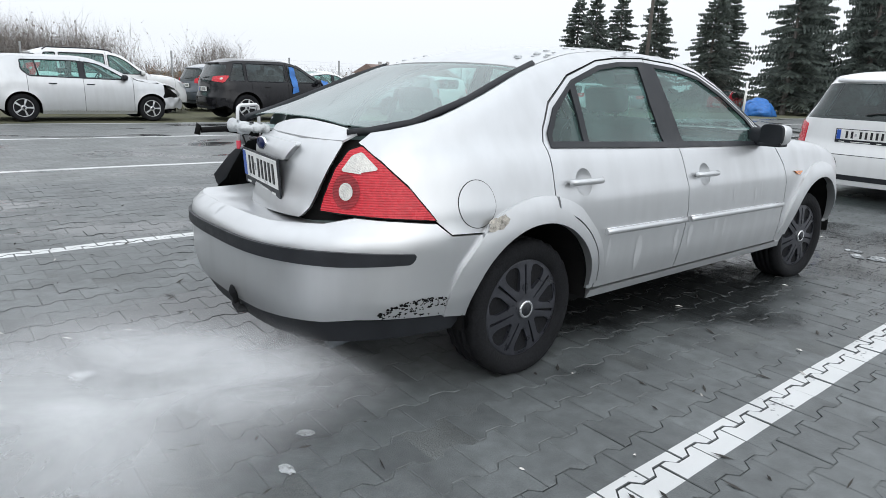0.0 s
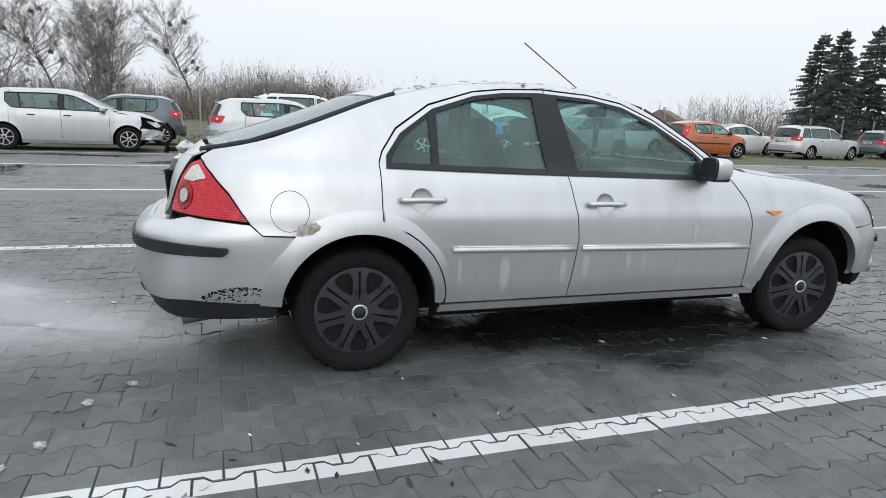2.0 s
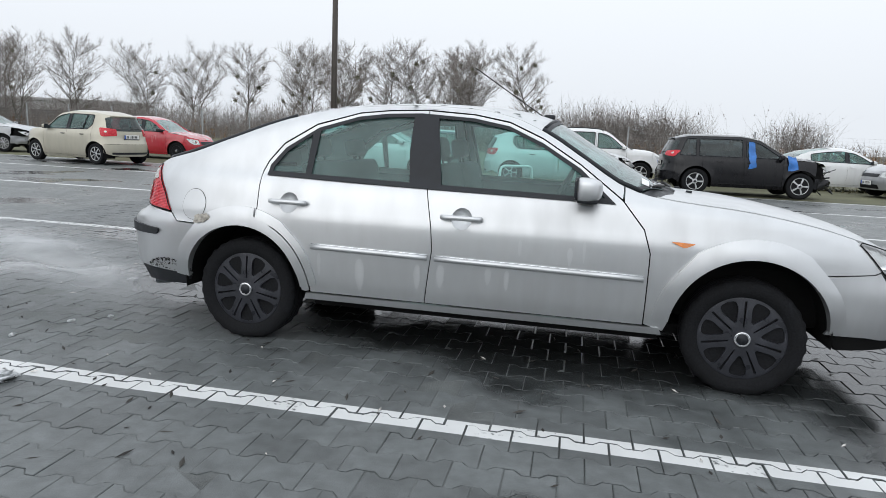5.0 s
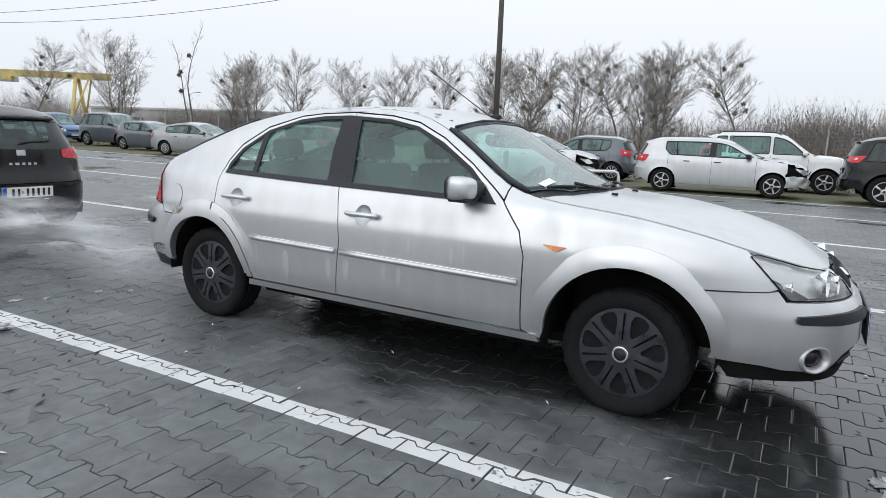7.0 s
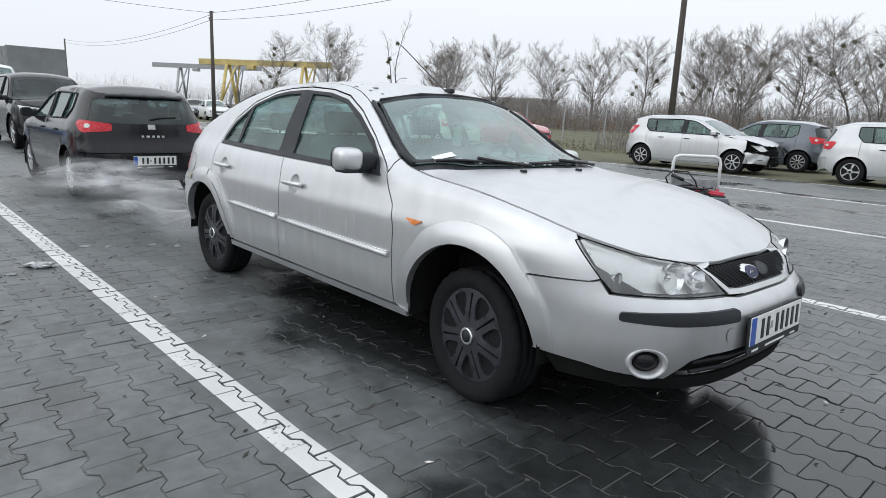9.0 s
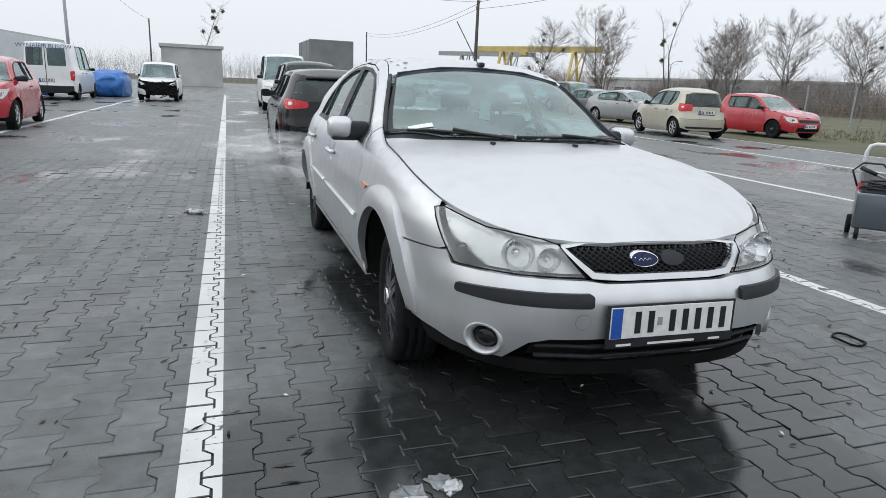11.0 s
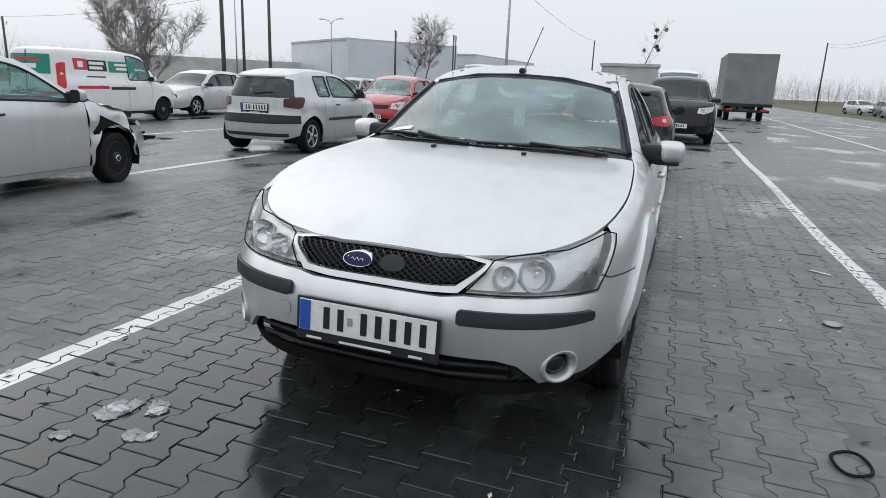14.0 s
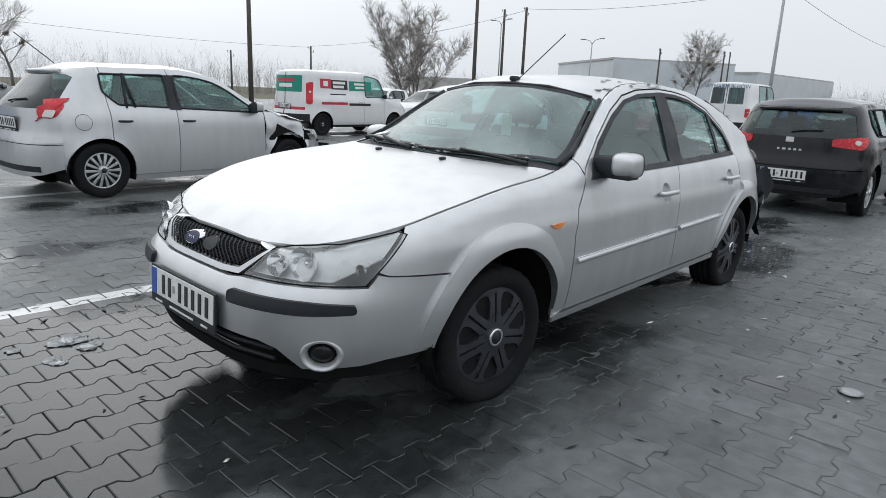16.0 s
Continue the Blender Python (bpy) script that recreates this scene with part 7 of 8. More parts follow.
rows = "bare trees along the edge of the field"
protos = [plant("bare_tree", "tall leafless broad tree beyond the fence", bare_tree(1, 11.6, nests=3, stems=2), pose(-55.6, 59.7, 0, 0, 0, 0), rows),
          plant("bare_tree", "leafless tree with several stems beyond the fence", bare_tree(2, 11.2, stems=3, nests=2), pose(-49.9, 64.3, 0), rows),
          plant("bare_tree", "leafless tree dotted with mistletoe balls", bare_tree(5, 11.4, nests=9, spread=0.33, low=0.28), pose(-4.1, 63.7, 0), rows)]
rnd = random.Random(3)
for k, (x, y, h) in enumerate(((-54.7, 50.9, 9.0), (-45.6, 67.3, 10.7), (-39.2, 67.6, 10.1), (-31.6, 69.1, 10.8), (-19.7, 62.9, 10.4), (-16.2, 65.9, 10.6), (-11.6, 64.8, 10.2), (-21.7, 54.7, 9.0), (-13.5, 70.5, 10.4), (-11.1, 61.5, 9.4), (-11.4, 55.9, 7.8), (-26.5, 66.0, 10.3), (-60.2, 38.0, 9.6), (-62.0, 55.0, 9.8), (-35.0, 72, 10.5), (-68, 62, 9.5))):
    copy_thing(protos[k % 3], pose(x, y, 0, 0, 0, rnd.uniform(0, 360)) @ Matrix.Scale(h / 10.4 * 1.02, 4))
plant("slim_tree", "slim bare tree with upright branches", bare_tree(8, 8.8, stems=3, spread=0.2), pose(-57.1, 36.5, 0), rows)
plant("pollard_tree", "tall half-dead tree with few limbs and mistletoe", bare_tree(12, 13.2, nests=4, stems=2, spread=0.11, low=0.3, rise=1.4, branches=18, twigs=0.35), pose(-59.8, 46.6, 0), rows)
plant("round_tree", "wide leafless tree with many fine stems", bare_tree(21, 9.3, stems=8, spread=0.36, low=0.12, rise=0.9, branches=80, twigs=1.5, splay=(0.25, 0.62)), pose(-36.2, -38.6, 0), rows)
plant("mistletoe_tree", "slender bare tree full of mistletoe balls", bare_tree(33, 10.4, nests=9, spread=0.17, low=0.35, branches=18, twigs=0.5), pose(-80.8, -4.1, 0), rows)
for x, y, h in ((-98.3, -39.6, 11.4), (-83.9, -35.4, 9.5), (-7.1, -41.3, 7.0), (-60, 30, 8)):
    copy_thing(protos[2], pose(x, y, 0, 0, 0, rnd.uniform(0, 360)) @ Matrix.Scale(h / 10.2, 4))


def conifer(seed, h):
    """A spruce: straight trunk, drooping whorls of branches set with needle clumps, ragged outline."""
    rnd = random.Random(seed)
    trunk, crown = bmesh.new(), bmesh.new()
    twig(trunk, Vector((0, 0, 0)), Vector((0, 0, h)), h * 0.018, 0.02, 8)
    z = h * 0.06
    while z < h * 0.985:
        f = 1 - z / h
        ln = h * 0.30 * f ** 0.75 + 0.2
        for k in range(rnd.randint(6, 8)):
            a = rnd.uniform(0, 2 * math.pi)
            L = ln * rnd.uniform(0.6, 1.12)
            d = Vector((math.cos(a), math.sin(a), 0))
            p0 = Vector((0, 0, z))
            p1 = p0 + d * L * 0.6 + Vector((0, 0, -0.05 * L))
            p2 = p0 + d * L + Vector((0, 0, -0.16 * L + 0.1))
            twig(trunk, p0, p1, 0.025, 0.015, 3)
            side = Vector((-d.y, d.x, 0))
            for j in range(9):
                t = 0.2 + 0.8 * j / 8
                p = p0.lerp(p1, t / 0.6) if t < 0.6 else p1.lerp(p2, (t - 0.6) / 0.4)
                for s in (-1, 1):
                    w = L * 0.26 * (1.15 - t) + 0.07
                    q = p + side * s * w * rnd.uniform(0.7, 1.2) + d * w * 0.5 + Vector((0, 0, -w * rnd.uniform(0.1, 0.5)))
                    n = Vector((0, 0, rnd.uniform(0.06, 0.13)))
                    e = d * 0.06
                    vs = [crown.verts.new(c) for c in (p - e, p + e + n, q + n * 0.3, q - n - e)]
                    crown.faces.new(vs)
        z += h * rnd.uniform(0.022, 0.034)
    return trunk, crown


firs = "conifers behind the fence"
cps = []
for k, (sd, h) in enumerate(((1, 9.2), (2, 9.6))):
    a, b = conifer(sd, h)
    t = thing("spruce", "dark green spruce with ragged drooping branches", "tree", pose(*((46.9, 34.2) if k else (44.3, 35.0)), 0), firs)
    part("trunk", a, BARK, t)
    part("crown", b, NEEDLE, t)
    cps.append(t)
for k, (x, y, h) in enumerate(((47.6, 31.0, 9.8), (45.1, 37.6, 9.0), (45.4, 24.5, 9.6), (43.0, 17.4, 10.4), (48.1, 18.6, 11.0), (44.6, 13.2, 10.6), (49.5, 15.0, 11.5), (52, 27, 10), (47, 9, 11), (53, 20.5, 11))):
    copy_thing(cps[k % 2], pose(x, y, 0, 0, 0, 77 * k) @ Matrix.Scale(h / 9.4, 4))


def brush(name, label, spots, seed, material, hmin, hmax, per, leaf=0.0, fork=6):
    """Dense bare shrubs: many upright forked twigs, in one stretch."""
    rnd = random.Random(seed)
    vs, fs = [], []

    def blade(a, b, r):
        u = Vector((rnd.gauss(0, 1), rnd.gauss(0, 1), 0)).normalized() * r
        k = len(vs)
        vs.extend((tuple(a - u), tuple(a + u), tuple(b)))
        fs.append((k, k + 1, k + 2))
    for x, y, wx, wy in spots:
        for _ in range(per):
            p = Vector((x + rnd.gauss(0, wx), y + rnd.gauss(0, wy), 0))
            h = rnd.uniform(hmin, hmax) * rnd.uniform(0.6, 1)
            q = p + Vector((rnd.gauss(0, h * 0.16), rnd.gauss(0, h * 0.16), h))
            blade(p, q, 0.016)
            for _ in range(fork):
                t = rnd.uniform(0.25, 0.85)
                s = p.lerp(q, t)
                e = s + Vector((rnd.gauss(0, h * 0.15), rnd.gauss(0, h * 0.15), h * rnd.uniform(0.12, 0.36)))
                blade(s, e, 0.010)
                if rnd.random() < leaf:
                    for _ in range(2):
                        c = s.lerp(e, rnd.random())
                        blade(c, c + Vector((rnd.gauss(0, 0.12), rnd.gauss(0, 0.12), rnd.gauss(0, 0.12))), 0.07)
    me = bpy.data.meshes.new(name)
    me.from_pydata(vs, [], fs)
    me.materials.append(material)
    return tagged(new(name, me), label, "shrubs", kind="stuff")


brush("field_brush", "grey-brown leafless scrub behind the fence", [(x, 57 + 4 * math.sin(x), 3.2, 2.5) for x in range(-110, 12, 5)] + [(x, 70 + 4 * math.sin(x), 3.2, 2.5) for x in range(12, 100, 5)], 5, TWIG, 1.2, 3.0, 230, 0.02, 8)
brush("rusty_brush", "scrub with dry rusty leaves", [(x, 52 + 3 * math.cos(x * 1.7), 3.5, 1.5) for x in (-60, -38, -22, -16, -3, 3, 12, 20, 31, 38, 44)], 6, RUSTLEAF, 0.9, 2.2, 90, 0.4)
brush("round_shrubs", "tall leafless shrubs beyond the fence", [(3.2, 57.8, 1.8, 1.5), (6.0, 58.5, 1.8, 1.5), (8.5, 57, 1.5, 1.2), (20.7, 62.9, 1.3, 1.3), (1, 55, 2, 1), (52, 55, 3, 2), (60, 52, 4, 2)], 7, TWIG, 3.6, 5.6, 300, 0.12, 9)
brush("tree_belt_scrub", "tall leafless scrub between the field trees", [(x, 62 + 5 * math.sin(x * 1.3), 3.5, 3) for x in range(-85, 6, 4)], 15, TWIG, 1.8, 4.8, 420, 0.05, 10)
brush("far_woods", "hazy leafless woods in the distance", [(-150 + 14 * k, -95 + 6 * math.sin(k) - 2.0 * k, 7, 4) for k in range(14)] + [(-170, -40 + 10 * k, 4, 7) for k in range(12)] + [(-120 - 3 * k, 62 + 2 * k, 6, 5) for k in range(8)], 8, TWIG, 4, 8.5, 260)
brush("verge_scrub", "low dead scrub on the verge", [(-9.5, 20.5, 1.0, 0.6), (-11.5, 21.5, 1.0, 0.7), (24, 22, 3, 0.7), (40, 20, 5, 1.5), (36, 25, 5, 1.5)], 9, TWIG, 0.5, 1.3, 140)

# ---- fence ----
fence = thing("wire_fence", "grey wire mesh fence on slim posts", "fence", pose(0, 25.5, 0))
post = data_of(join(box(0.06, 0.06, 2.0, 0.008, (0, 0, 1.0)), box(0.075, 0.075, 0.03, 0.008, (0, 0, 2.0))), STEEL, "post")
for k in range(-42, 20):
    ob = new("post", post)
    ob.parent = fence
    ob.location = (k * 2.6, 0, 0)
for z in [0.1 + 0.15 * k for k in range(13)]:
    part("wire", tube([(-110, 0, z), (52, 0, z)], 0.0022, 3), STEEL, fence)
bm = bmesh.new()
for k in range(800):
    x = -110 + k * 0.2
    a, b = bm.verts.new((x - 0.0012, 0.004, 0.05)), bm.verts.new((x + 0.0012, 0.004, 0.05))
    bm.faces.new((a, b, bm.verts.new((x + 0.0012, 0.004, 1.93)), bm.verts.new((x - 0.0012, 0.004, 1.93))))
tagged(part("mesh_wire", bm, STEEL, fence), kind="stuff")


# ---- poles, wires, crane, buildings ----
def pole(x, y, h, r=0.13, label="weathered timber power pole with small insulators", arms=True, kind="power_pole"):
    t = thing(kind, label, "pole", pose(x, y, 0), "poles round the lot")
    part("shaft", tube([(0, 0, 0), (0, 0, h * 0.5), (0, 0, h)], r, 10, None, True, r * 0.7), WOODPOLE, t)
    if arms:
        for z, sg in ((h - 0.25, 1), (h - 0.55, -1)):
            part("insulator", join(tube([(0, 0, z), (sg * 0.28, 0, z + 0.02), (sg * 0.28, 0, z + 0.12)], 0.014, 6), lathe([(0.02, 0.1), (0.045, 0.12), (0.04, 0.17), (0.05, 0.19), (0.02, 0.23)], 10, None, "z", (sg * 0.28, 0, z))), STEEL, t)
    return t


pole(-8.85, 19.6, 8.6)
pole(-35.4, 13.6, 6.5)
pole(-25.8, -22.7, 7.6, arms=False)
pole(-35.5, -26.4, 7.5)
pole(-40.1, -32.0, 8.2)
pole(-13.8, -26.9, 7.2, arms=False)
for x, y, h in ((-64.6, -29.8, 6.9), (-62.2, -22.1, 6.4), (-75.2, -9.2, 7.0), (-79.2, 15.5, 7.4), (-31.3, -46.5, 4.9), (-25.6, -50.1, 4.2), (-76.3, -26.7, 7.4), (-66, -30.5, 7.1)):
    pole(x, y, h, 0.1)
pole(29.9, 19.8, 8.5, 0.12)


def lattice(x, y, h):
    t = thing("concrete_pylon", "slim concrete power pylon with rungs", "pole", pose(x, y, 0), "poles round the lot")
    for s in (-1, 1):
        part("leg", tube([(s * 0.18, 0, 0), (s * 0.09, 0, h)], 0.06, 6, None, True, 0.04), CONCRETE, t)
    for k in range(18):
        z = 0.4 + k * (h - 0.6) / 17
        w = 0.18 - 0.09 * z / h
        part("rung", tube([(-w, 0, z), (w, 0, z)], 0.03, 5), CONCRETE, t)
    part("crossarm", box(0.9, 0.08, 0.08, 0.01, (0, 0, h - 0.3)), STEEL, t)
    for s in (-0.4, 0, 0.4):
        part("insulator", lathe([(0.02, 0), (0.05, 0.04), (0.04, 0.1), (0.05, 0.14), (0.02, 0.2)], 8, None, "z", (s, 0, h - 0.26)), STEEL, t)


lattice(-34.7, -9.15, 7.6)


def street_lamp(x, y, h, arms=2):
    t = thing("street_lamp", "grey street lamp with curved arms", "lamp post", pose(x, y, 0), "street lamps")
    part("shaft", tube([(0, 0, 0), (0, 0, h)], 0.09, 8, None, True, 0.05), STEEL, t)
    for s in ((1, -1) if arms == 2 else (1,)):
        part("arm", tube([(0, 0, h - 0.1), (0.1 * s, s * 0.35, h + 0.25), (0.15 * s, s * 1.0, h + 0.4)], 0.035, 6), STEEL, t)
        part("lamp_head", shade(box(0.18, 0.55, 0.1, 0.04, (0.15 * s, s * 1.2, h + 0.4))), STEEL, t)


street_lamp(-57.0, -33.7, 7.0)
street_lamp(-51.3, -41.2, 8.6)
street_lamp(-64.0, 50.0, 5.0, 1)

lines_at = "overhead wires"
for a, b, sag in (((-35.4, 13.6, 6.4), (-8.85, 19.6, 8.5), 0.5), ((-35.4, 13.6, 6.0), (-8.85, 19.6, 8.0), 0.7), ((-8.85, 19.6, 8.5), (29.9, 19.8, 8.4), 0.8), ((-35.4, 13.6, 6.3), (-79.2, 15.5, 7.3), 0.8), ((-35.4, 13.6, 6.0), (-79.2, 15.5, 7.0), 0.8),
                  ((-34.7, -9.15, 7.5), (-75.2, -9.2, 6.9), 0.5), ((-34.7, -9.15, 7.4), (-35.4, 13.6, 6.4), 0.5), ((-34.7, -9.15, 7.4), (-35.5, -26.4, 7.4), 0.4), ((-35.5, -26.4, 7.3), (-31.3, -46.5, 4.9), 0.5), ((-13.8, -26.9, 7.1), (-25.8, -22.7, 7.5), 0.3), ((-31.3, -46.5, 4.8), (4.0, -48.0, 5.4), 0.5), ((-34.7, -9.15, 7.5), (-8.85, 19.6, 8.5), 0.6)):
    a, b = Vector(a), Vector(b)
    solid("overhead_wire", tube([a.lerp(b, k / 16) - Vector((0, 0, sag * (1 - (k / 8 - 1) ** 2))) for k in range(17)], 0.012, 4), INK, "thin black overhead wire between poles", "wire", None, lines_at)


def crane(a, b, z, material, label, legs):
    t = thing("gantry_crane", label, "crane", pose(a[0], a[1], 0, 0, 0, math.degrees(math.atan2(b[1] - a[1], b[0] - a[0]))), "gantry cranes")
    L = math.hypot(b[0] - a[0], b[1] - a[1])
    part("beam", box(L, 0.7, 0.75, 0.02, (L / 2, 0, z)), material, t)
    part("trolley", box(1.0, 1.0, 0.5, 0.05, (L * 0.4, 0, z - 0.6)), material, t)
    for f in legs:
        for s in (-1, 1):
            part("leg", tube([(L * f, s * 2.6, 0), (L * f, s * 0.4, z - 0.3)], 0.22, 6), material, t)
            part("brace", tube([(L * f, s * 1.9, 1.6), (L * f + 1.4, s * 0.4, z - 0.4)], 0.12, 6), material, t)
        part("foot_beam", box(0.4, 6.0, 0.35, 0.03, (L * f, 0, 0.3)), material, t)


crane((-85.5, 33.0), (-70.8, 44.4), 6.6, YELLOW, "yellow gantry crane over a yard", (0.22, 0.80))
crane((-115.1, 36.7), (-102.0, 50.2), 7.2, STEEL, "pale grey gantry crane further off", (0.25, 0.75))


def hall(name, label, a, b, h, depth, material, bands, windows, logo=False):
    ang = math.atan2(b[1] - a[1], b[0] - a[0])
    L = math.hypot(b[0] - a[0], b[1] - a[1])
    t = thing(name, label, "building", pose(a[0], a[1], 0, 0, 0, math.degrees(ang)), "buildings past the lot")
    part("wall", box(L, depth, h, 0.0, (L / 2, -depth / 2, h / 2)), material, t)
    part("roof", box(L + 0.4, depth + 0.4, 0.35, 0.0, (L / 2, -depth / 2, h + 0.17)), CONCRETE, t)
    for z in bands:
        part("wall_band", box(L + 0.1, 0.12, 0.3, 0.0, (L / 2, 0.05, z)), CONCRETE, t)
    n = int(L / 6)
    for k in range(n):
        part("panel_joint", box(0.12, 0.06, h, 0, ((k + 0.5) * L / n, 0.03, h / 2)), STEEL, t)
        for z in windows:
            w = part("window", box(L / n * 0.55, 0.1, 1.1, 0, ((k + 0.5) * L / n + 1.4, 0.02, z)), MATT, t)
            part("pane", box(L / n * 0.5, 0.06, 1.0, 0, ((k + 0.5) * L / n + 1.4, 0.06, z)), GREYP, w)
    if logo:
        part("sign_disc", lathe([(0.9, 0.02), (0.9, 0.12), (0.5, 0.13), (0.5, 0.02)], 24, None, "y", (L * 0.72, 0.05, h - 2.2)), BLUEP, t)
        part("sign_bar", box(3.2, 0.1, 0.7, 0.02, (L * 0.72 + 2.8, 0.1, h - 2.2)), BLUEP, t)
    return t


hall("factory_hall", "large grey factory hall with banded cladding", (-132.3, -61.5), (-113.6, -75.0), 8.2, -26, CLADDING, (3.2, 4.6), (), True)
hall("factory_wing", "grey wing of the factory with joints", (-176.7, -57.5), (-133.5, -61.0), 7.6, -20, CLADDING, (4.0,), (2.2,))
hall("low_works", "low works building beside the factory", (-113.0, -76.0), (-92.7, -95.0), 4.0, -12, CONCRETE, (3.6,), (2.0,))
hall("concrete_office", "two-storey pale office block", (-87.3, -9.0), (-87.7, -2.4), 4.3, 9, CONCRETE, (2.7,), (1.6, 4.0))
hall("long_shed", "long low shed behind the trees", (-60, 74), (-100, 60), 3.6, 8, CONCRETE, (), (1.8,))


def house(x, y, yaw, w=8, d=7, h=3.2, rf=2.2):
    t = thing("small_house", "small house with a brown pitched roof", "house", pose(x, y, 0, 0, 0, yaw), "houses in the distance")
    part("wall", box(w, d, h, 0.0, (0, 0, h / 2)), mat("house_render", (0.45, 0.42, 0.38), 0.9, 0, 0.1, 0.5), t)
    bm = bmesh.new()
    v = [bm.verts.new(p) for p in ((-w / 2 - 0.4, -d / 2 - 0.5, h - 0.1), (w / 2 + 0.4, -d / 2 - 0.5, h - 0.1), (w / 2 + 0.4, d / 2 + 0.5, h - 0.1), (-w / 2 - 0.4, d / 2 + 0.5, h - 0.1), (-w / 2 - 0.4, 0, h + rf), (w / 2 + 0.4, 0, h + rf))]
    for f in ((0, 1, 5, 4), (2, 3, 4, 5), (0, 4, 3), (1, 2, 5), (3, 2, 1, 0)):
        bm.faces.new([v[i] for i in f])
    part("roof", bm, mat("brown_roof", (0.20, 0.14, 0.12), 0.85, 0, 0.2, 1.0), t)
    part("chimney", box(0.5, 0.5, 1.0, 0.02, (w * 0.2, 0.4, h + rf)), CONCRETE, t)
    for k in (-1, 1):
        part("window", box(1.1, 0.1, 1.2, 0, (k * w * 0.25, -d / 2, h * 0.55)), GREYP, t)


house(64.2, 96.5, 35, 6, 5, 2.3, 1.6)
house(68.0, 86.0, 40, 7, 5, 2.2, 1.5)
house(57.4, 89.2, 20, 5.5, 5, 2.2, 1.4)

# ---- loose things ----
SNOWS = ((-2.157, -1.79, 0.10), (-2.52, -0.87, 0.03), (-2.37, -0.71, 0.028), (-1.93, 1.1, 0.03), (-2.72, -1.36, 0.035), (-2.62, -1.2, 0.03), (-2.9, 0.2, 0.05), (-4.9, -1.95, 0.06), (2.5, -0.98, 0.05), (2.45, -0.83, 0.04), (2.6, -0.72, 0.03))
tro = thing("jump_start_trolley", "grey battery starter on a white tube trolley with red clamps", "trolley", pose(-0.32, 4.62, 0, 0, 0, 42), "")
part("handle", tube([(-0.27, 0, 0.42), (-0.27, 0, 0.80), (-0.25, 0, 0.86), (-0.2, 0, 0.88), (0.2, 0, 0.88), (0.25, 0, 0.86), (0.27, 0, 0.80), (0.27, 0, 0.42)], 0.019, 10), WHITE, tro)
for x in (-0.27, 0.27):
    part("grip", tube([(x, 0, 0.30), (x, 0, 0.50)], 0.026, 8), REDST, tro)
case = part("case", shade(box(0.60, 0.34, 0.34, 0.02, (0, -0.19, 0.27))), GREYP, tro, "grey sheet-metal case")
part("case_top", shade(box(0.54, 0.28, 0.02, 0.006, (0, -0.19, 0.447))), TRIM, case)
part("control_panel", box(0.22, 0.008, 0.12, 0.002, (0.12, -0.363, 0.34)), BLUEP, case)
part("switch", box(0.03, 0.02, 0.10, 0.006, (-0.03, -0.368, 0.34)), AMBER, case)
for x in (0.06, 0.12, 0.18):
    part("dial_mark", box(0.035, 0.004, 0.018, 0, (x, -0.369, 0.36)), PLATE, case)
part("back_panel", box(0.50, 0.012, 0.16, 0.004, (0, 0.0, 0.53)), STEEL, tro)
part("clamp", shade(join(tube([(-0.02, -0.16, 0.50), (0.10, -0.22, 0.49), (0.27, -0.27, 0.475)], 0.026, 8, r2=0.016), tube([(0.0, -0.19, 0.49), (0.14, -0.27, 0.47), (0.26, -0.29, 0.46)], 0.016, 8))), REDST, tro, "red clamp")
part("clamp_bar", tube([(-0.24, -0.10, 0.63), (-0.10, -0.13, 0.575), (0.06, -0.18, 0.51)], 0.012, 8), STEEL, tro)
part("clamp_grip", tube([(-0.30, -0.09, 0.655), (-0.16, -0.12, 0.60)], 0.02, 8), INK, tro)
rc = random.Random(5)
for k in range(6):
    a0, rr = rc.uniform(0, 6), rc.uniform(0.10, 0.19)
    part("cable", tube([(rr * 1.3 * math.cos(a0 + t) + rc.uniform(-0.02, 0.02) - 0.06, rr * 0.7 * math.sin(a0 + t) - 0.19, 0.472 + 0.012 * k + 0.01 * math.sin(3 * t)) for t in (i * 0.5 for i in range(12))], 0.010, 6), INK, tro)
part("cable", tube([(-0.30, -0.1, 0.47), (-0.36, -0.08, 0.62), (-0.28, -0.06, 0.70), (-0.12, -0.10, 0.70), (-0.04, -0.16, 0.60), (0.0, -0.18, 0.49)], 0.010, 6), INK, tro)
part("cable", tube([(0.25, -0.30, 0.45), (0.33, -0.36, 0.34), (0.38, -0.38, 0.28)], 0.010, 6), INK, tro)
part("foot_bar", tube([(0.32, -0.34, 0.12), (0.36, -0.38, 0.05), (0.30, -0.44, 0.03)], 0.014, 6), INK, tro)
for x in (-0.31, 0.31):
    part("wheel", lathe([(0.02, -0.02), (0.09, -0.02), (0.095, 0), (0.09, 0.02), (0.02, 0.02)], 16, None, "x", (x, -0.05, 0.095)), RUBBER, tro)
    part("foot", tube([(x * 0.8, -0.33, 0.0), (x * 0.8, -0.33, 0.12)], 0.02, 8), TRIM, tro)

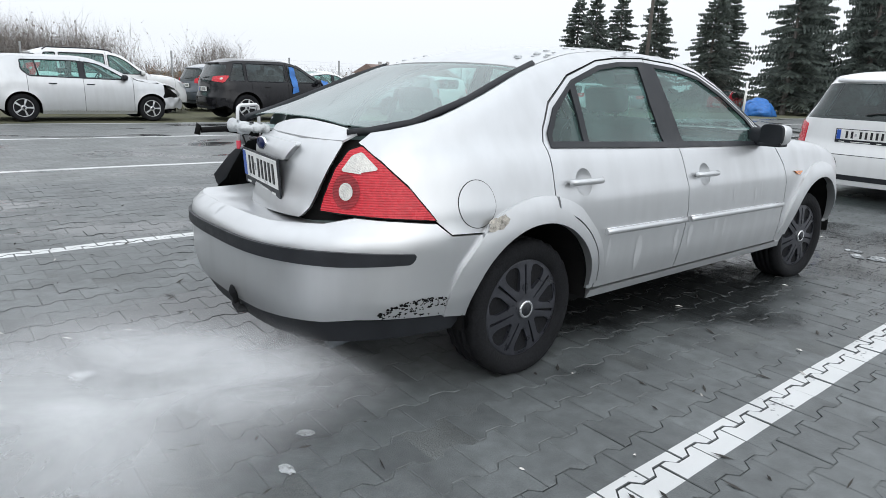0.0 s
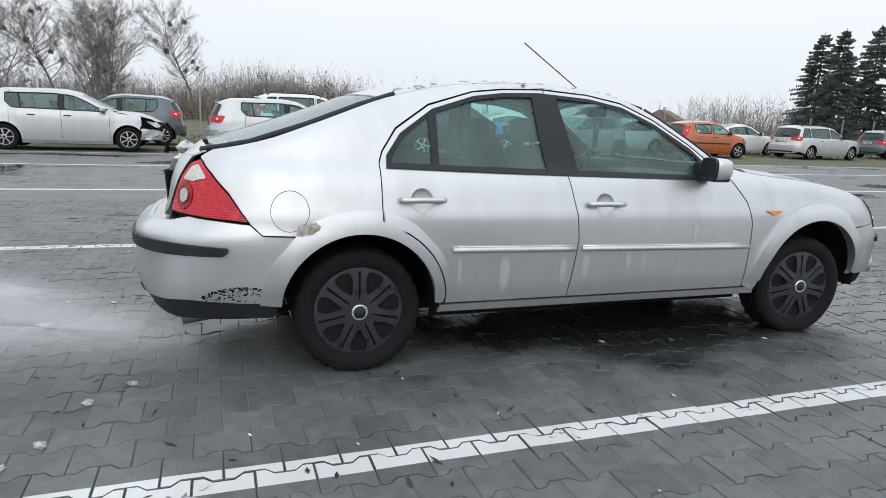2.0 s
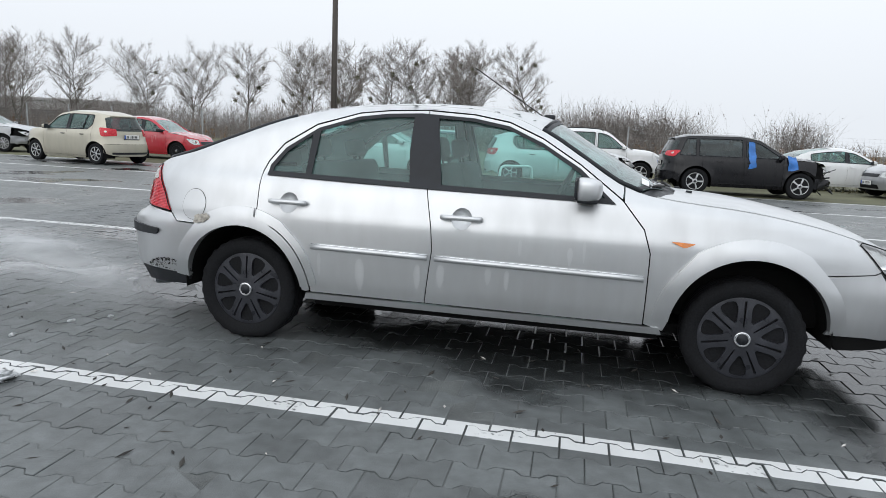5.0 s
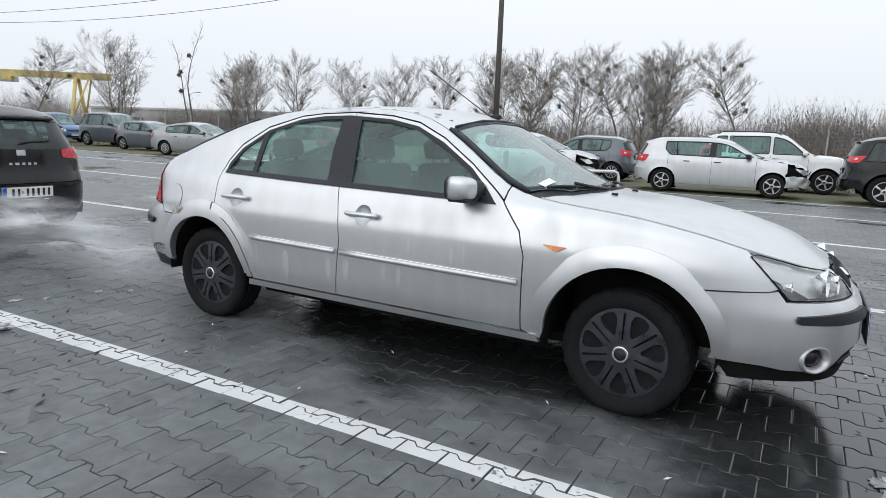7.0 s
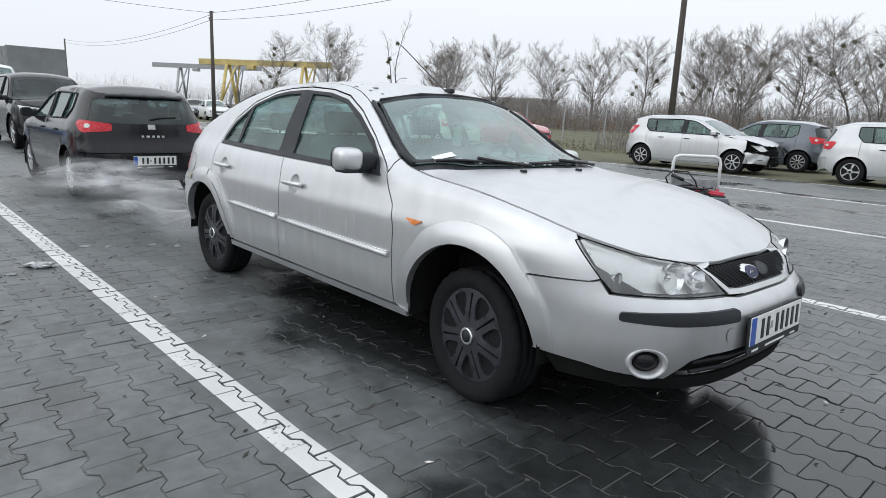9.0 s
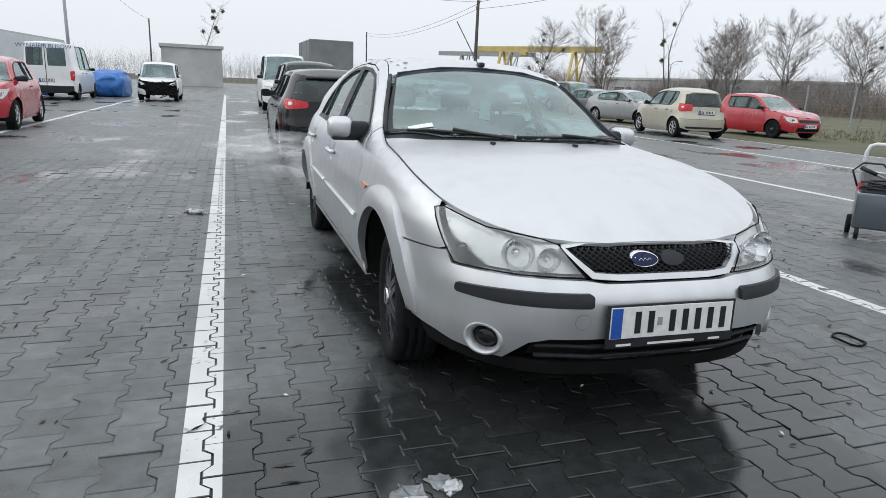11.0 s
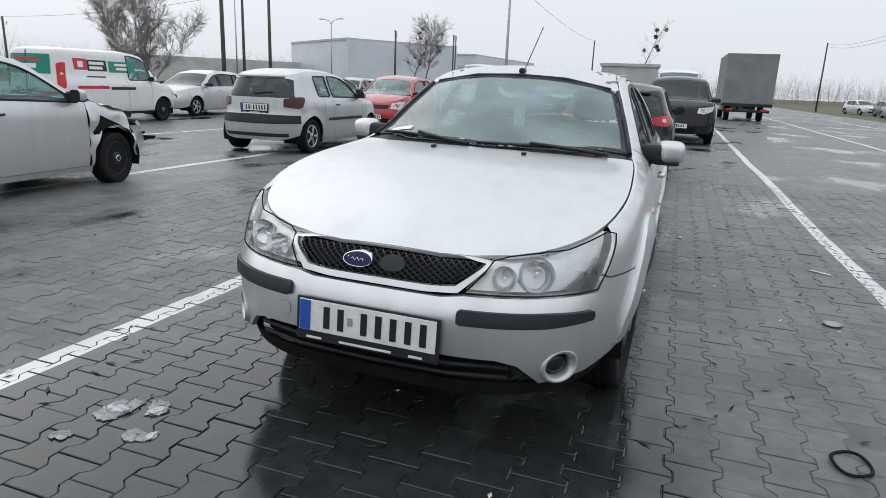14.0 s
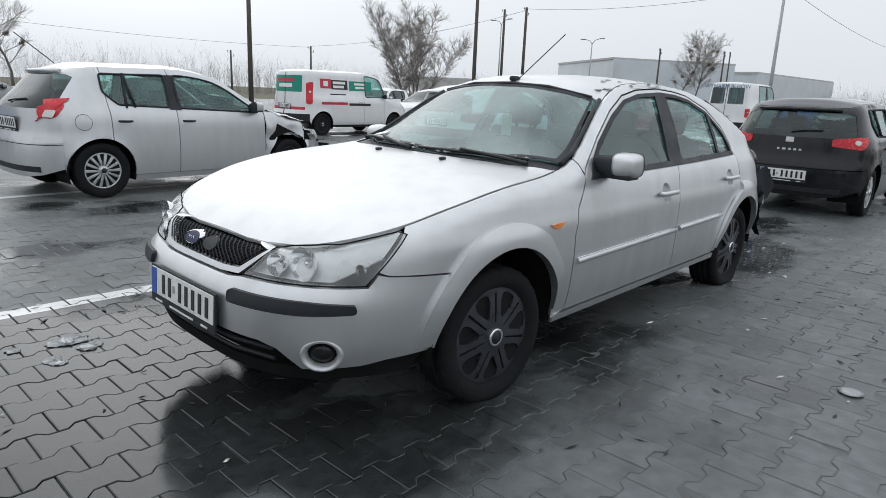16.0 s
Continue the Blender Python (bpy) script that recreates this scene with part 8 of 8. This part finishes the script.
bm = bmesh.new()
bmesh.ops.create_icosphere(bm, subdivisions=4, radius=1)
for v in bm.verts:
    v.co += 0.22 * noise.noise_vector(v.co * 2.3) + 0.08 * noise.noise_vector(v.co * 7)
    v.co = Vector((v.co.x * 1.2, v.co.y * 0.9, max(0.0, v.co.z * 0.85 + 0.15)))
solid("tarpaulin", shade(bm), TARP, "crumpled blue tarpaulin over a heap", "tarpaulin", pose(36.8, 16.2, 0))
solid("white_post", tube([(0, 0, 0), (0, 0, 2.0)], 0.07, 8), PLATE, "pale upright post beside the tarpaulin", "post", pose(34.4, 15.9, 0))
for k, (x, y) in enumerate(((-34.0, -7.2), (-33.0, -10.6), (-36.5, -12.5))):
    b2 = bmesh.new()
    bmesh.ops.create_icosphere(b2, subdivisions=4, radius=1)
    for v in b2.verts:
        q = [math.copysign(abs(c) ** 0.55, c) for c in v.co]
        v.co = Vector((q[0] * 1.9, q[1] * 0.85, max(0.0, q[2] * (0.8 - 0.3 * abs(q[0]) ** 2) + 0.55))) + 0.12 * noise.noise_vector(v.co * 3.0 + Vector((k * 5, 0, 0))) + 0.06 * noise.noise_vector(v.co * 9)
        v.co.z = max(0.0, v.co.z)
    solid("covered_car", shade(b2), TARP, "car wrapped in a blue tarpaulin", "car", pose(x, y, 0, 0, 0, 5 * k), "cars under tarpaulins")

ring = [(0.085 * math.cos(t), 0.065 * math.sin(t), 0.008 + 0.004 * math.sin(3 * t)) for t in (2 * math.pi * k / 24 for k in range(25))]
solid("rubber_ring", tube(ring, 0.006, 6), RUBBER, "thin black rubber ring lying on the paving", "ring", pose(1.76, 1.69, 0))
solid("flat_chip", lathe([(0.001, 0.0), (0.05, 0.002), (0.055, 0.006), (0.03, 0.010), (0.001, 0.011)], 16, None, "z"), STEEL, "flat grey lens-shaped chip on the paving", "debris", pose(0.085, 1.95, 0.001, 0, 0, 30))
solid("pale_strip", shade(box(0.16, 0.022, 0.008, 0.003, (0, 0, 0.006))), CLEARLENS, "pale broken plastic strip on the paving", "debris", pose(-1.18, 2.11, 0, 0, 0, 55))


def lump(name, label, x, y, size, seed, flat=0.22):
    b = bmesh.new()
    bmesh.ops.create_icosphere(b, subdivisions=3, radius=1)
    for v in b.verts:
        v.co += 0.6 * noise.noise_vector(v.co * 2.2 + Vector((seed, 0, 0))) + 0.3 * noise.noise_vector(v.co * 6)
        v.co = Vector((v.co.x * size, v.co.y * size * 0.6, max(0.0, (v.co.z + 0.5) * size * flat)))
    solid(name, shade(b), SNOW, label, "snow", pose(x, y, 0, 0, 0, seed * 50), "lumps of old snow")


for k, (x, y, s) in enumerate(SNOWS):
    lump("snow_lump", "lump of dirty old snow on the paving", x, y, s, k + 1)
SLUSH = mat("wet_slush", (0.22, 0.235, 0.24), 0.2, 0, 0.35, 18, 0.5, 70)
for k, (x, y, s) in enumerate(((2.50, -0.98, 0.15), (2.42, -0.86, 0.10), (2.62, -0.78, 0.09), (2.72, -1.02, 0.07), (2.85, 1.35, 0.10), (2.7, 1.7, 0.08), (-2.0, -2.0, 0.07))):
    b = bmesh.new()
    bmesh.ops.create_icosphere(b, subdivisions=4, radius=1)
    for v in b.verts:
        v.co += 0.45 * noise.noise_vector(Vector((v.co.x, v.co.y, 0)) * 2.2 + Vector((k * 4, 0, 0)))
        v.co = Vector((v.co.x * s * 0.6, v.co.y * s * 0.42, max(-0.001, 0.003 + 0.004 * v.co.z + 0.004 * noise.noise(v.co * 4))))
    solid("slush_patch", shade(b), SLUSH, "thin patch of melting slush on the wet paving", "slush", pose(x, y, 0, 0, 0, k * 37), "slush patches")
rnd = random.Random(17)
vs, fs = [], []
for k in range(520):
    x, y = rnd.uniform(-5, 4.6), rnd.uniform(-3.6, 4.5)
    L, w, a, z = rnd.uniform(0.008, 0.045), rnd.uniform(0.003, 0.010), rnd.uniform(0, math.pi), rnd.uniform(0.004, 0.012)
    c, s = math.cos(a), math.sin(a)
    b = len(vs)
    for u, v, zz in ((-L, 0, 0.001), (0, -w, z * 0.4), (L, 0, z), (0, w, z * 0.6), (0, 0, z)):
        vs.append((x + u * c - v * s, y + u * s + v * c, zz))
    fs += [(b, b + 1, b + 4), (b + 1, b + 2, b + 4), (b + 2, b + 3, b + 4), (b + 3, b, b + 4)]
me = bpy.data.meshes.new("leaf_litter")
me.from_pydata(vs, [], fs)
me.materials.append(mat("dark_leaf_litter", (0.035, 0.032, 0.028), 0.8, 0, 0.4, 3, island=0.7))
tagged(new("leaf_litter", me), "dark bits of bark, leaves and broken plastic on the paving", "litter", kind="stuff")
vs, fs = [], []
for k in range(70):
    x, y = rnd.uniform(-4, 4.4), rnd.uniform(-3.4, 3.5)
    L, w, a = rnd.uniform(0.006, 0.03), rnd.uniform(0.003, 0.009), rnd.uniform(0, math.pi)
    c, s = math.cos(a), math.sin(a)
    b = len(vs)
    for u, v, zz in ((-L, 0, 0.002), (0, -w, 0.004), (L, 0, 0.008), (0, w, 0.005), (0, 0, 0.011)):
        vs.append((x + u * c - v * s, y + u * s + v * c, zz))
    fs += [(b, b + 1, b + 4), (b + 1, b + 2, b + 4), (b + 2, b + 3, b + 4), (b + 3, b, b + 4)]
me = bpy.data.meshes.new("pale_chips")
me.from_pydata(vs, [], fs)
me.materials.append(CLEARLENS)
tagged(new("pale_chips", me), "pale chips of plastic, glass and ice on the paving", "litter", kind="stuff")


# ---- drifting exhaust steam behind the saloon ----
steam = bpy.data.materials.new("exhaust_steam")
steam.use_nodes = True
n, l = steam.node_tree.nodes, steam.node_tree.links
n.remove(n["Principled BSDF"])
tr, df, tl, mx, ad = n.new("ShaderNodeBsdfTransparent"), n.new("ShaderNodeBsdfDiffuse"), n.new("ShaderNodeBsdfTranslucent"), n.new("ShaderNodeMixShader"), n.new("ShaderNodeMixShader")
df.inputs[0].default_value = tl.inputs[0].default_value = (0.93, 0.94, 0.95, 1)
ad.inputs[0].default_value = 0.5
tc, no, sp = n.new("ShaderNodeTexCoord"), n.new("ShaderNodeTexNoise"), n.new("ShaderNodeVectorMath")
sp.operation = "LENGTH"
no.inputs["Scale"].default_value, no.inputs["Detail"].default_value, no.inputs["Distortion"].default_value = 2.4, 5, 0.6
l.new(tc.outputs["Object"], no.inputs[0]), l.new(tc.outputs["UV"], sp.inputs[0])
fa, fb, pr = n.new("ShaderNodeMapRange"), n.new("ShaderNodeMapRange"), n.new("ShaderNodeMath")
fa.interpolation_type = "SMOOTHSTEP"
fa.inputs[1].default_value, fa.inputs[2].default_value, fa.inputs[3].default_value, fa.inputs[4].default_value = 0.0, 1.0, 1.0, 0.0
fb.inputs[1].default_value, fb.inputs[2].default_value, fb.inputs[3].default_value, fb.inputs[4].default_value = 0.32, 0.68, 0.10, 0.70
pr.operation = "MULTIPLY"
l.new(sp.outputs["Value"], fa.inputs[0]), l.new(no.outputs[0], fb.inputs[0]), l.new(fa.outputs[0], pr.inputs[0]), l.new(fb.outputs[0], pr.inputs[1])
l.new(df.outputs[0], ad.inputs[1]), l.new(tl.outputs[0], ad.inputs[2])
l.new(pr.outputs[0], mx.inputs[0]), l.new(tr.outputs[0], mx.inputs[1]), l.new(ad.outputs[0], mx.inputs[2]), l.new(mx.outputs[0], n["Material Output"].inputs[0])
cloud_of = thing("exhaust_steam", "thin white exhaust steam drifting over the paving", "steam", pose(0, 0, 0), "", "stuff")
# low, flat layers of vapour, from the tail pipe outwards, growing and rising
rv = random.Random(12)
for k in range(5):
    q = k / 4
    size = 0.42 + 0.42 * q
    at = Vector((-2.45 - 1.0 * q, -0.62 - 0.32 * q + rv.uniform(-0.12, 0.12), 0.19 + 0.085 * k))
    turn = Euler((rv.uniform(-0.16, 0.16), rv.uniform(0.05, 0.2), rv.uniform(-0.4, 0.7))).to_matrix()
    vs, fs, uvs = [], [], []
    for i in range(9):
        for j in range(28):
            a = 2 * math.pi * j / 28
            u, v = i / 8 * math.cos(a), i / 8 * math.sin(a)
            p = turn @ Vector((u * size * 1.35, v * size, 0.05 * (1 - u * u - v * v) + 0.08 * noise.noise(Vector((u * 1.5, v * 1.5, k * 1.7)))))
            vs.append((at.x + p.x, at.y + p.y, max(0.02 + 0.01 * k, at.z + p.z)))
            uvs.append((u, v))
    for i in range(8):
        for j in range(28):
            a, b = i * 28 + j, i * 28 + (j + 1) % 28
            fs.append((a, a + 28, b + 28, b) if i else (0, a + 28, b + 28))
    me = bpy.data.meshes.new("puff")
    me.from_pydata(vs, [], fs)
    ul = me.uv_layers.new(name="UVMap")
    for lo in me.loops:
        ul.data[lo.index].uv = uvs[lo.vertex_index]
    for f in me.polygons:
        f.use_smooth = True
    me.materials.append(steam)
    w2 = new("puff", me)
    w2.parent = cloud_of


# ---- ground: field, verge, paved lot with painted lines ----
def paving(name, pattern):
    """Damp concrete blocks: stains, wet patches, the car's shade darkened into the colour, and white lines painted
    across them.
    """
    m = bpy.data.materials.new(name)
    m.use_nodes = True
    n, l = m.node_tree.nodes, m.node_tree.links
    b = n["Principled BSDF"]
    geo, obj = n.new("ShaderNodeNewGeometry"), n.new("ShaderNodeObjectInfo")

    def math_n(op, a, c=None, clampv=False):
        x = n.new("ShaderNodeMath")
        x.operation, x.use_clamp = op, clampv
        for i, v in enumerate((a, c)):
            if v is None:
                continue
            if isinstance(v, (int, float)):
                x.inputs[i].default_value = v
            else:
                l.new(v, x.inputs[i])
        return x.outputs[0]

    def noise_n(scale, detail=5, stretch=None):
        x = n.new("ShaderNodeTexNoise")
        x.inputs["Scale"].default_value, x.inputs["Detail"].default_value = scale, detail
        if stretch:
            mp = n.new("ShaderNodeMapping")
            mp.inputs["Scale"].default_value = stretch
            l.new(geo.outputs["Position"], mp.inputs[0]), l.new(mp.outputs[0], x.inputs[0])
        else:
            l.new(geo.outputs["Position"], x.inputs[0])
        return x.outputs[0]

    def ramp(v, lo, hi, a, c):
        x = n.new("ShaderNodeMapRange")
        x.inputs[1].default_value, x.inputs[2].default_value, x.inputs[3].default_value, x.inputs[4].default_value = lo, hi, a, c
        l.new(v, x.inputs[0])
        return x.outputs[0]
    sep = n.new("ShaderNodeSeparateXYZ")
    l.new(geo.outputs["Position"], sep.inputs[0])
    grain, blotch, wet = noise_n(180, 3), noise_n(2.2, 6), noise_n(0.55, 5, (1.0, 1.6, 1))
    tone = math_n("MULTIPLY", ramp(grain, 0.3, 0.7, 0.82, 1.18), ramp(blotch, 0.3, 0.7, 0.78, 1.2))
    tone = math_n("MULTIPLY", tone, ramp(noise_n(14, 7), 0.32, 0.68, 0.80, 1.18))
    tone = math_n("MULTIPLY", tone, ramp(geo.outputs["Random Per Island"], 0, 1, 0.86, 1.14))
    tone = math_n("MULTIPLY", tone, ramp(obj.outputs["Random"], 0, 1, 0.88, 1.12))
    wet_shade = None
    for px, py, pr in WET_SHADE_SPOTS:
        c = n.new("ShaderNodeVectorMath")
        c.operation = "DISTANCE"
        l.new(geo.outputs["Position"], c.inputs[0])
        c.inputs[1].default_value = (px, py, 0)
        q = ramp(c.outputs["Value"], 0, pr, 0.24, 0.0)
        wet_shade = q if wet_shade is None else math_n("MAXIMUM", wet_shade, q)
    wet_shade_m = ramp(math_n("ADD", wet, wet_shade), 0.53, 0.64, 0, 1)
    # darkens wet blocks, and paints the car's shade under and before it
    tone = math_n("MULTIPLY", tone, ramp(wet_shade_m, 0, 1, 1.0, 0.25))
    height = grain
    if pattern:
        br = n.new("ShaderNodeTexBrick")
        br.inputs["Scale"].default_value, br.inputs["Mortar Size"].default_value, br.inputs["Brick Width"].default_value, br.inputs["Row Height"].default_value = 1, 0.006, 0.2, 0.165
        br.inputs["Color1"].default_value, br.inputs["Color2"].default_value, br.inputs["Mortar"].default_value = (1.08, 1.08, 1.08, 1), (0.9, 0.9, 0.9, 1), (0.45, 0.45, 0.45, 1)
        l.new(geo.outputs["Position"], br.inputs[0])
        tone = math_n("MULTIPLY", tone, br.outputs["Color"])
    line = None
    wob = ramp(noise_n(0.35, 2), 0.3, 0.7, -0.03, 0.03)
    yy = math_n("ADD", sep.outputs["Y"], wob)
    for y0, hw in LINES:
        d = math_n("ABSOLUTE", math_n("SUBTRACT", yy if y0 != -1.6 else sep.outputs["Y"], y0))
        band = math_n("LESS_THAN", d, hw)
        line = band if line is None else math_n("MAXIMUM", line, band)
    worn = ramp(math_n("MULTIPLY", noise_n(38, 6), noise_n(4, 4)), 0.113, 0.155, 0.0, 1)
    line = math_n("MULTIPLY", line, worn)
    if not pattern:
        # the paint is worn off the rounded arrises of the blocks
        nz = n.new("ShaderNodeSeparateXYZ")
        l.new(geo.outputs["True Normal"], nz.inputs[0])
        line = math_n("MULTIPLY", line, math_n("GREATER_THAN", nz.outputs["Z"], 0.97))
    line = math_n("MULTIPLY", line, math_n("GREATER_THAN", 45.0, math_n("ABSOLUTE", sep.outputs["X"])))
    v = n.new("ShaderNodeVectorMath")
    v.operation = "SCALE"
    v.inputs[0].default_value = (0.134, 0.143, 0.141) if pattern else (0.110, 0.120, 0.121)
    l.new(tone, v.inputs["Scale"])
    w = n.new("ShaderNodeVectorMath")
    w.operation = "SCALE"
    w.inputs[0].default_value = (0.67, 0.68, 0.675)
    l.new(ramp(blotch, 0.3, 0.7, 0.85, 1.05), w.inputs["Scale"])
    mx = n.new("ShaderNodeMix")
    mx.data_type = "RGBA"
    l.new(line, mx.inputs[0]), l.new(v.outputs[0], mx.inputs[6]), l.new(w.outputs[0], mx.inputs[7])
    l.new(mx.outputs[2], b.inputs["Base Color"])
    rough = math_n("MULTIPLY", ramp(wet_shade_m, 0, 1, 0.46, 0.09), ramp(grain, 0.3, 0.7, 0.85, 1.15))
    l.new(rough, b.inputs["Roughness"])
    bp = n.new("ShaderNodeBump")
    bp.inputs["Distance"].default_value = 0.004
    l.new(ramp(wet_shade_m, 0, 1, 0.45, 0.06), bp.inputs["Strength"])
    l.new(height, bp.inputs["Height"]), l.new(bp.outputs[0], b.inputs["Normal"])
    return m


# wet spots; those under and before the car also paint in its shade
WET_SHADE_SPOTS = ((2.5, -0.1, 2.2), (2.3, -0.2, 1.7), (0.8, 0.0, 1.5), (0.2, 0.0, 1.3), (-2.4, 0.2, 0.9), (-1.0, 0.0, 0.8), (-5.5, 9.4, 1.5), (3.2, -0.9, 1.3))
LINES = ((-1.6, 0.068), (2.40, 0.06), (6.42, 0.06), (10.4, 0.06), (-5.72, 0.06), (13.75, 0.05), (-9.8, 0.06))
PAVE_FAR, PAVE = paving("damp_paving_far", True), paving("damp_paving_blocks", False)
JOINT = mat("wet_joint_sand", (0.102, 0.110, 0.108), 0.5, 0, 0.35, 5, 0.5, 160, fine=0.2)

bm = bmesh.new()
bmesh.ops.create_grid(bm, x_segments=80, y_segments=80, size=900)
field = part("ground", bm, mat("winter_field", (0.10, 0.095, 0.06), 0.95, 0, 0.3, 0.15, 0.3, 3), None)
field.location = (0, 0, -0.03)
tagged(field, "dull brown winter field reaching to the horizon", "ground", kind="structure")

X0, X1, Y0, Y1 = -6.4, 5.4, -4.55, 5.35
bm = bmesh.new()
for x0, x1, y0, y1 in ((-130, X0 + 0.1, -60, 13.9), (X1 - 0.1, 70, -60, 13.9), (X0 + 0.1, X1 - 0.1, -60, Y0), (X0 + 0.1, X1 - 0.1, Y1, 13.9)):
    q = [bm.verts.new((x, y, -0.002)) for x, y in ((x0, y0), (x1, y0), (x1, y1), (x0, y1))]
    bm.faces.new(q)
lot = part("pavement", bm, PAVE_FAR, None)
tagged(lot, "damp grey concrete block paving with white painted lines", "pavement", kind="structure")
bm = bmesh.new()
bmesh.ops.create_grid(bm, x_segments=120, y_segments=100, size=0.5)
for v in bm.verts:
    x, y = X0 + (v.co.x + 0.5) * (X1 - X0), Y0 + (v.co.y + 0.5) * (Y1 - Y0)
    # joints are silted up in patches, and open where water runs and along the painted line
    full = 1.15 + 0.8 * noise.noise(Vector((x * 0.6, y * 0.6, 4.0))) + 0.5 * noise.noise(Vector((x * 3, y * 3, 1.0)))
    full -= max(0.0, 1 - math.hypot(x - 2.7, y + 0.2) / 1.9) * 2.2 + max(0.0, 1 - abs(y + 1.6) / 0.3) * 1.2
    v.co = (x, y, -0.0095 + 0.0070 * max(0.0, min(1.0, full)))
part("joint_bed", bm, JOINT, lot, "dark wet sand in the joints")

L, Wd, st = 0.2, 0.165, 0.016
hx, hy = L / 2 - 0.0019, Wd / 2 - 0.0019
half = [(-hx, hy + st), (-0.066, hy + st), (-0.036, hy - st), (0.036, hy - st), (0.066, hy + st), (hx, hy + st)]
ring12 = half + [(x, -y) for x, y in half[::-1]]


def block_rows(z=0.0, tx=0.0, ty=0.0):
    rows = []
    for inset, zz in ((0.0032, 0.0), (0.0, -0.0022), (0.0, -0.02)):
        rows.append([(x * (1 - inset / hx), y * (1 - inset / hy), zz + z + tx * x + ty * y) for x, y in ring12])
    return rows


def block_faces(b):
    fs = [tuple(b + k for k in range(11, -1, -1))]
    for r in (0, 1):
        for k in range(12):
            fs.append((b + 12 * r + k, b + 12 * r + (k + 1) % 12, b + 12 * (r + 1) + (k + 1) % 12, b + 12 * (r + 1) + k))
    return fs


shapes = []
rnd = random.Random(2)
for k in range(5):
    me = bpy.data.meshes.new("block")
    me.from_pydata([p for r in block_rows(0, rnd.gauss(0, 0.006), rnd.gauss(0, 0.006)) for p in r], [], block_faces(0))
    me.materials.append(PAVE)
    shapes.append(me)
vs, fs = [], []
ny, nx = round((Y1 - Y0) / Wd), round((X1 - X0) / L)
for j in range(ny):
    for i in range(nx):
        x, y = X0 + (i + 0.5 + 0.5 * (j % 2)) * L, Y0 + (j + 0.5) * Wd
        if x > X1 - 0.05:
            continue
        z = rnd.gauss(0, 0.0012)
        if 1.75 < x < 3.75 and -2.2 < y < 2.6:
            ob = new("block", shapes[rnd.randrange(5)])
            ob.parent = lot
            ob.location = (x, y, z)
            continue
        b = len(vs)
        tx, ty = rnd.gauss(0, 0.006), rnd.gauss(0, 0.006)
        vs += [(px + x, py + y, pz) for r in block_rows(z, tx, ty) for px, py, pz in r]
        fs += block_faces(b)
me = bpy.data.meshes.new("blocks")
me.from_pydata(vs, [], fs)
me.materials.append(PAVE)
rest = new("blocks", me)
rest.parent = lot
tagged(rest, kind="stuff")

# verge with rough grass, and its kerb
bm = bmesh.new()
bmesh.ops.create_grid(bm, x_segments=160, y_segments=30, size=1)
bm.transform(Matrix.Diagonal((100, 23, 1, 1)))
for v in bm.verts:
    v.co.z = 0.02 * noise.noise(v.co * 0.7) + 0.015
verge = part("verge", bm, mat("rough_winter_grass", (0.105, 0.105, 0.06), 0.95, 0, 0.35, 0.8, 0.5, 14), None)
verge.location = (-30, 13.95 + 23, -0.02)
tagged(verge, "muddy verge of rough winter grass", "verge", kind="structure")
rnd = random.Random(9)
vs, fs = [], []
for k in range(16000):
    y = 18.6 + abs(rnd.gauss(0, 4.0))
    x = rnd.uniform(-55, 48)
    h = rnd.uniform(0.03, 0.12)
    a = rnd.uniform(0, 6.28)
    b = len(vs)
    vs += [(x - 0.02 * math.cos(a), y - 0.02 * math.sin(a), 0), (x + 0.02 * math.cos(a), y + 0.02 * math.sin(a), 0), (x + rnd.gauss(0, 0.07), y + rnd.gauss(0, 0.07), h)]
    fs.append((b, b + 1, b + 2))
me = bpy.data.meshes.new("grass")
me.from_pydata(vs, [], fs)
me.materials.append(mat("pale_grass_blades", (0.16, 0.15, 0.085), 0.9, 0, 0.4, 0.8, island=0.4))
tagged(new("grass", me), "rough yellowed grass on the verge", "grass", kind="stuff")
